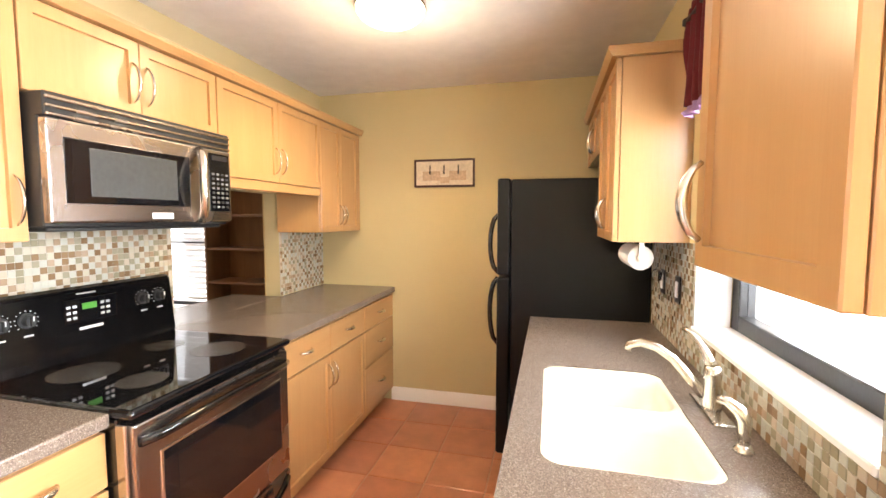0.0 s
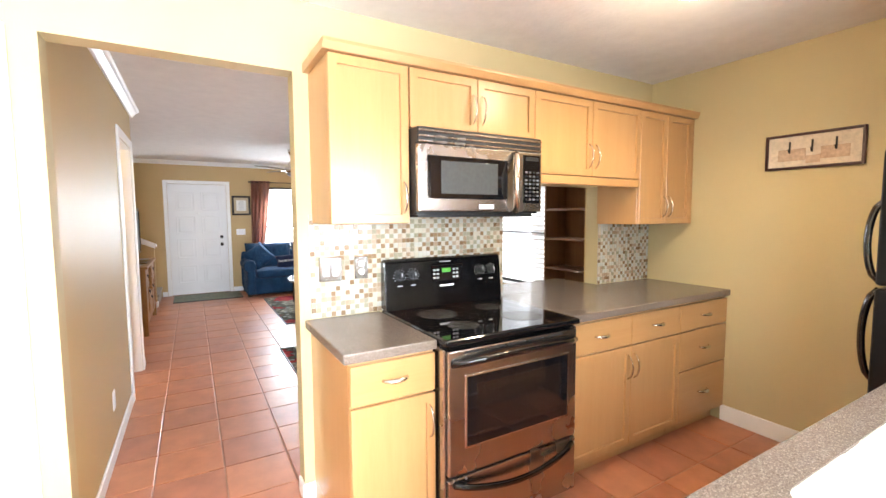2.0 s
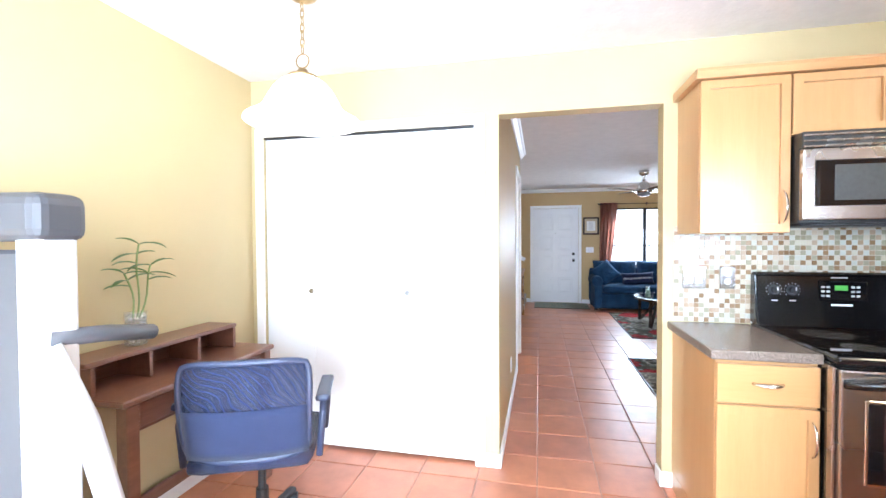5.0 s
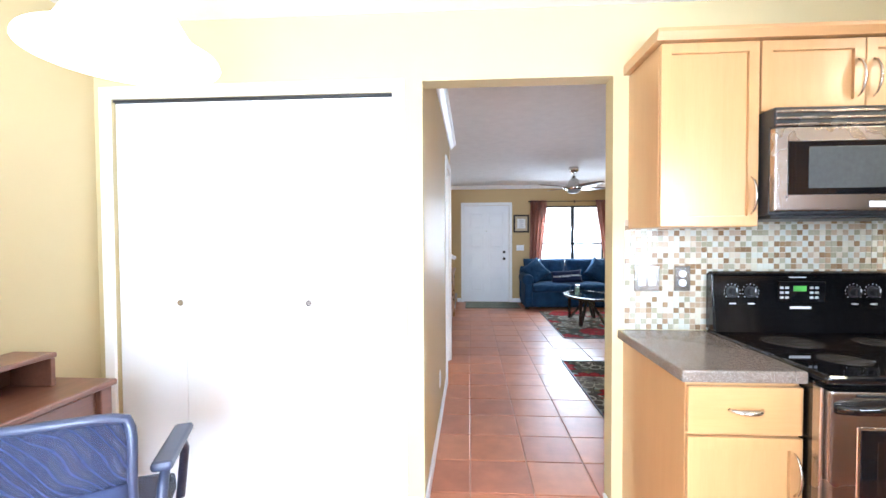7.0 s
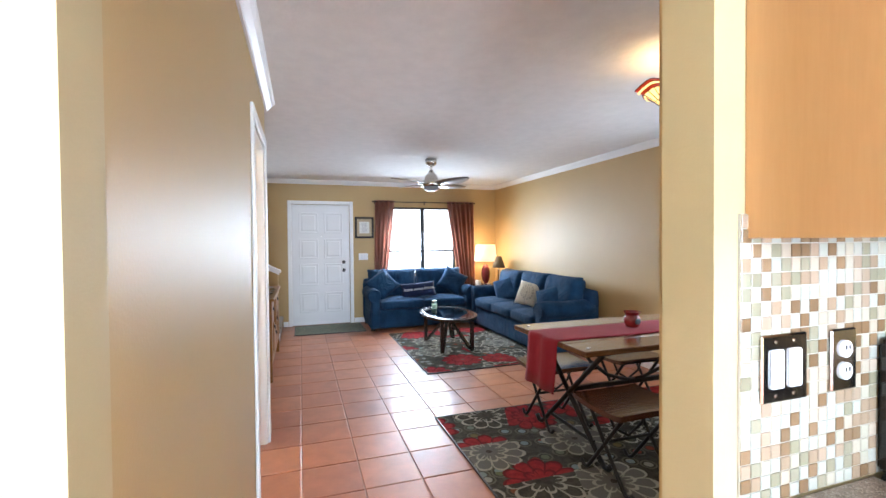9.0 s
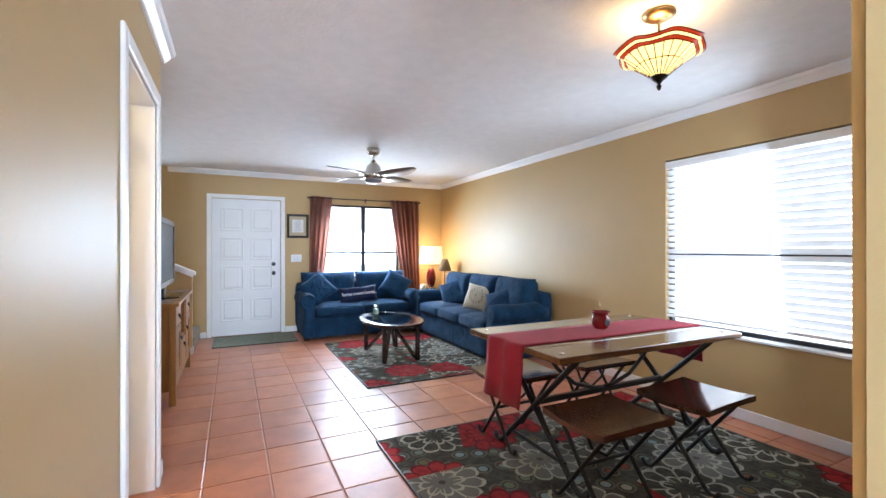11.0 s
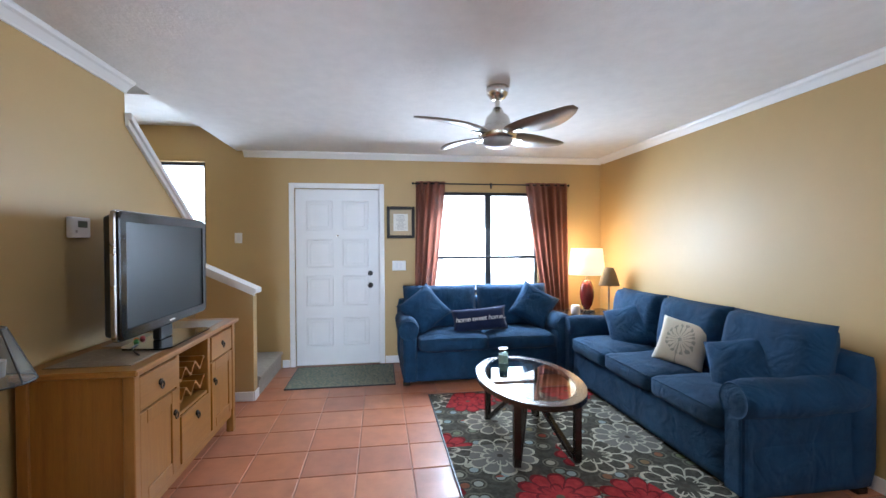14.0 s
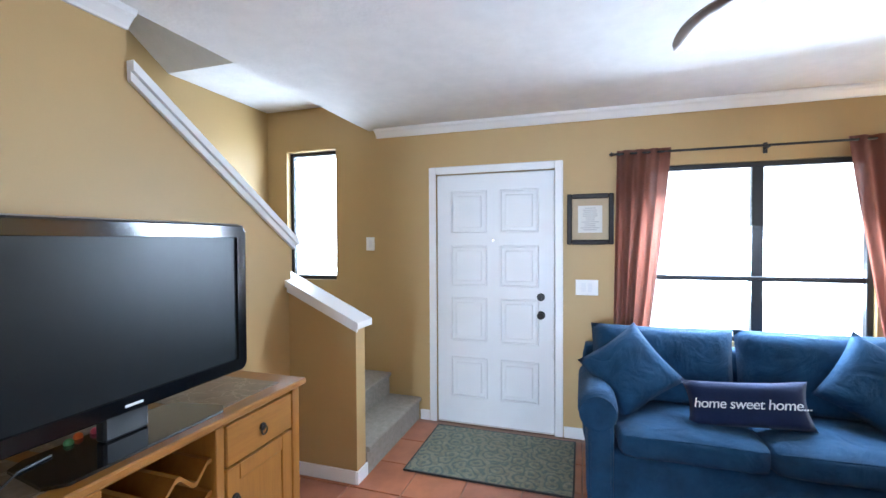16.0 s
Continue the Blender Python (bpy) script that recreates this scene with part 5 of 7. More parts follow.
dk = thing("writing_desk", pose(-1.26, YN + 0.015, 0), "walnut writing desk with a low open hutch against the wall", "desk")
part("desk_top", box(0.0, 0.94, 0.0, 0.37, 0.745, 0.77, 0.005), WALNUT, dk)
part("apron", box(0.05, 0.89, 0.31, 0.335, 0.62, 0.744, 0.003), WALNUT, dk)
for x in (0.09, 0.48):
    part("drawer_front", box(x, x + 0.37, 0.334, 0.342, 0.635, 0.735, 0.003), WALNUT, dk)
for x in (0.02, 0.865):
    for y in (0.01, 0.305):
        part("leg", box(x, x + 0.055, y, y + 0.055, 0.0, 0.745, 0.004), WALNUT, dk)
part("foot_rail", box(0.07, 0.87, 0.02, 0.04, 0.1, 0.16, 0.003), WALNUT, dk)
part("hutch_top", box(0.09, 0.94, 0.0, 0.19, 0.885, 0.905, 0.004), WALNUT, dk)
for x in (0.1, 0.36, 0.64, 0.9):
    part("divider", box(x, x + 0.02, 0.005, 0.19, 0.771, 0.884, 0.002), WALNUT, dk)
part("hutch_back", box(0.1, 0.92, 0.003, 0.01, 0.771, 0.884), WALNUT, dk)

vs = thing("bamboo_vase", pose(-0.62, YN + 0.11, 0.906), "lucky bamboo stems in a glass jar of pebbles on the desk", "plant")
JARGLASS = see_through(plain("thin_jar_glass", (0.75, 0.8, 0.78), 0.04, vary=0.02, bumpy=0), 0.82)
o = part("jar", lathe(bmesh.new(), ((0.0, 0.0), (0.043, 0.0), (0.045, 0.005), (0.045, 0.15), (0.0425, 0.15), (0.0415, 0.006), (0.0, 0.005)), segs=24), JARGLASS, vs, smooth=True)
o.visible_shadow = False
random.seed(5)
PEBBLE = tile_mat("pebbles", ((0.5, 0.43, 0.33), (0.8, 0.77, 0.7), (0.16, 0.14, 0.11), (0.38, 0.33, 0.26)), 0.4, "island")
bm = bmesh.new()
for k in range(230):
    a, r, z = random.random() * 6.28, 0.036 * math.sqrt(random.random()), 0.012 + 0.11 * random.random()
    bmesh.ops.create_icosphere(bm, subdivisions=1, radius=0.007 + 0.003 * random.random(), matrix=pose(r * math.cos(a), r * math.sin(a), z) @ Matrix.Diagonal((1, 0.8, 0.7, 1)))
tagged(part("pebbles", bm, PEBBLE, vs), kind="stuff")
LEAF = plain("green_leaf", (0.10, 0.2, 0.05), 0.45, vary=0.25, scale=30)
STEM = plain("pale_green_stem", (0.22, 0.3, 0.1), 0.5, vary=0.2, scale=20)


def leaf(bm, base, d, length, width):
    base, d = Vector(base), Vector(d).normalized()
    side = d.cross(Vector((0, 0, 1))).normalized()
    prev = None
    for i in range(8):
        u = i / 7
        c = base + d * length * u + Vector((0, 0, -0.5 * length * u * u + 0.18 * length * u))
        w = width * math.sin(math.pi * min(0.999, 0.06 + 0.94 * u)) * 0.5
        row = [bm.verts.new(c - side * w), bm.verts.new(c + Vector((0, 0, -w * 0.35))), bm.verts.new(c + side * w)]
        if prev:
            for k in range(2):
                bm.faces.new((prev[k], prev[k + 1], row[k + 1], row[k]))
        prev = row


for k, (bend, hgt) in enumerate(((0.05, 0.2), (-0.09, 0.23), (-0.03, 0.33))):
    bm = bmesh.new()
    pts = [(0.008 * k - 0.008 + bend * (u ** 1.3) + 0.012 * math.sin(7 * u + k), 0.004 * k, 0.02 + (0.11 + hgt) * u) for u in [i / 10 for i in range(11)]]
    tube(bm, pts, 0.0042, 8)
    part("stem", bm, STEM, vs, smooth=True)
    for j in range(5):
        b2 = bmesh.new()
        a = random.uniform(-0.6, 0.6) + (math.pi if (j + k) % 2 else 0)
        p = pts[-1 - (j % 3)]
        leaf(b2, p, (math.cos(a), 0.5 * math.sin(a) + 0.1, 0.55 - 0.12 * j), random.uniform(0.09, 0.16), 0.03)
        thicken(part("leaf", b2, LEAF, vs, smooth=True), 0.0008)

oc = thing("office_chair", pose(-0.71, -0.99, 0, 0, 0, 113), "blue-grey mesh-back office chair with arms at the desk", "chair")
# local: -y is behind the backrest
MESHB = fabric("blue_grey_mesh", (0.028, 0.036, 0.078), (0.02, 0.027, 0.06), weave=900)
mo = MESHB.node_tree
mt_ = mo.nodes.new("ShaderNodeBsdfTransparent")
mm_ = mo.nodes.new("ShaderNodeMixShader")
mm_.inputs[0].default_value = 0.28
mo.links.new(mo.nodes["Principled BSDF"].outputs[0], mm_.inputs[1])
mo.links.new(mt_.outputs[0], mm_.inputs[2])
mo.links.new(mm_.outputs[0], mo.nodes["Material Output"].inputs["Surface"])
CHAIRP = plain("slate_blue_plastic", (0.03, 0.038, 0.075), 0.45, vary=0.1)
bm = bmesh.new()
grid = []
for j in range(13):
    row = []
    for i in range(13):
        u, v = i / 6 - 1, j / 12
        w = 0.25 * (1 - 0.06 * (1 - v))
        q = 2 * v - 1
        pull = 1 - 0.075 * abs(u) ** 5 * abs(q) ** 5
        row.append(bm.verts.new((u * w * pull, -0.20 - 0.05 * v + 0.035 * u * u - 0.03 * math.sin(math.pi * v), 0.695 + 0.205 * q * pull)))
    grid.append(row)
for a, b in zip(grid, grid[1:]):
    for i in range(12):
        bm.faces.new((a[i], a[i + 1], b[i + 1], b[i]))
edge = [grid[0][i].co.copy() for i in range(13)] + [grid[j][12].co.copy() for j in range(1, 13)] + [grid[12][i].co.copy() for i in range(11, -1, -1)] + [grid[j][0].co.copy() for j in range(11, -1, -1)]
MESHT = MESHB.copy()
MESHT.name = "open_blue_grey_mesh"
mo = MESHT.node_tree
wv_ = mo.nodes.new("ShaderNodeTexWave")
wv_.bands_direction = "DIAGONAL"
for key_, val_ in (("Scale", 17.0), ("Distortion", 9.0), ("Detail", 0.0), ("Detail Scale", 0.5)):
    wv_.inputs[key_].default_value = val_
mo.links.new(coords(mo, world_space=False), wv_.inputs["Vector"])
rg_ = mo.nodes.new("ShaderNodeMapRange")
rg_.inputs["To Min"].default_value, rg_.inputs["To Max"].default_value = 0.12, 0.36
mo.links.new(wv_.outputs["Fac"], rg_.inputs["Value"])
mo.links.new(rg_.outputs[0], mo.nodes["Mix Shader"].inputs[0])
thicken(part("mesh_back", bm, MESHT, oc, "taut blue-grey mesh", True), 0.004)
part("back_frame", tube(bmesh.new(), edge, 0.013, 8), CHAIRP, oc, smooth=True)
bm = bmesh.new()
rows = []
for j in range(7):
    v = 0.03 + 0.52 * j / 6
    rows.append([bm.verts.new((u * 0.236, -0.212 - 0.05 * v + 0.035 * u * u - 0.03 * math.sin(math.pi * v), 0.49 + 0.41 * v)) for u in [i / 6 - 1 for i in range(13)]])
for a, b in zip(rows, rows[1:]):
    for i in range(12):
        bm.faces.new((a[i], a[i + 1], b[i + 1], b[i]))
thicken(part("lumbar_band", bm, fabric("blue_grey_lumbar", (0.026, 0.034, 0.075), (0.02, 0.027, 0.062), weave=900), oc, "solid lower panel", True), 0.004)
part("seat", soften(bmesh.new(), -0.245, 0.245, -0.2, 0.27, 0.43, 0.51, 0.04, 0.012), MESHB, oc, smooth=True)
for s in (-1, 1):
    bm = bmesh.new()
    tube(bm, [(s * 0.27, -0.12, 0.45), (s * 0.285, -0.12, 0.62), (s * 0.285, -0.08, 0.675), (s * 0.285, 0.12, 0.675), (s * 0.285, 0.17, 0.62), (s * 0.27, 0.16, 0.45)], 0.015, 8)
    ar = part("arm", bm, CHAIRP, oc, smooth=True)
    part("arm_pad", box(s * 0.285 - 0.03, s * 0.285 + 0.03, -0.13, 0.17, 0.682, 0.712, 0.012, 2), CHAIRP, ar)
part("gas_column", rod(rod(bmesh.new(), (0, 0.03, 0.09), (0, 0.03, 0.25), 0.028), (0, 0.03, 0.25), (0, 0.03, 0.43), 0.018), BLACKMETAL, oc)
for k in range(5):
    a = 2 * math.pi * k / 5
    bm = bar(bmesh.new(), (0, 0.03, 0.11), (0.29 * math.cos(a), 0.03 + 0.29 * math.sin(a), 0.075), 0.04, 0.028, bevel=0.006)
    lg = part("base_leg", bm, BLACK, oc)
    part("castor", rod(bmesh.new(), (0.29 * math.cos(a) - 0.022, 0.03 + 0.29 * math.sin(a), 0.028), (0.29 * math.cos(a) + 0.022, 0.03 + 0.29 * math.sin(a), 0.028), 0.027, segs=16), BLACK, lg)

tm = thing("treadmill", pose(0.15, -1.215, 0, 0, 0, 6), "folded grey treadmill with a dark belt and console", "treadmill")
TGREY = plain("light_grey_plastic", (0.6, 0.62, 0.66), 0.4, vary=0.05)
TDARK = plain("dark_grey_plastic", (0.06, 0.062, 0.07), 0.45, vary=0.1)
part("belt", box(0.02, 0.06, -0.22, 0.22, 0.2, 1.36, 0.01), TDARK, tm, "dark upright running belt")
for s in (-1, 1):
    part("side_rail", box(-0.03, 0.075, s * 0.25 - 0.035, s * 0.25 + 0.035, 0.15, 1.40, 0.015, 2), TGREY, tm)
part("end_cap", box(-0.05, 0.09, -0.3, 0.3, 1.38, 1.5, 0.03, 3), TDARK, tm)
part("base_frame", box(-0.38, 0.42, -0.32, 0.32, 0.0, 0.12, 0.02), TDARK, tm)
for s in (-1, 1):
    bm = tube(bmesh.new(), [(-0.22, s * 0.29, 0.1), (-0.14, s * 0.29, 0.5), (-0.03, s * 0.29, 0.9), (0.05, s * 0.27, 1.12)], 0.032, 10)
    part("upright", bm, TGREY, tm, smooth=True)
    part("handrail", tube(bmesh.new(), [(0.05, s * 0.27, 1.14), (-0.12, s * 0.27, 1.12), (-0.28, s * 0.27, 1.09)], 0.024, 10), TDARK, tm, smooth=True)

# ---- living room ----


def rug(name, x0, x1, y0, y1, material, label, cat="rug"):
    r = thing(name, pose((x0 + x1) / 2, (y0 + y1) / 2, 0), label, cat)
    w, h = (x1 - x0) / 2, (y1 - y0) / 2
    part("rug_surface", box(-w + 0.006, w - 0.006, -h + 0.006, h - 0.006, 0.001, 0.011, 0.003), material, r)
    bm = bmesh.new()
    for b in ((-w, w, -h, -h + 0.012), (-w, w, h - 0.012, h), (-w, -w + 0.012, -h, h), (w - 0.012, w, -h, h)):
        bx(bm, b[0], b[1], b[2], b[3], 0.0005, 0.0125, 0.002)
    part("binding", bm, BLACK, r, "dark bound edge")
    return r


RUGM = flower_rug("flower_rug", 0.50)
rug("floral_rug", -7.48, -5.38, 1.485, 3.02, RUGM, "dark floral rug with red and cream blossoms under the coffee table")
rug("floral_rug", -4.29, -2.2, 1.225, 3.5, RUGM, "dark floral rug with red and cream blossoms under the dining table")
DOORMAT = plain("green_grey_mat", (0.27, 0.27, 0.2), 0.95, vary=0.5, scale=19, fine=120, bumpy=0.6)
nt_ = DOORMAT.node_tree
bs_ = nt_.nodes["Principled BSDF"]
vo_ = nt_.nodes.new("ShaderNodeTexVoronoi")
vo_.voronoi_dimensions, vo_.inputs["Scale"].default_value, vo_.inputs["Randomness"].default_value = "2D", 9.0, 0.7
nt_.links.new(mix(nt_, 0.06, coords(nt_), nt_.nodes["Noise Texture"].outputs["Color"]), vo_.inputs["Vector"])
curl_ = math_node(nt_, "GREATER_THAN", math_node(nt_, "SINE", math_node(nt_, "MULTIPLY", vo_.outputs["Distance"], 19.0)), 0.35)
nt_.links.new(mix(nt_, math_node(nt_, "MULTIPLY", curl_, 0.6), bs_.inputs["Base Color"].links[0].from_socket, (0.07, 0.13, 0.13)), bs_.inputs["Base Color"])
rug("door_mat", -8.56, -7.83, 0.13, 1.20, DOORMAT, "worn green-grey patterned mat at the front door", "mat")


def sofa(name, m, width, seats, label, depth=0.90):
    """Front looks along -y; x runs from 0 to width; the back is at y = depth."""
    s = thing(name, m, label, "sofa", "blue sofas")
    aw = 0.21
    part("base", soften(bmesh.new(), 0.03, width - 0.03, 0.035, depth - 0.03, 0.03, 0.33, 0.025, 0.004), BLUE, s, smooth=True)
    part("back_frame", soften(bmesh.new(), 0.012, width - 0.012, depth - 0.2, depth - 0.01, 0.05, 0.785, 0.06, 0.006), BLUE, s, smooth=True)
    for k, x in enumerate((0.0, width - aw)):
        bm = bmesh.new()
        # rolled arm: a roll on an upright panel, with a front facing
        bx(bm, x + 0.035, x + aw - 0.035, 0.02, depth - 0.06, 0.035, 0.53, 0.02, 2)
        ar = part("arm", bm, BLUE, s)
        b2 = bmesh.new()
        cx = x + aw / 2 + (-0.015 if k == 0 else 0.015)
        tube(b2, [(cx, 0.012 + (depth - 0.1) * i / 10, 0.55 + 0.006 * math.sin(i)) for i in range(11)], [0.098] + [0.108] * 9 + [0.09], 20)
        part("roll", b2, BLUE, ar, smooth=True)
        b3 = bmesh.new()
        lathe(b3, ((0.0, 0.0), (0.092, 0.0), (0.1, 0.008), (0.096, 0.016), (0.085, 0.013), (0.0, 0.02)), segs=28)
        bmesh.ops.rotate(b3, verts=b3.verts, matrix=Matrix.Rotation(radians(90), 3, "X"))
        bmesh.ops.translate(b3, verts=b3.verts, vec=(cx, 0.014, 0.55))
        bx(b3, x + 0.05, x + aw - 0.05, 0.004, 0.024, 0.045, 0.49, 0.008)
        part("arm_facing", b3, BLUE, ar, smooth=False)
    sw = (width - 2 * aw + 0.02) / seats
    for k in range(seats):
        x0 = aw - 0.01 + k * sw
        b2 = soften(bmesh.new(), x0 + 0.003, x0 + sw - 0.003, -0.005, depth - 0.30, 0.325, 0.475, 0.045, 0.03, 8, seed=k * 3.1)
        c = part("seat_cushion", b2, BLUE, s, smooth=True)
        pip = [(x0 + 0.03, 0.0, 0.452), (x0 + sw / 2, -0.014, 0.462), (x0 + sw - 0.03, 0.0, 0.452)]
        part("piping", tube(bmesh.new(), pip, 0.005, 6), BLUE, c)
        bw = (width - 0.13) / seats
        mm = Matrix.Translation((0.065 + (k + 0.5) * bw, depth - 0.275 + 0.012 * (k % 2), 0.695)) @ Matrix.Rotation(radians(78 + 2 * (k % 2)), 4, "X")
        part("back_cushion", pillow(bmesh.new(), bw * 1.02, 0.50, 0.26, mm, 14, 0.34, 0.02, seed=k + width, corner=0.03), BLUE, s, smooth=True)
    for x in (0.07, width - 0.07):
        for y in (0.08, depth - 0.1):
            part("foot", box(x - 0.035, x + 0.035, y - 0.035, y + 0.035, 0, 0.04, 0.006), ESPRESSO, s)
    return s


sofa("loveseat", pose(-7.735, 1.235, 0, 0, 0, 90), 1.80, 2, "blue upholstered two-seat sofa with rolled arms under the window", 0.86)
sofa("sofa", pose(-7.79, 2.93, 0), 2.28, 3, "blue upholstered three-seat sofa with rolled arms along the wall", 0.86)


def throw(name, m, w, h, t, material, label, seed=0):
    p = part(name, pillow(bmesh.new(), w, h, t, Matrix.Identity(4), 14, 0.4, 0.012, seed, 0.09), material, None, "", True)
    p.matrix_basis = m
    return tagged(p, label, "cushion", "throw cushions")


# cushions on the loveseat (its front looks along +x)
throw("throw_cushion", Matrix.Translation((-8.12, 1.52, 0.70)) @ Matrix.Rotation(radians(90), 4, "Z") @ Matrix.Rotation(radians(62), 4, "X") @ Matrix.Rotation(radians(38), 4, "Z"), 0.42, 0.42, 0.15, BLUE, "square blue cushion standing on its corner", 1)
throw("throw_cushion", Matrix.Translation((-8.12, 2.74, 0.71)) @ Matrix.Rotation(radians(84), 4, "Z") @ Matrix.Rotation(radians(64), 4, "X") @ Matrix.Rotation(radians(-32), 4, "Z"), 0.42, 0.42, 0.15, BLUE, "square blue cushion leaning in the corner", 2)
mt = Matrix.Translation((-7.98, 2.09, 0.60)) @ Matrix.Rotation(radians(90), 4, "Z") @ Matrix.Rotation(radians(70), 4, "X") @ Matrix.Rotation(radians(4), 4, "Z")
th = throw("lettered_cushion", mt, 0.58, 0.24, 0.13, NAVY, "long navy cushion with white script lettering", 3)
fc = bpy.data.curves.new("lettering", "FONT")
fc.body, fc.size, fc.align_x, fc.align_y, fc.extrude, fc.shear = "home sweet home...", 0.072, "CENTER", "CENTER", 0.0015, 0.25
fc.space_character = 0.92
lt = new("lettering", fc)
lt.data.materials.append(MARK)
lt.parent = th
lt.matrix_basis = pose(0, 0.0, 0.067)
lt["label"] = "white script words"

throw("throw_cushion", Matrix.Translation((-7.25, 3.36, 0.62)) @ Matrix.Rotation(radians(38), 4, "Z") @ Matrix.Rotation(radians(62), 4, "X") @ Matrix.Rotation(radians(22), 4, "Z"), 0.43, 0.43, 0.15, BLUE, "square blue cushion on the long sofa", 4)
throw("throw_cushion", Matrix.Translation((-6.52, 3.33, 0.63)) @ Matrix.Rotation(radians(34), 4, "Z") @ Matrix.Rotation(radians(66), 4, "X") @ Matrix.Rotation(radians(-8), 4, "Z"), 0.36, 0.36, 0.13, CREAMCLOTH, "cream cushion with a grey-green flower print", 5)
throw("throw_cushion", Matrix.Translation((-5.98, 3.34, 0.60)) @ Matrix.Rotation(radians(25), 4, "Z") @ Matrix.Rotation(radians(60), 4, "X") @ Matrix.Rotation(radians(20), 4, "Z"), 0.40, 0.40, 0.14, BLUE, "square blue cushion by the arm of the long sofa", 6)

# coffee table
ct = thing("coffee_table", pose(-6.49, 2.09, 0), "oval glass-topped coffee table with dark crossed legs", "coffee table")
A, B = 0.575, 0.355


def oval(bm, a, b, z0, z1, a2=None, b2=None, n=56):
    """An oval slab, or a ring when an inner size is given."""
    def ring(p, q, z):
        return [bm.verts.new((p * math.cos(2 * math.pi * i / n), q * math.sin(2 * math.pi * i / n), z)) for i in range(n)]
    o0, o1 = ring(a, b, z0), ring(a, b, z1)
    for i in range(n):
        bm.faces.new((o0[i], o0[(i + 1) % n], o1[(i + 1) % n], o1[i]))
    if a2:
        i0, i1 = ring(a2, b2, z0), ring(a2, b2, z1)
        for i in range(n):
            j = (i + 1) % n
            bm.faces.new((i0[j], i0[i], i1[i], i1[j]))
            bm.faces.new((o1[i], o1[j], i1[j], i1[i]))
            bm.faces.new((o0[j], o0[i], i0[i], i0[j]))
    else:
        bm.faces.new(o0[::-1])
        bm.faces.new(o1)
    return bm


part("rim", oval(bmesh.new(), A, B, 0.415, 0.45, A - 0.085, B - 0.075), ESPRESSO, ct, "dark oval rim")
part("glass_top", oval(bmesh.new(), A - 0.08, B - 0.07, 0.442, 0.452), glass_mat("table_glass", (0.86, 0.93, 0.9)), ct, "clear inset glass").visible_shadow = False
for sx in (-1, 1):
    for sy in (-1, 1):
        part("leg", bar(bmesh.new(), (sx * 0.37, sy * 0.20, 0.0), (sx * 0.37, sy * 0.20, 0.416), 0.045, 0.045, bevel=0.004), ESPRESSO, ct)
        part("cross_brace", bar(bmesh.new(), (sx * 0.35, sy * 0.185, 0.03), (0.0, 0.0, 0.40), 0.045, 0.03, bevel=0.004), ESPRESSO, ct)
cj = thing("candle_jar", pose(-6.86, 2.02, 0.453), "small glass candle jar on the coffee table", "candle")
part("jar", lathe(bmesh.new(), ((0.0, 0.0), (0.036, 0.0), (0.038, 0.01), (0.038, 0.075), (0.03, 0.085), (0.03, 0.1), (0.034, 0.1)), segs=24), glass_mat("jar_glass", (0.75, 0.9, 0.85), 0.05), cj, smooth=True)
part("wax", lathe(bmesh.new(), ((0.0, 0.006), (0.032, 0.006), (0.032, 0.06), (0.0, 0.06)), segs=20), plain("green_wax", (0.5, 0.6, 0.5), 0.5), cj)
part("lid", lathe(bmesh.new(), ((0.0, 0.102), (0.036, 0.102), (0.036, 0.115), (0.0, 0.117)), segs=20), NICKEL, cj)

# dining table and stools
dt = thing("dining_table", pose(-3.57, 2.52, 0), "rustic plank dining table on black crossed iron legs", "dining table")
for k in range(4):
    x0 = -0.435 + k * 0.2175
    part("plank", box(x0 + 0.001, x0 + 0.2165, -0.74, 0.74, 0.722, 0.757 - 0.0008 * (k % 2), 0.004), RUSTIC, dt)
for sx in (-1, 1):
    for sy in (-1, 1):
        part("bolt", lathe(bmesh.new(), ((0.0, 0.006), (0.01, 0.005), (0.013, 0.0)), (sx * 0.36, sy * 0.66, 0.757), 12), NICKEL, dt)


def curl(a, b, foot, n=7):
    """Points of an iron leg that sweeps outwards at its foot."""
    a, b = Vector(a), Vector(b)
    pts = [a.lerp(b, i / n) for i in range(n + 1)]
    d = Vector((foot[0], foot[1], 0))
    pts += [b + d * 0.35 + Vector((0, 0, -0.018)), b + d * 0.75 + Vector((0, 0, -0.012)), b + d + Vector((0, 0, 0.012))]
    return pts


for sy in (-1, 1):
    y = sy * 0.55
    for s in (-1, 1):
        part("leg", tube(bmesh.new(), curl((s * 0.37, y, 0.72), (-s * 0.33, y, 0.04), (-s * 0.09, 0)), 0.017, 8), BLACKMETAL, dt, smooth=True)
    part("cross_bar", box(-0.4, 0.4, y - 0.02, y + 0.02, 0.707, 0.721, 0.003), BLACKMETAL, dt)
    part("foot_bar", tube(bmesh.new(), [(-0.26, y, 0.13), (0.26, y, 0.13)], 0.012, 8), BLACKMETAL, dt)
part("stretcher", box(-0.016, 0.016, -0.55, 0.55, 0.365, 0.397, 0.004), BLACKMETAL, dt)
for sy in (-1, 1):
    part("curved_brace", tube(bmesh.new(), [(0, sy * 0.5, 0.71), (0, sy * 0.38, 0.56), (0, sy * 0.24, 0.45), (0, sy * 0.08, 0.40), (0, 0, 0.395)], 0.013, 8), BLACKMETAL, dt, smooth=True)

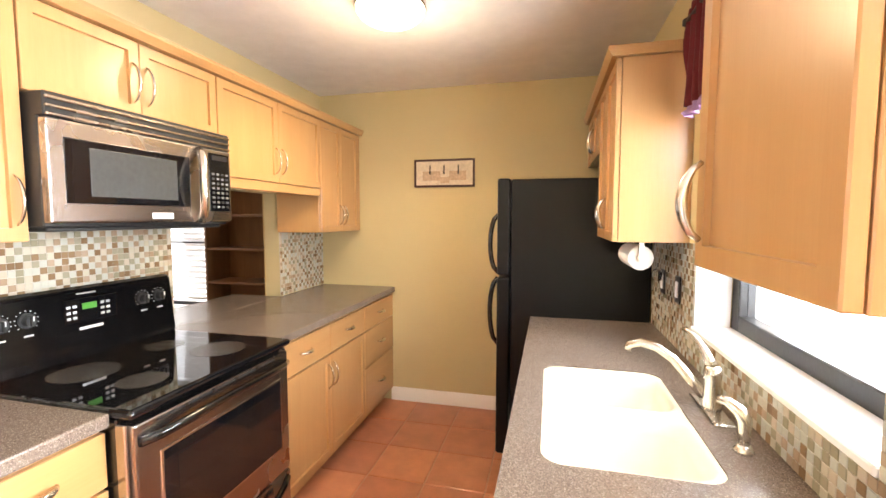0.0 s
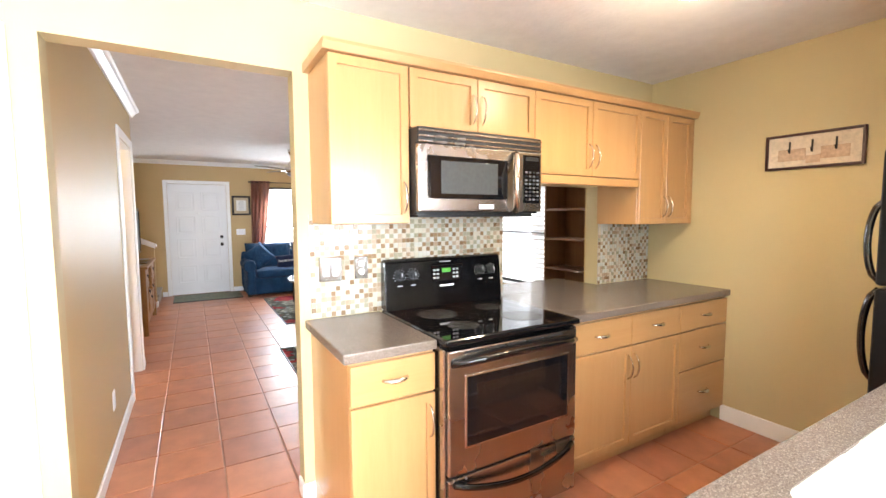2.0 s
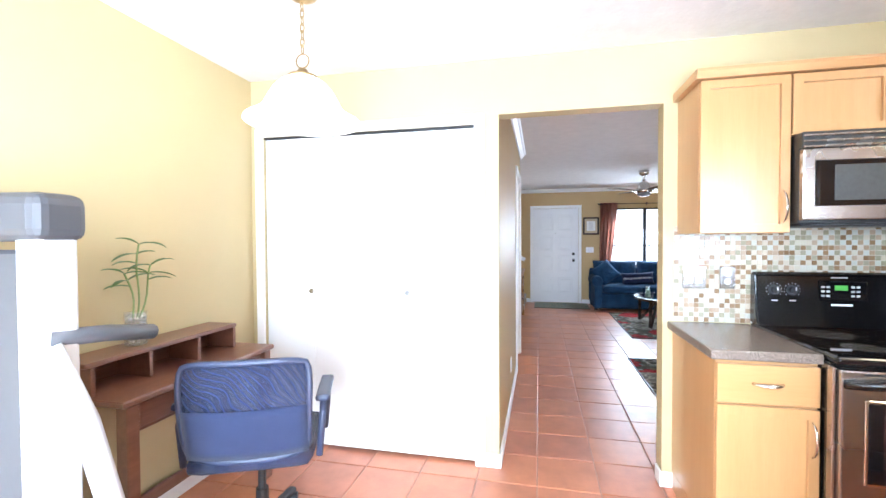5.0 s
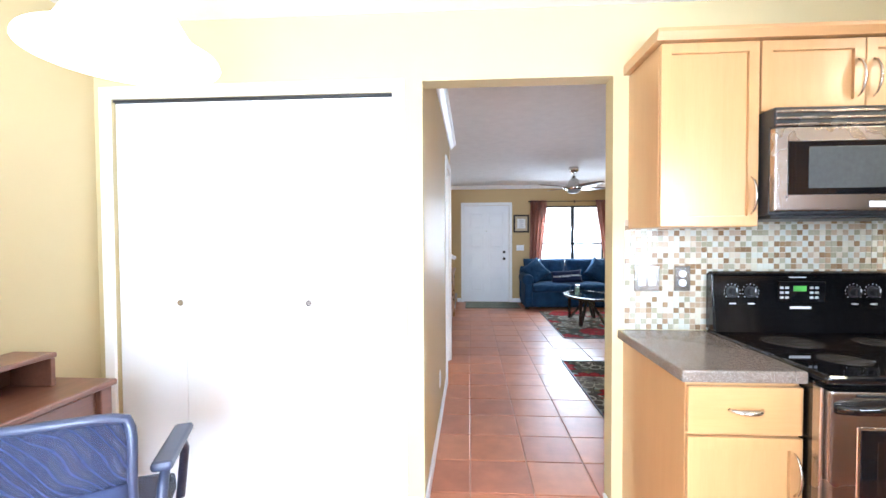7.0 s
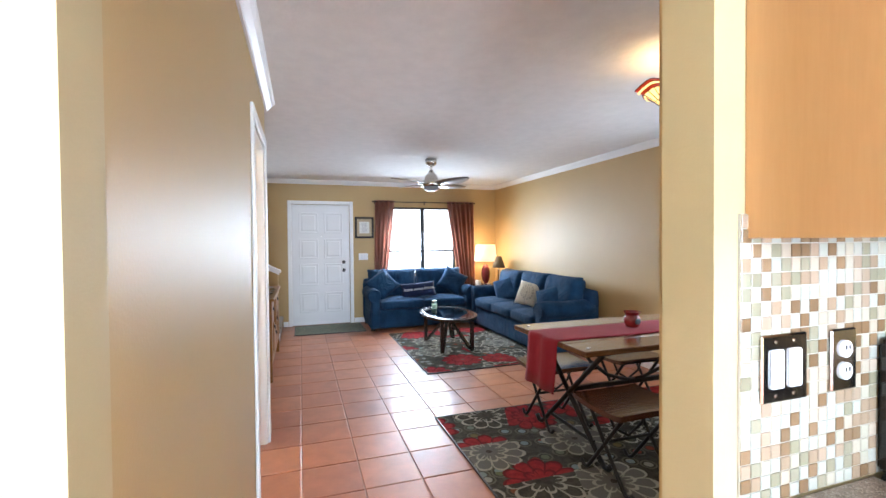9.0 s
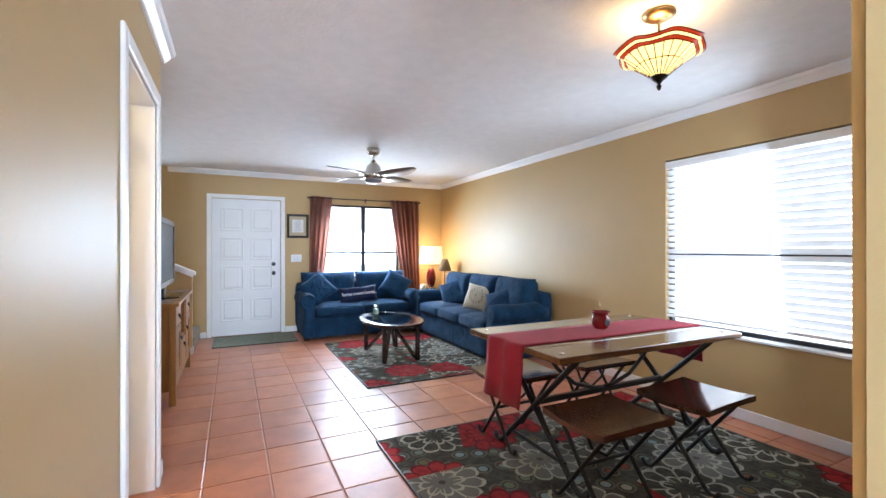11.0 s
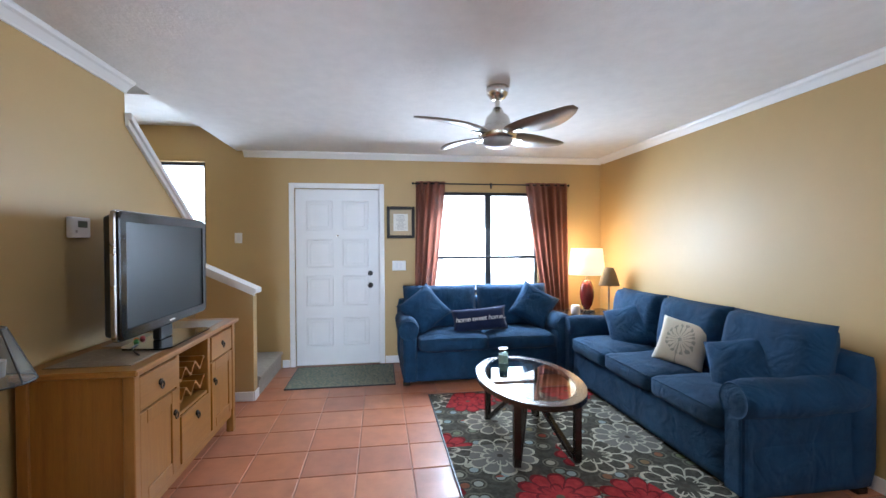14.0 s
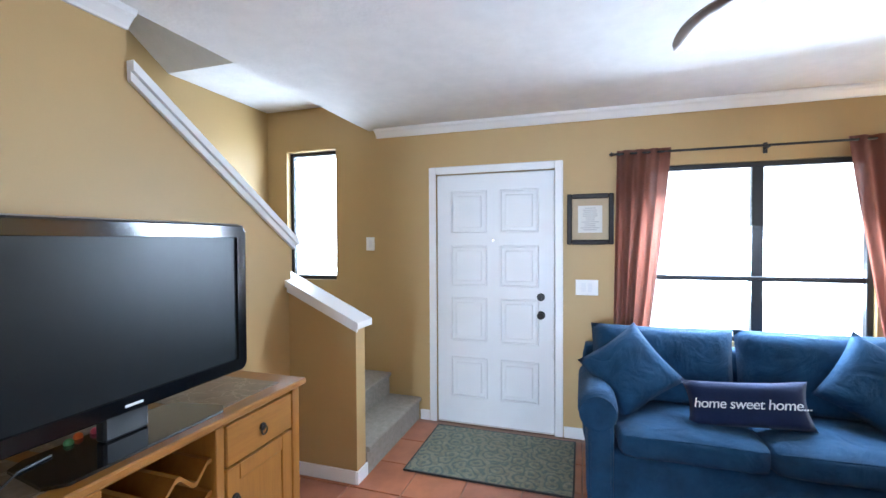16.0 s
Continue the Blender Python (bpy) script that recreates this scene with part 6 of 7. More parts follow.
bm = bmesh.new()
prof = [(-0.782, 0.42), (-0.772, 0.52), (-0.764, 0.62), (-0.758, 0.73), (-0.75, 0.757), (-0.735, 0.7625)] + [(-0.7 + 0.1 * i, 0.7622 + 0.0012 * math.sin(i * 2.3)) for i in range(15)] + [(0.735, 0.7625), (0.75, 0.757), (0.758, 0.73), (0.768, 0.62), (0.775, 0.5)]
prev = None
for k, (y, z) in enumerate(prof):
    row = []
    for i in range(9):
        u = i / 8 - 0.5
        row.append(bm.verts.new((-3.585 + u * 0.35 + 0.006 * math.sin(k * 0.7), 2.52 + y - 0.012 * abs(y > 0.74 or y < -0.74) * math.sin(u * 12), z)))
    if prev:
        for i in range(8):
            bm.faces.new((prev[i], prev[i + 1], row[i + 1], row[i]))
    prev = row
tagged(thicken(part("table_runner", bm, RED, None, smooth=True), 0.0025), "dark red cloth runner hanging over the dining table ends", "table runner")
pot = thing("oil_burner", pose(-3.6, 2.53, 0.766), "small glossy red ceramic burner on the dining table", "ornament")
REDGLAZE = plain("red_glaze", (0.22, 0.012, 0.012), 0.1, vary=0.2, bumpy=0)
bm = lathe(bmesh.new(), ((0.04, 0.0), (0.046, 0.01), (0.056, 0.03), (0.058, 0.06), (0.05, 0.08), (0.044, 0.09), (0.052, 0.1), (0.064, 0.11), (0.06, 0.112), (0.045, 0.098), (0.0, 0.094)), segs=28)
part("bowl", bm, REDGLAZE, pot, smooth=True)
b2 = rod(bmesh.new(), (0.05, 0.0, 0.045), (0.0595, 0.0, 0.045), 0.022, segs=16)
part("opening", b2, BLACK, pot, "dark round opening")


def stool(m):
    s = thing("dining_stool", m, "dark plank dining stool with black crossed iron legs", "stool", "stools round the dining table")
    bm = bmesh.new()
    n = 10
    outline = []
    grid = {}
    for i in range(n + 1):
        for j in range(n + 1):
            u, v = 2 * i / n - 1, 2 * j / n - 1
            sag = 0.014 * (u * u - 1)
            x, y = u * 0.205 * (1 - 0.03 * (1 - v * v)), v * 0.235 * (1 + 0.04 * (1 - u * u))
            grid[i, j] = (bm.verts.new((x, y, 0.468 + sag)), bm.verts.new((x, y, 0.436 + sag * 0.6)))
    for i in range(n):
        for j in range(n):
            for k, o in ((0, 1), (1, -1)):
                f = [grid[i, j][k], grid[i + 1, j][k], grid[i + 1, j + 1][k], grid[i, j + 1][k]]
                bm.faces.new(f[::o])
    rim = [(i, 0) for i in range(n)] + [(n, j) for j in range(n)] + [(i, n) for i in range(n, 0, -1)] + [(0, j) for j in range(n, 0, -1)]
    for a, b in zip(rim, rim[1:] + rim[:1]):
        bm.faces.new((grid[a][0], grid[a][1], grid[b][1], grid[b][0]))
    part("seat", bm, DARKSEAT, s, "dark glossy dished wood")
    for sy in (-1, 1):
        y = sy * 0.165
        for q in (-1, 1):
            part("leg", tube(bmesh.new(), curl((q * 0.16, y, 0.436), (-q * 0.15, y, 0.03), (-q * 0.07, 0)), 0.0115, 8), BLACKMETAL, s, smooth=True)
    part("stretcher", tube(bmesh.new(), [(0, -0.165, 0.235), (0, 0.165, 0.235)], 0.01, 8), BLACKMETAL, s)
    part("curved_brace", tube(bmesh.new(), [(0, -0.15, 0.43), (0, -0.1, 0.31), (0, 0, 0.25), (0, 0.1, 0.31), (0, 0.15, 0.43)], 0.009, 8), BLACKMETAL, s, smooth=True)
    return s


st1 = stool(pose(-3.10, 2.05, 0, 0, 0, 0))
copy_thing(st1, pose(-3.10, 2.74, 0, 0, 0, 4))
copy_thing(st1, pose(-3.93, 2.10, 0, 0, 0, 180))
copy_thing(st1, pose(-3.95, 2.80, 0, 0, 0, 178))

# stained glass ceiling lamp
tl = thing("stained_glass_lamp", pose(-2.97, 2.27, 0), "lit amber and red stained glass bowl lamp on the ceiling", "ceiling lamp")
part("canopy", lathe(bmesh.new(), ((0.0, H - 0.001), (0.075, H - 0.001), (0.078, H - 0.012), (0.05, H - 0.03), (0.0, H - 0.035)), segs=28), BRASS, tl, smooth=True)
part("stem", rod(bmesh.new(), (0, 0, 2.12), (0, 0, H - 0.03), 0.006), BRASS, tl)


def scalloped(bm, lo, hi, grow=1.0, segs=72):
    """A stretch of the bowl between two shares of its height; six points flare outwards and droop at the rim."""
    rings = []
    for i in range(7):
        u = lo + (hi - lo) * i / 6
        ring = []
        for k in range(segs):
            ring.append(bm.verts.new(bowl_point(u, 2 * math.pi * k / segs, grow)))
        rings.append(ring)
    for p, q in zip(rings, rings[1:]):
        for k in range(segs):
            bm.faces.new((p[k], p[(k + 1) % segs], q[(k + 1) % segs], q[k]))
    return bm


def bowl_point(u, a, grow=1.0):
    tip = math.cos(6 * a)
    r = (0.036 + 0.165 * u) * (1 + 0.075 * tip * u ** 2) * grow
    return (r * math.cos(a), r * math.sin(a), 2.135 + 0.14 * u - 0.016 * tip * u ** 3)


part("amber_bowl", scalloped(bmesh.new(), 0, 0.76), AMBER, tl, "glowing amber glass", False).visible_shadow = False
part("red_border", scalloped(bmesh.new(), 0.76, 0.85), AMBER_RED, tl, "red glass border").visible_shadow = False
part("red_border", scalloped(bmesh.new(), 0.92, 1.0), AMBER_RED, tl, "red glass border").visible_shadow = False
part("gold_band", scalloped(bmesh.new(), 0.85, 0.92), AMBER, tl, "band of gold glass beads").visible_shadow = False
for k in range(24):
    bm = tube(bmesh.new(), [bowl_point(0.76 * i / 6, 2 * math.pi * k / 24, 1.004) for i in range(7)], 0.0026, 5)
    part("leading", bm, BLACKMETAL, tl)
for u in (0.42, 0.76, 0.85, 0.92, 1.0):
    part("leading_ring", tube(bmesh.new(), [bowl_point(u, 2 * math.pi * i / 72, 1.003) for i in range(73)], 0.0024, 5), BLACKMETAL, tl)
bm = bmesh.new()
for k in range(66):
    bmesh.ops.create_icosphere(bm, subdivisions=1, radius=0.0075, matrix=pose(*bowl_point(0.885, 2 * math.pi * k / 66, 1.006)))
tagged(part("glass_beads", bm, AMBER, tl), kind="stuff")
part("finial", lathe(bmesh.new(), ((0.0, 2.065), (0.008, 2.075), (0.012, 2.09), (0.006, 2.1), (0.02, 2.115), (0.038, 2.128), (0.04, 2.14), (0.0, 2.145)), segs=20), BLACKMETAL, tl, smooth=True)

# ceiling fan
cf = thing("ceiling_fan", pose(-6.36, 1.84, 0), "brushed nickel ceiling fan with four silver-brown blades and a light", "ceiling fan")
FANBLADE = plain("brown_silver_blade", (0.2, 0.155, 0.12), 0.35, 0.3, vary=0.15, scale=5)
part("canopy", lathe(bmesh.new(), ((0.02, 2.36), (0.045, 2.37), (0.072, 2.40), (0.075, H - 0.001), (0.0, H - 0.001)), segs=28), NICKEL, cf, smooth=True)
part("downrod", rod(bmesh.new(), (0, 0, 2.30), (0, 0, 2.37), 0.016), NICKEL, cf)
part("motor", lathe(bmesh.new(), ((0.0, 2.315), (0.028, 2.31), (0.04, 2.28), (0.075, 2.25), (0.085, 2.22), (0.085, 2.19), (0.12, 2.175), (0.128, 2.15), (0.128, 2.115), (0.115, 2.10), (0.0, 2.10)), segs=36), NICKEL, cf, smooth=True)
part("light_bowl", lathe(bmesh.new(), ((0.098, 2.1), (0.1, 2.085), (0.085, 2.06), (0.05, 2.046), (0.0, 2.043)), segs=32), plain("frosted_glass", (0.25, 0.25, 0.25), 0.35, vary=0.03, bumpy=0), cf, "unlit frosted glass", True)
for k, a in enumerate((26, 116, 206, 296)):
    bm = bmesh.new()
    prev = None
    for i in range(13):
        u = i / 12
        r = 0.12 + 0.52 * u
        w = 0.032 + 0.062 * math.sin(math.pi * min(1.0, 0.06 + 0.94 * u) ** 0.85)
        if i == 12:
            w = 0.022
        bow = 0.05 * math.sin(math.pi * u)
        row = []
        for s, q in ((-1, 0.2), (0, 0.0), (1, -0.2)):
            row.append(bm.verts.new((r, bow + s * w, 2.135 + 0.012 * u + q * w)))
        if prev:
            for j in range(2):
                bm.faces.new((prev[j], prev[j + 1], row[j + 1], row[j]))
        prev = row
    o = thicken(part("blade", bm, FANBLADE, cf, "", True), 0.008)
    o.matrix_basis = pose(0, 0, 0, 0, 0, a)
    ir = part("blade_iron", box(0.08, 0.22, -0.016, 0.016, 2.118, 2.13, 0.004), NICKEL, cf)
    ir.matrix_basis = pose(0, 0, 0, 0, 0, a)

# curtains on the front window
cr = thing("curtain_rod", pose(XF + 0.075, 2.39, 2.105), "thin black curtain rod with brackets over the front window", "curtain rod")
part("rod", rod(bmesh.new(), (0, -0.94, 0), (0, 0.95, 0), 0.008), BLACKMETAL, cr)
for y in (-0.95, 0.96):
    part("finial", lathe(bmesh.new(), ((0, -0.016), (0.016, -0.006), (0.016, 0.006), (0, 0.016)), (0, y, 0), 14), BLACKMETAL, cr, smooth=True)
for y in (-0.9, 0.0, 0.9):
    part("bracket", bx(box(-0.074, 0.006, y - 0.006, y + 0.006, -0.012, -0.004), -0.074, -0.068, y - 0.012, y + 0.012, -0.04, 0.03), BLACKMETAL, cr)


RUST = fabric("rust_curtain_cloth", (0.2, 0.095, 0.07), (0.13, 0.058, 0.042), patch=5, sheen=0.1)
sheer(RUST, 0.5, (0.55, 0.27, 0.2))
see_through(RUST, 0.12)
for y0, y1, sway, sd, lab in ((1.475, 1.82, -0.07, 1, "sheer rust-brown curtain drawn to the side of the front window"), (2.80, 3.33, 0.12, 7, "wide sheer rust-brown curtain drawn to the side of the front window")):
    bm = drape(bmesh.new(), y0, y1, 0.12, 2.13, 4 if y1 < 2 else 6, 0.024, n=90, rows=24, seed=sd)
    for v in bm.verts:
        u = min(1.0, max(0.0, (v.co.z - 0.12) / 2.01))
        c = y0 if y1 < 2 else y1
        v.co.x = c + (v.co.x - c) * (1 - 0.55 * (1 - u) ** 1.15) + (0.03 * (1 - u) if y1 > 2 else -0.03 * (1 - u))
    bmesh.ops.rotate(bm, verts=bm.verts, matrix=Matrix.Rotation(radians(90), 3, "Z"))
    bmesh.ops.translate(bm, verts=bm.verts, vec=(XF + 0.075, 0, 0))
    tagged(thicken(part("curtain", bm, RUST, None, smooth=True), 0.002), lab, "curtain", "front window curtains")

# end table with lamps
et = thing("end_table", pose(-8.2, 3.42, 0), "small dark wooden end table in the corner", "end table")
part("tabletop", box(-0.27, 0.27, -0.33, 0.33, 0.575, 0.60, 0.006), ESPRESSO, et)
for x in (-0.23, 0.23):
    for y in (-0.29, 0.29):
        part("leg", box(x - 0.022, x + 0.022, y - 0.022, y + 0.022, 0, 0.575, 0.003), ESPRESSO, et)
part("lower_shelf", box(-0.24, 0.24, -0.3, 0.3, 0.2, 0.22, 0.004), ESPRESSO, et)
lp = thing("table_lamp", pose(-8.27, 3.44, 0.601), "glossy red-brown table lamp with a lit cream drum shade", "lamp")
part("foot", box(-0.07, 0.07, -0.07, 0.07, 0, 0.03, 0.006), NICKEL, lp)
part("body", lathe(bmesh.new(), ((0.032, 0.03), (0.06, 0.08), (0.078, 0.16), (0.08, 0.22), (0.068, 0.3), (0.045, 0.355), (0.03, 0.37)), segs=28), plain("red_brown_glaze", (0.13, 0.014, 0.012), 0.08, vary=0.2, bumpy=0), lp, smooth=True)
part("neck", rod(bmesh.new(), (0, 0, 0.37), (0, 0, 0.46), 0.011), BRASS, lp)
bm = lathe(bmesh.new(), ((0.205, 0.43), (0.2, 0.52), (0.188, 0.62), (0.176, 0.735)), segs=40)
bm.faces.ensure_lookup_table()
bmesh.ops.delete(bm, geom=[f for f in bm.faces if len(f.verts) > 4], context="FACES_ONLY")
sh = thicken(part("shade", bm, SHADE, lp, "glowing cream shade", True), 0.003)
sh.visible_shadow = False
sl = thing("small_lamp", pose(-8.06, 3.60, 0.601), "slim metal lamp with a small tan shade, unlit", "lamp")
part("base", lathe(bmesh.new(), ((0.0, 0), (0.06, 0), (0.06, 0.012), (0.012, 0.03)), segs=24), NICKEL, sl, smooth=True)
part("stem", rod(bmesh.new(), (0, 0, 0.02), (0, 0, 0.33), 0.009), NICKEL, sl)
bm = lathe(bmesh.new(), ((0.115, 0.32), (0.085, 0.42), (0.05, 0.52)), segs=28)
bmesh.ops.delete(bm, geom=[f for f in bm.faces if len(f.verts) > 4], context="FACES_ONLY")
thicken(part("shade", bm, fabric("tan_shade", (0.25, 0.17, 0.09), (0.19, 0.12, 0.06)), sl, smooth=True), 0.002)
cn = thing("jar_candle", pose(-8.1, 3.22, 0.601), "pale pillar candle in a holder on the end table", "candle")
part("candle", lathe(bmesh.new(), ((0, 0), (0.045, 0), (0.05, 0.01), (0.05, 0.1), (0.042, 0.105), (0, 0.1)), segs=24), plain("pale_wax", (0.7, 0.6, 0.5), 0.4), cn, smooth=True)

# framed print and plates on the front wall
pf = thing("framed_print", pose(XF + 0.002, 1.297, 1.652, 0, 0, 90), "small framed text print with cream mount on the front wall", "picture")
bm = bmesh.new()
w, h = 0.163, 0.187
for b in ((-w, -w + 0.035, -h, h), (w - 0.035, w, -h, h), (-w + 0.035, w - 0.035, -h, -h + 0.035), (-w + 0.035, w - 0.035, h - 0.035, h)):
    bx(bm, b[0], b[1], -0.025, 0, b[2], b[3], 0.006)
part("frame", bm, plain("dark_brown_frame", (0.012, 0.007, 0.005), 0.6, vary=0.2), pf)
part("mount", box(-w + 0.035, w - 0.035, -0.01, -0.003, -h + 0.035, h - 0.035), plain("tan_mount", (0.5, 0.4, 0.26), 0.8), pf)
pp = part("print", box(-0.085, 0.085, -0.0125, -0.009, -0.1, 0.1), plain("print_paper", (0.75, 0.75, 0.72), 0.8, vary=0.05), pf)
random.seed(3)
for i in range(12):
    q = random.uniform(0.03, 0.065)
    part("text_line", box(-q, q, -0.0145, -0.012, 0.078 - 0.0145 * i, 0.084 - 0.0145 * i), GREYMARK, pp)
for y, z, lab, n in ((1.275, 1.145, "white double switch plate beside the front door", 2), (-0.51, 1.475, "white switch plate on the stair wall", 1)):
    s = thing("light_switch", pose(XF + 0.001, y, z, 0, 0, 90), lab, "light switch")
    part("plate", box(-0.04 * n - 0.0, 0.04 * n, -0.006, 0, -0.058, 0.058, 0.003), WHITE, s)
    for k in range(n):
        x = (k - (n - 1) / 2) * 0.046
        part("rocker", box(x - 0.015, x + 0.015, -0.01, -0.005, -0.033, 0.033, 0.002), MARK, s)

# sideboard with wine rack
sb = thing("sideboard", pose(-7.0, -0.52, 0), "honey oak sideboard with slate top inlay and wine rack", "sideboard")
SL, SD = 1.35, 0.475     # local x from 0 (far) to SL (near), front at y = SD
part("carcass", box(0.03, SL - 0.03, 0.02, SD - 0.022, 0.12, 0.2, 0.003), OAK_H, sb)
part("back_panel", box(0.03, SL - 0.03, 0.0, 0.02, 0.12, 0.81), OAK, sb)
for x in (0.0, SL - 0.05):
    for y in (0.0, SD - 0.05):
        part("leg", box(x, x + 0.05, y, y + 0.05, 0, 0.815, 0.004), OAK, sb)
for x in (0.012, SL - 0.03):
    part("side_panel", box(x, x + 0.018, 0.05, SD - 0.05, 0.12, 0.81), OAK, sb)
part("bottom_rail", box(0.05, SL - 0.05, SD - 0.035, SD - 0.012, 0.12, 0.17, 0.003), OAK_H, sb)
part("top_rail", box(0.05, SL - 0.05, SD - 0.035, SD - 0.012, 0.795, 0.815, 0.003), OAK_H, sb)
X_A, X_B = 0.46, 0.90
for x in (X_A, X_B):
    part("upright", box(x - 0.02, x + 0.02, 0.03, SD - 0.012, 0.17, 0.795, 0.003), OAK, sb)
part("sideboard_top", box(-0.025, SL + 0.025, -0.01, SD + 0.025, 0.816, 0.845, 0.006), OAK_H, sb)
for x0, x1 in ((0.08, 0.44), (0.5, 0.86), (0.92, 1.28)):
    part("slate_inlay", box(x0, x1, 0.06, SD - 0.05, 0.8445, 0.8475), SLATE, sb, "mottled slate tile")


def ring_pull(bm, x, y, z):
    rod(bm, (x, y, z), (x, y + 0.008, z), 0.016, segs=14)
    tube(bm, [(x + 0.016 * math.cos(2 * math.pi * i / 12), y + 0.012, z - 0.014 + 0.018 * math.sin(2 * math.pi * i / 12)) for i in range(13)], 0.0035, 6)
    return bm


for x0, x1, hx in ((0.05, X_A - 0.02, X_A - 0.06), (X_B + 0.02, SL - 0.05, X_B + 0.06)):
    d = part("drawer_front", box(x0 + 0.003, x1 - 0.003, SD - 0.025, SD - 0.004, 0.63, 0.79, 0.004), OAK_H, sb)
    part("ring_pull", ring_pull(bmesh.new(), (x0 + x1) / 2, SD - 0.004, 0.715), BLACKMETAL, d, "dark iron ring pull")
    bm = bmesh.new()
    a, b, lo, hi, r = x0 + 0.003, x1 - 0.003, 0.175, 0.62, 0.065
    for q in ((a, a + r, lo, hi), (b - r, b, lo, hi), (a + r, b - r, lo, lo + r), (a + r, b - r, hi - r, hi)):
        bx(bm, q[0], q[1], SD - 0.025, SD - 0.004, q[2], q[3], 0.003)
    bx(bm, a + r - 0.002, b - r + 0.002, SD - 0.022, SD - 0.012, lo + r - 0.002, hi - r + 0.002)
    d = part("door", bm, OAK, sb)
    part("ring_pull", ring_pull(bmesh.new(), hx, SD - 0.004, 0.50), BLACKMETAL, d, "dark iron ring pull")
part("drawer_front", shaker(bmesh.new(), X_A + 0.022, X_B - 0.022, 0.175, 0.44, SD - 0.025, 0.02, 0.05, True), OAK_H, sb)
part("ring_pull", ring_pull(bmesh.new(), (X_A + X_B) / 2, SD - 0.004, 0.39), BLACKMETAL, sb, "dark iron ring pull")
part("rack_shelf", box(X_A + 0.02, X_B - 0.02, 0.02, SD - 0.02, 0.445, 0.462), OAK_H, sb)
for j in range(2):
    z = 0.535 + 0.12 * j
    bm = bmesh.new()
    n = 3
    wv = (X_B - X_A - 0.044) / n
    out = []
    for i in range(n):
        x = X_A + 0.022 + wv * i
        out += [(x, z + 0.034), (x + 0.14 * wv, z + 0.034), (x + 0.5 * wv, z - 0.018), (x + 0.62 * wv, z - 0.018)]
    out.append((X_B - 0.022, z + 0.034))
    out += [(x, q - 0.017) for x, q in out[::-1]]
    prism(bm, out, "y", 0.025, SD - 0.032)
    part("wine_rack_rail", bm, OAK_H, sb, "zigzag bottle rail")

# television
SCREEN, _, sbsdf = shader("screen_glass", 0.32)
sbsdf.inputs["Base Color"].default_value, sbsdf.inputs["Specular IOR Level"].default_value = (0.004, 0.006, 0.0075, 1), 0.26
tv = thing("television", pose(-6.30, -0.2, 0.848, 0, 0, 180), "large flat television with a glossy black bezel on the sideboard", "television")
# local: front looks along -y
TW, TH, TB = 1.02, 0.63, 0.092
part("cabinet_back", box(-TW / 2 + 0.02, TW / 2 - 0.02, 0.0, 0.06, TB + 0.015, TB + TH - 0.02, 0.02, 3), BLACK, tv)


def rounded_ring(bm, w, z0, z1, inner, r, y0, y1, n=6):
    """A picture-frame ring with rounded outer corners, between two depths."""
    def loop(inset, rr, y):
        vs = []
        for cx, cz, a0 in ((w / 2, z1, 0), (-w / 2, z1, 90), (-w / 2, z0, 180), (w / 2, z0, 270)):
            qx, qz = cx - math.copysign(inset + rr, cx), cz - (inset + rr if cz == z1 else -inset - rr)
            for i in range(n + 1):
                t = radians(a0 + 90 * i / n)
                vs.append(bm.verts.new((qx + rr * math.cos(t), y, qz + rr * math.sin(t))))
        return vs
    rings = [loop(0, r, y1), loop(0, r, y0 + 0.006), loop(0.006, r, y0), loop(inner, 0.004, y0), loop(inner + 0.002, 0.003, y0 + 0.012), loop(inner + 0.002, 0.003, y1)]
    for p, q in zip(rings, rings[1:]):
        for i in range(len(p)):
            bm.faces.new((p[i], p[(i + 1) % len(p)], q[(i + 1) % len(p)], q[i]))
    bmesh.ops.recalc_face_normals(bm, faces=bm.faces)
    return bm


part("bezel", rounded_ring(bmesh.new(), TW, TB, TB + TH, 0.052, 0.035, -0.03, 0.004), BLACKGLOSS, tv, "glossy black bezel")
part("silver_edge", rounded_ring(bmesh.new(), TW + 0.012, TB - 0.006, TB + TH + 0.006, 0.006, 0.04, -0.012, 0.012), STEEL, tv, "thin grey outer edge")
part("screen", box(-TW / 2 + 0.05, TW / 2 - 0.05, -0.02, 0.0, TB + 0.05, TB + TH - 0.05), SCREEN, tv, "dark matt screen")
part("badge", box(-0.03, 0.03, -0.0315, -0.029, TB + 0.019, TB + 0.028), MARK, tv, "small pale maker's mark")
part("neck", box(-0.075, 0.075, 0.0, 0.045, 0.008, 0.12, 0.008), BLACK, tv)
bm = bmesh.new()
prism(bm, [(-0.26, -0.14), (0.26, -0.14), (0.3, -0.1), (0.27, 0.1), (0.22, 0.13), (-0.22, 0.13), (-0.27, 0.1), (-0.3, -0.1)], "z", 0.0, 0.009)
part("stand", bm, BLACKGLOSS, tv, "glossy black glass stand")
tagged(part("cable", tube(bmesh.new(), [(-6.12, -0.27, 0.861), (-6.03, -0.25, 0.861), (-5.96, -0.2, 0.853), (-5.9, -0.15, 0.852)], 0.004, 6), BLACK), "thin black cable on the sideboard", "cable")
bd = thing("small_toy", pose(-6.23, -0.33, 0.848), "tiny orange and pink trinkets on the sideboard", "ornament")
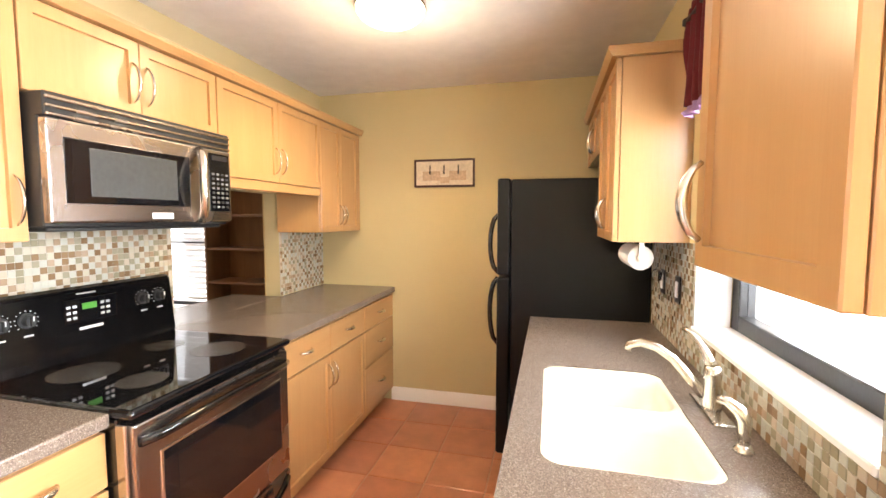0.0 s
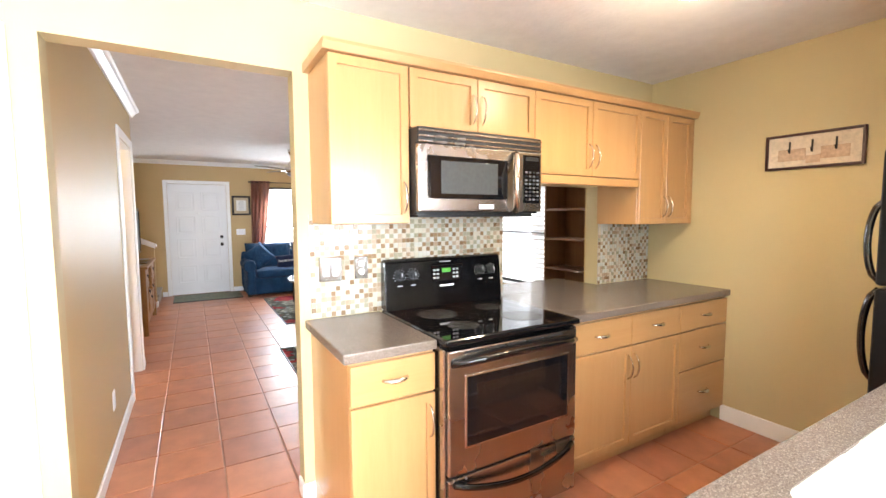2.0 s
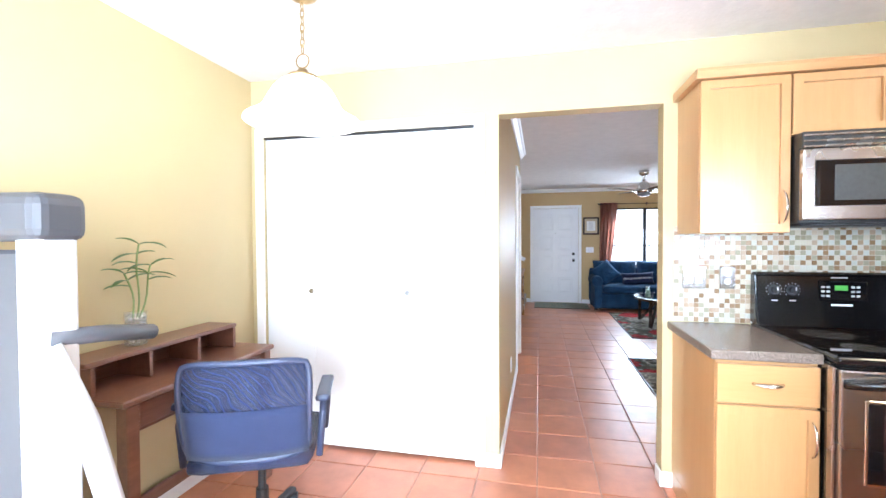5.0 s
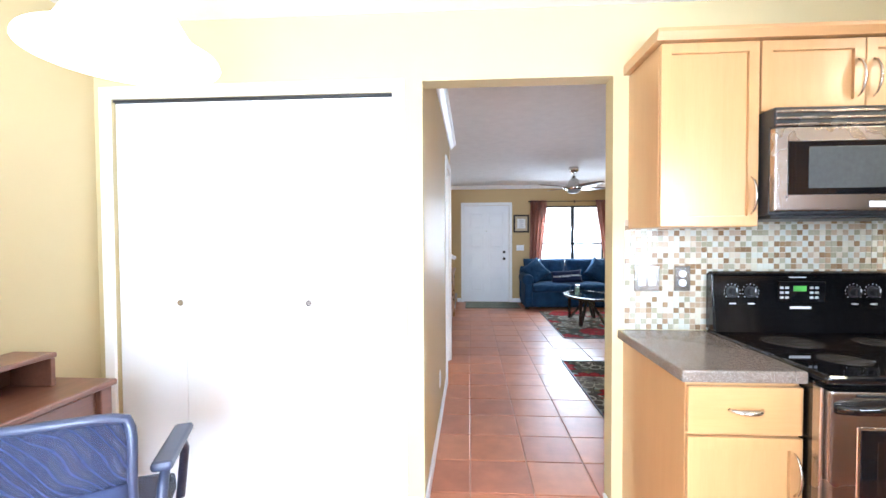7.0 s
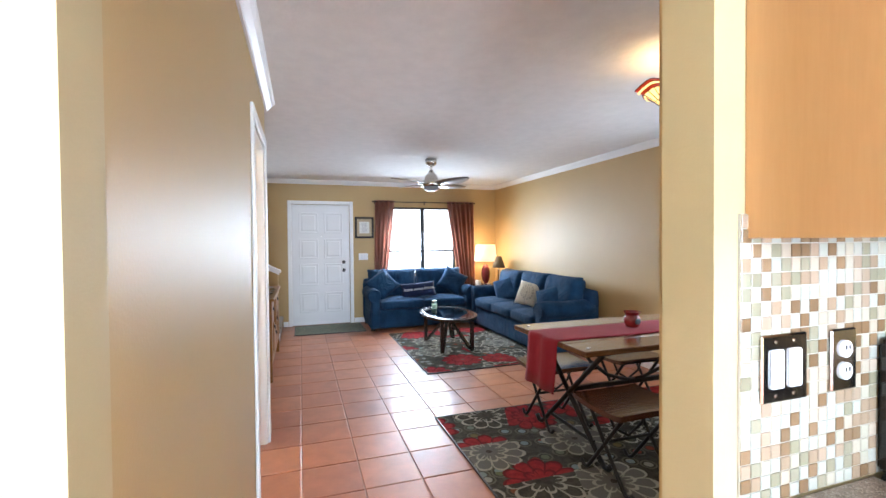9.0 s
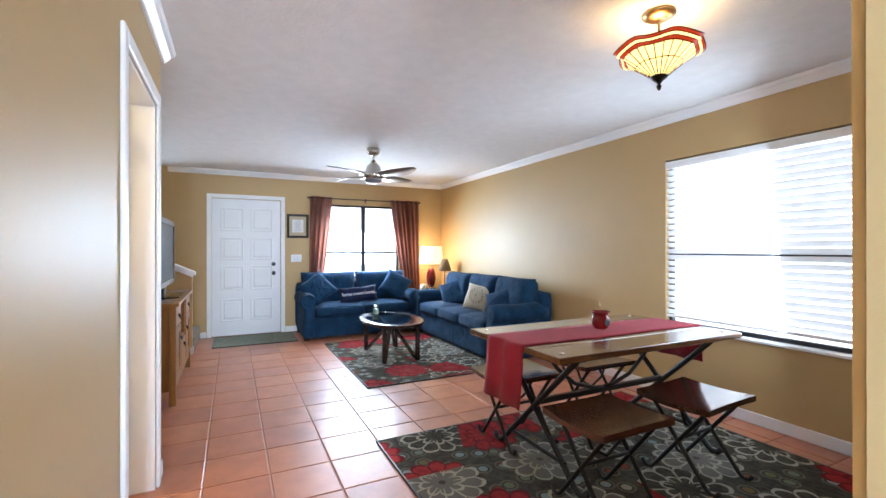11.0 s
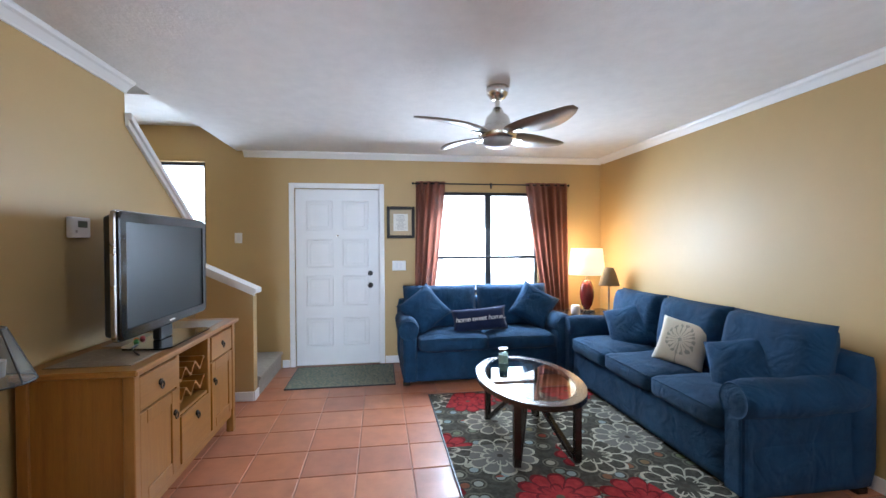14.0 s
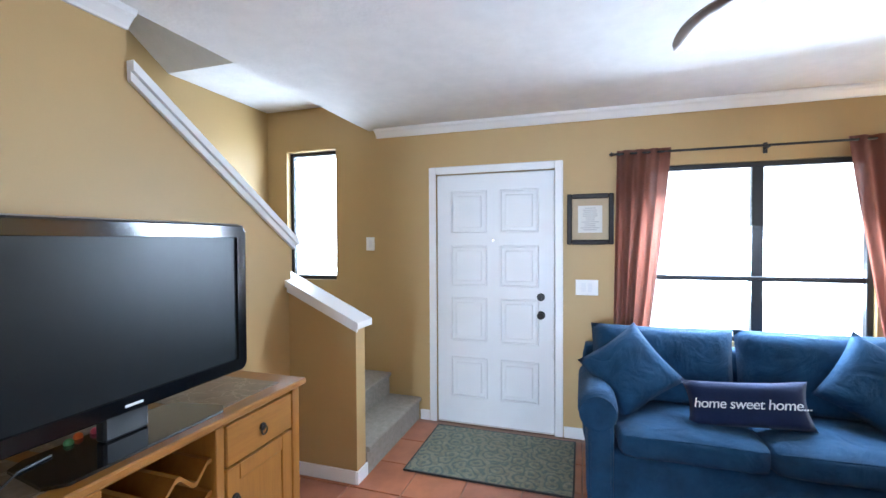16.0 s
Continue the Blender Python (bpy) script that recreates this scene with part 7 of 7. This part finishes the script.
for k, (x, c) in enumerate(((0.0, (0.8, 0.15, 0.02)), (-0.045, (0.7, 0.1, 0.15)), (0.04, (0.1, 0.3, 0.1)))):
    b2 = bmesh.new()
    bmesh.ops.create_icosphere(b2, subdivisions=2, radius=0.014, matrix=pose(x, 0.01 * k, 0.014))
    part("bead", b2, plain("trinket", c, 0.4), bd, smooth=True)

# thermostat, sconce-like wall ornament and candle lamp
ts = thing("thermostat", pose(-6.11, YT + 0.001, 1.50, 0, 0, 180), "white wall thermostat with a small grey display", "thermostat")
part("case", box(-0.075, 0.075, -0.03, 0, -0.055, 0.055, 0.008, 2), WHITE, ts)
part("display", box(-0.03, 0.045, -0.0315, -0.029, 0.0, 0.035, 0.002), plain("lcd", (0.2, 0.23, 0.2), 0.2, bumpy=0), ts)
part("button", box(-0.05, -0.035, -0.033, -0.029, -0.03, -0.015, 0.002), GREYMARK, ts)

fl = thing("floor_lamp", pose(-5.245, -0.30, 0), "slim dark floor lamp with a smoky see-through shade beside the sideboard", "lamp")
part("base", lathe(bmesh.new(), ((0.0, 0), (0.12, 0), (0.12, 0.012), (0.03, 0.03), (0.012, 0.04)), segs=28), BLACKMETAL, fl, smooth=True)
part("pole", rod(bmesh.new(), (0, 0, 0.03), (0, 0, 0.95), 0.009), STEEL, fl)
bm = bmesh.new()
rings = [[bm.verts.new((r * math.cos(radians(15 * k)), r * math.sin(radians(15 * k)), z)) for k in range(24)] for r, z in ((0.128, 0.925), (0.103, 0.985), (0.077, 1.05), (0.05, 1.115))]
for a, b in zip(rings, rings[1:]):
    for k in range(24):
        bm.faces.new((a[k], a[(k + 1) % 24], b[(k + 1) % 24], b[k]))
sh = part("shade", bm, see_through(plain("smoky_mesh", (0.1, 0.1, 0.085), 0.6, vary=0.3), 0.45), fl, "smoky see-through shade", True)
for r, z in ((0.128, 0.925), (0.05, 1.115)):
    part("hoop", tube(bmesh.new(), [(r * math.cos(radians(15 * k)), r * math.sin(radians(15 * k)), z) for k in range(24)], 0.003, 6, closed=True), BLACKMETAL, sh)
for k in range(6):
    c, q = math.cos(radians(60 * k + 20)), math.sin(radians(60 * k + 20))
    part("rib", rod(bmesh.new(), (0.128 * c, 0.128 * q, 0.925), (0.05 * c, 0.05 * q, 1.115), 0.0025, segs=6), BLACKMETAL, sh)
part("candle_cup", lathe(bmesh.new(), ((0, 0.945), (0.045, 0.945), (0.048, 1.0), (0, 1.0)), segs=20), plain("frosted_cup", (0.55, 0.55, 0.52), 0.4), fl)

wa = thing("metal_wall_ornament", pose(-5.14, YT, 0), "dark bronze metal ornament of wires and leaves on the wall", "wall ornament")
BRONZE = plain("dark_bronze", (0.05, 0.03, 0.022), 0.4, 0.6, vary=0.35, scale=14)


def metal_leaf(base, tip, width, lobes=0.0):
    """A curled sheet-metal leaf in the wall's plane, with a ragged edge."""
    bm = bmesh.new()
    base, tip = Vector(base), Vector(tip)
    d = tip - base
    side = Vector((d.z, 0, -d.x)).normalized()
    rows = []
    for i in range(13):
        u = i / 12
        w = 0.5 * width * math.sin(math.pi * (0.08 + 0.9 * u)) ** 0.7 * (1 + lobes * math.sin(17 * u))
        c = base + d * u + side * 0.12 * width * math.sin(5 * u)
        rows.append([bm.verts.new(c + side * w * v + Vector((0, 0.018 * (1 - v * v) + 0.01 * u, 0))) for v in (-1, -0.4, 0.4, 1)])
    for a, b in zip(rows, rows[1:]):
        for k in range(3):
            bm.faces.new((a[k], a[k + 1], b[k + 1], b[k]))
    return bm


part("upright", rod(bmesh.new(), (0.02, 0.02, 0.75), (0.02, 0.02, 2.08), 0.003, segs=6), BRONZE, wa)
part("stem", tube(bmesh.new(), [(-0.03, 0.035, 0.76), (-0.06, 0.04, 0.98), (-0.03, 0.035, 1.2), (-0.055, 0.04, 1.5), (-0.025, 0.035, 1.8), (-0.05, 0.04, 2.1)], 0.006, 6), BRONZE, wa)
for z in (0.83, 1.06, 1.2, 1.34, 1.5, 1.68, 1.84):
    part("cross_wire", rod(bmesh.new(), (0.02, 0.02, z), (-0.045, 0.036, z + 0.01), 0.0025, segs=6), BRONZE, wa)
random.seed(8)
for k in range(9):
    z, s = 0.84 + 0.135 * k, (1 if k % 2 else -1)
    o = part("small_leaf", metal_leaf((-0.045, 0.04, z), (-0.045 + s * random.uniform(0.02, 0.05), 0.04, z + random.uniform(0.1, 0.17)), random.uniform(0.03, 0.05), 0.2), BRONZE, wa, smooth=True)
    thicken(o, 0.002)
for a, b, w in (((-0.055, 0.04, 1.54), (-0.2, 0.05, 1.905), 0.10), ((-0.03, 0.04, 0.77), (-0.165, 0.05, 1.0), 0.10)):
    thicken(part("large_leaf", metal_leaf(a, b, w, 0.1), BRONZE, wa, smooth=True), 0.003)

# bookcase seen through the pass-through
bc = thing("bookcase", pose(-2.40, YR - 0.016, 0), "tall empty brown wooden bookcase against the long wall", "bookcase")
part("back", box(-0.26, 0.54, -0.012, 0, 0, 1.95), SHELFWOOD, bc)
for x in (-0.26, 0.52):
    part("side", box(x, x + 0.02, -0.29, -0.012, 0, 1.95, 0.002), SHELFWOOD, bc)
for z in (0.05, 0.335, 0.62, 0.905, 1.195, 1.48, 1.77, 1.93):
    part("shelf", box(-0.24, 0.52, -0.285, -0.012, z, z + 0.02, 0.002), SHELFWOOD, bc)

# ---- floor tiles, each a piece of its own ----
floor = bpy.data.objects["floor"]
PITCH, OX, OY = 0.340, -3.150, 0.224


def piece_mesh(name, w, d, h, material, ch=0.004):
    bm = bmesh.new()
    lo = [bm.verts.new((x, y, 0)) for x, y in ((-w, -d), (w, -d), (w, d), (-w, d))]
    mid = [bm.verts.new((x, y, h - ch * 0.6)) for x, y in ((-w, -d), (w, -d), (w, d), (-w, d))]
    top = [bm.verts.new((x, y, h)) for x, y in ((-w + ch, -d + ch), (w - ch, -d + ch), (w - ch, d - ch), (-w + ch, d - ch))]
    for a, b in ((lo, mid), (mid, top)):
        for i in range(4):
            bm.faces.new((a[i], a[(i + 1) % 4], b[(i + 1) % 4], b[i]))
    bm.faces.new(top)
    me = bpy.data.meshes.new(name)
    bm.to_mesh(me)
    bm.free()
    me.materials.append(material)
    return me


tile_me = piece_mesh("floor_tile", PITCH / 2 - 0.0032, PITCH / 2 - 0.0032, 0.0075, TERRA)
random.seed(11)


def inside_floor(x, y):
    if x < XF - 0.1 or y > YR + 0.1:
        return False
    if x < -4.4:
        return y > YT - 0.2
    if x < XL:
        return y > -0.25
    if y < -1.75 or y > 3.7:
        return False
    if x > 0.9:
        return y < 0.8
    return True


for i in range(-18, 20):
    for j in range(-7, 13):
        x, y = OX + (i + 0.5) * PITCH, OY + (j + 0.5) * PITCH
        if not inside_floor(x, y):
            continue
        t = new("floor_tile", tile_me)
        t.parent = floor
        t.matrix_basis = pose(x, y, -0.0075 + random.uniform(-0.0006, 0.0004), random.uniform(-0.15, 0.15), random.uniform(-0.15, 0.15), random.choice((0, 90, 180, 270)))

# ---- glass mosaic behind the worktops ----
MP = 0.0247


def mosaic(name, x, sign, spans, label, near):
    """Tiles on a wall at x that looks along sign * x; spans: (y0, y1, z0, z1). near(y, z) picks the ones that are pieces."""
    bm = bmesh.new()
    for y0, y1, z0, z1 in spans:
        bx(bm, *sorted((x + sign * 0.0005, x + sign * 0.0045)), y0, y1, z0, z1)
    back = setting(name, bm, MOSAIC_GROUT, label)
    kinds = []
    for material in MOSAIC_T:
        me = piece_mesh("mosaic_tile", (MP - 0.0022) / 2, (MP - 0.0022) / 2, 0.004, material, 0.0012)
        me.transform(Matrix.Rotation(radians(90), 4, "X"))
        me.transform(Matrix.Rotation(radians(90 if sign > 0 else -90), 4, "Z"))
        kinds.append(me)
    verts, faces, slots, count = [], [], [], 0
    for y0, y1, z0, z1 in spans:
        ny, nz = int((y1 - y0) / MP), int((z1 - z0) / MP)
        py, pz = (y1 - y0) / ny, (z1 - z0) / nz
        for k in range(nz):
            for i in range(ny):
                deep = int(((i + k) % 2 == 0) != (random.random() < 0.2))
                me = kinds[deep]
                y, z = y0 + (i + 0.5) * py, z0 + (k + 0.5) * pz
                if near(y, z) and count < 300:
                    count += 1
                    t = new("mosaic_tile", me)
                    t.parent = back
                    t.matrix_basis = Matrix.Translation((x + sign * 0.003, y, z)) @ Matrix.Diagonal((1, py / MP, pz / MP, 1))
                else:
                    n = len(verts)
                    for v in me.vertices:
                        verts.append((x + sign * 0.003 + v.co.x, y + v.co.y * py / MP, z + v.co.z * pz / MP))
                    for p in me.polygons:
                        faces.append([n + q for q in p.vertices])
                        slots.append(deep)
    if verts:
        me = bpy.data.meshes.new("mosaic_field")
        me.from_pydata(verts, [], faces)
        for material in MOSAIC_I:
            me.materials.append(material)
        me.polygons.foreach_set("material_index", slots)
        o = new("mosaic_field", me)
        o.parent = back
        o["kind"] = "stuff"
    return back


random.seed(21)
mosaic("backsplash_range", XK, 1, ((0.955, 2.15, 0.928, 1.445), (3.03, 3.617, 0.928, 1.37)), "glass mosaic splashback in cream, tan and brown", lambda y, z: y < 1.35)
mosaic("backsplash_sink", XW, -1, ((0.86, 1.24, 0.914, 1.375), (1.24, 2.21, 0.914, 1.04), (2.21, 2.88, 0.914, 1.375)), "glass mosaic splashback behind the sink", lambda y, z: 1.25 < y < 2.5)
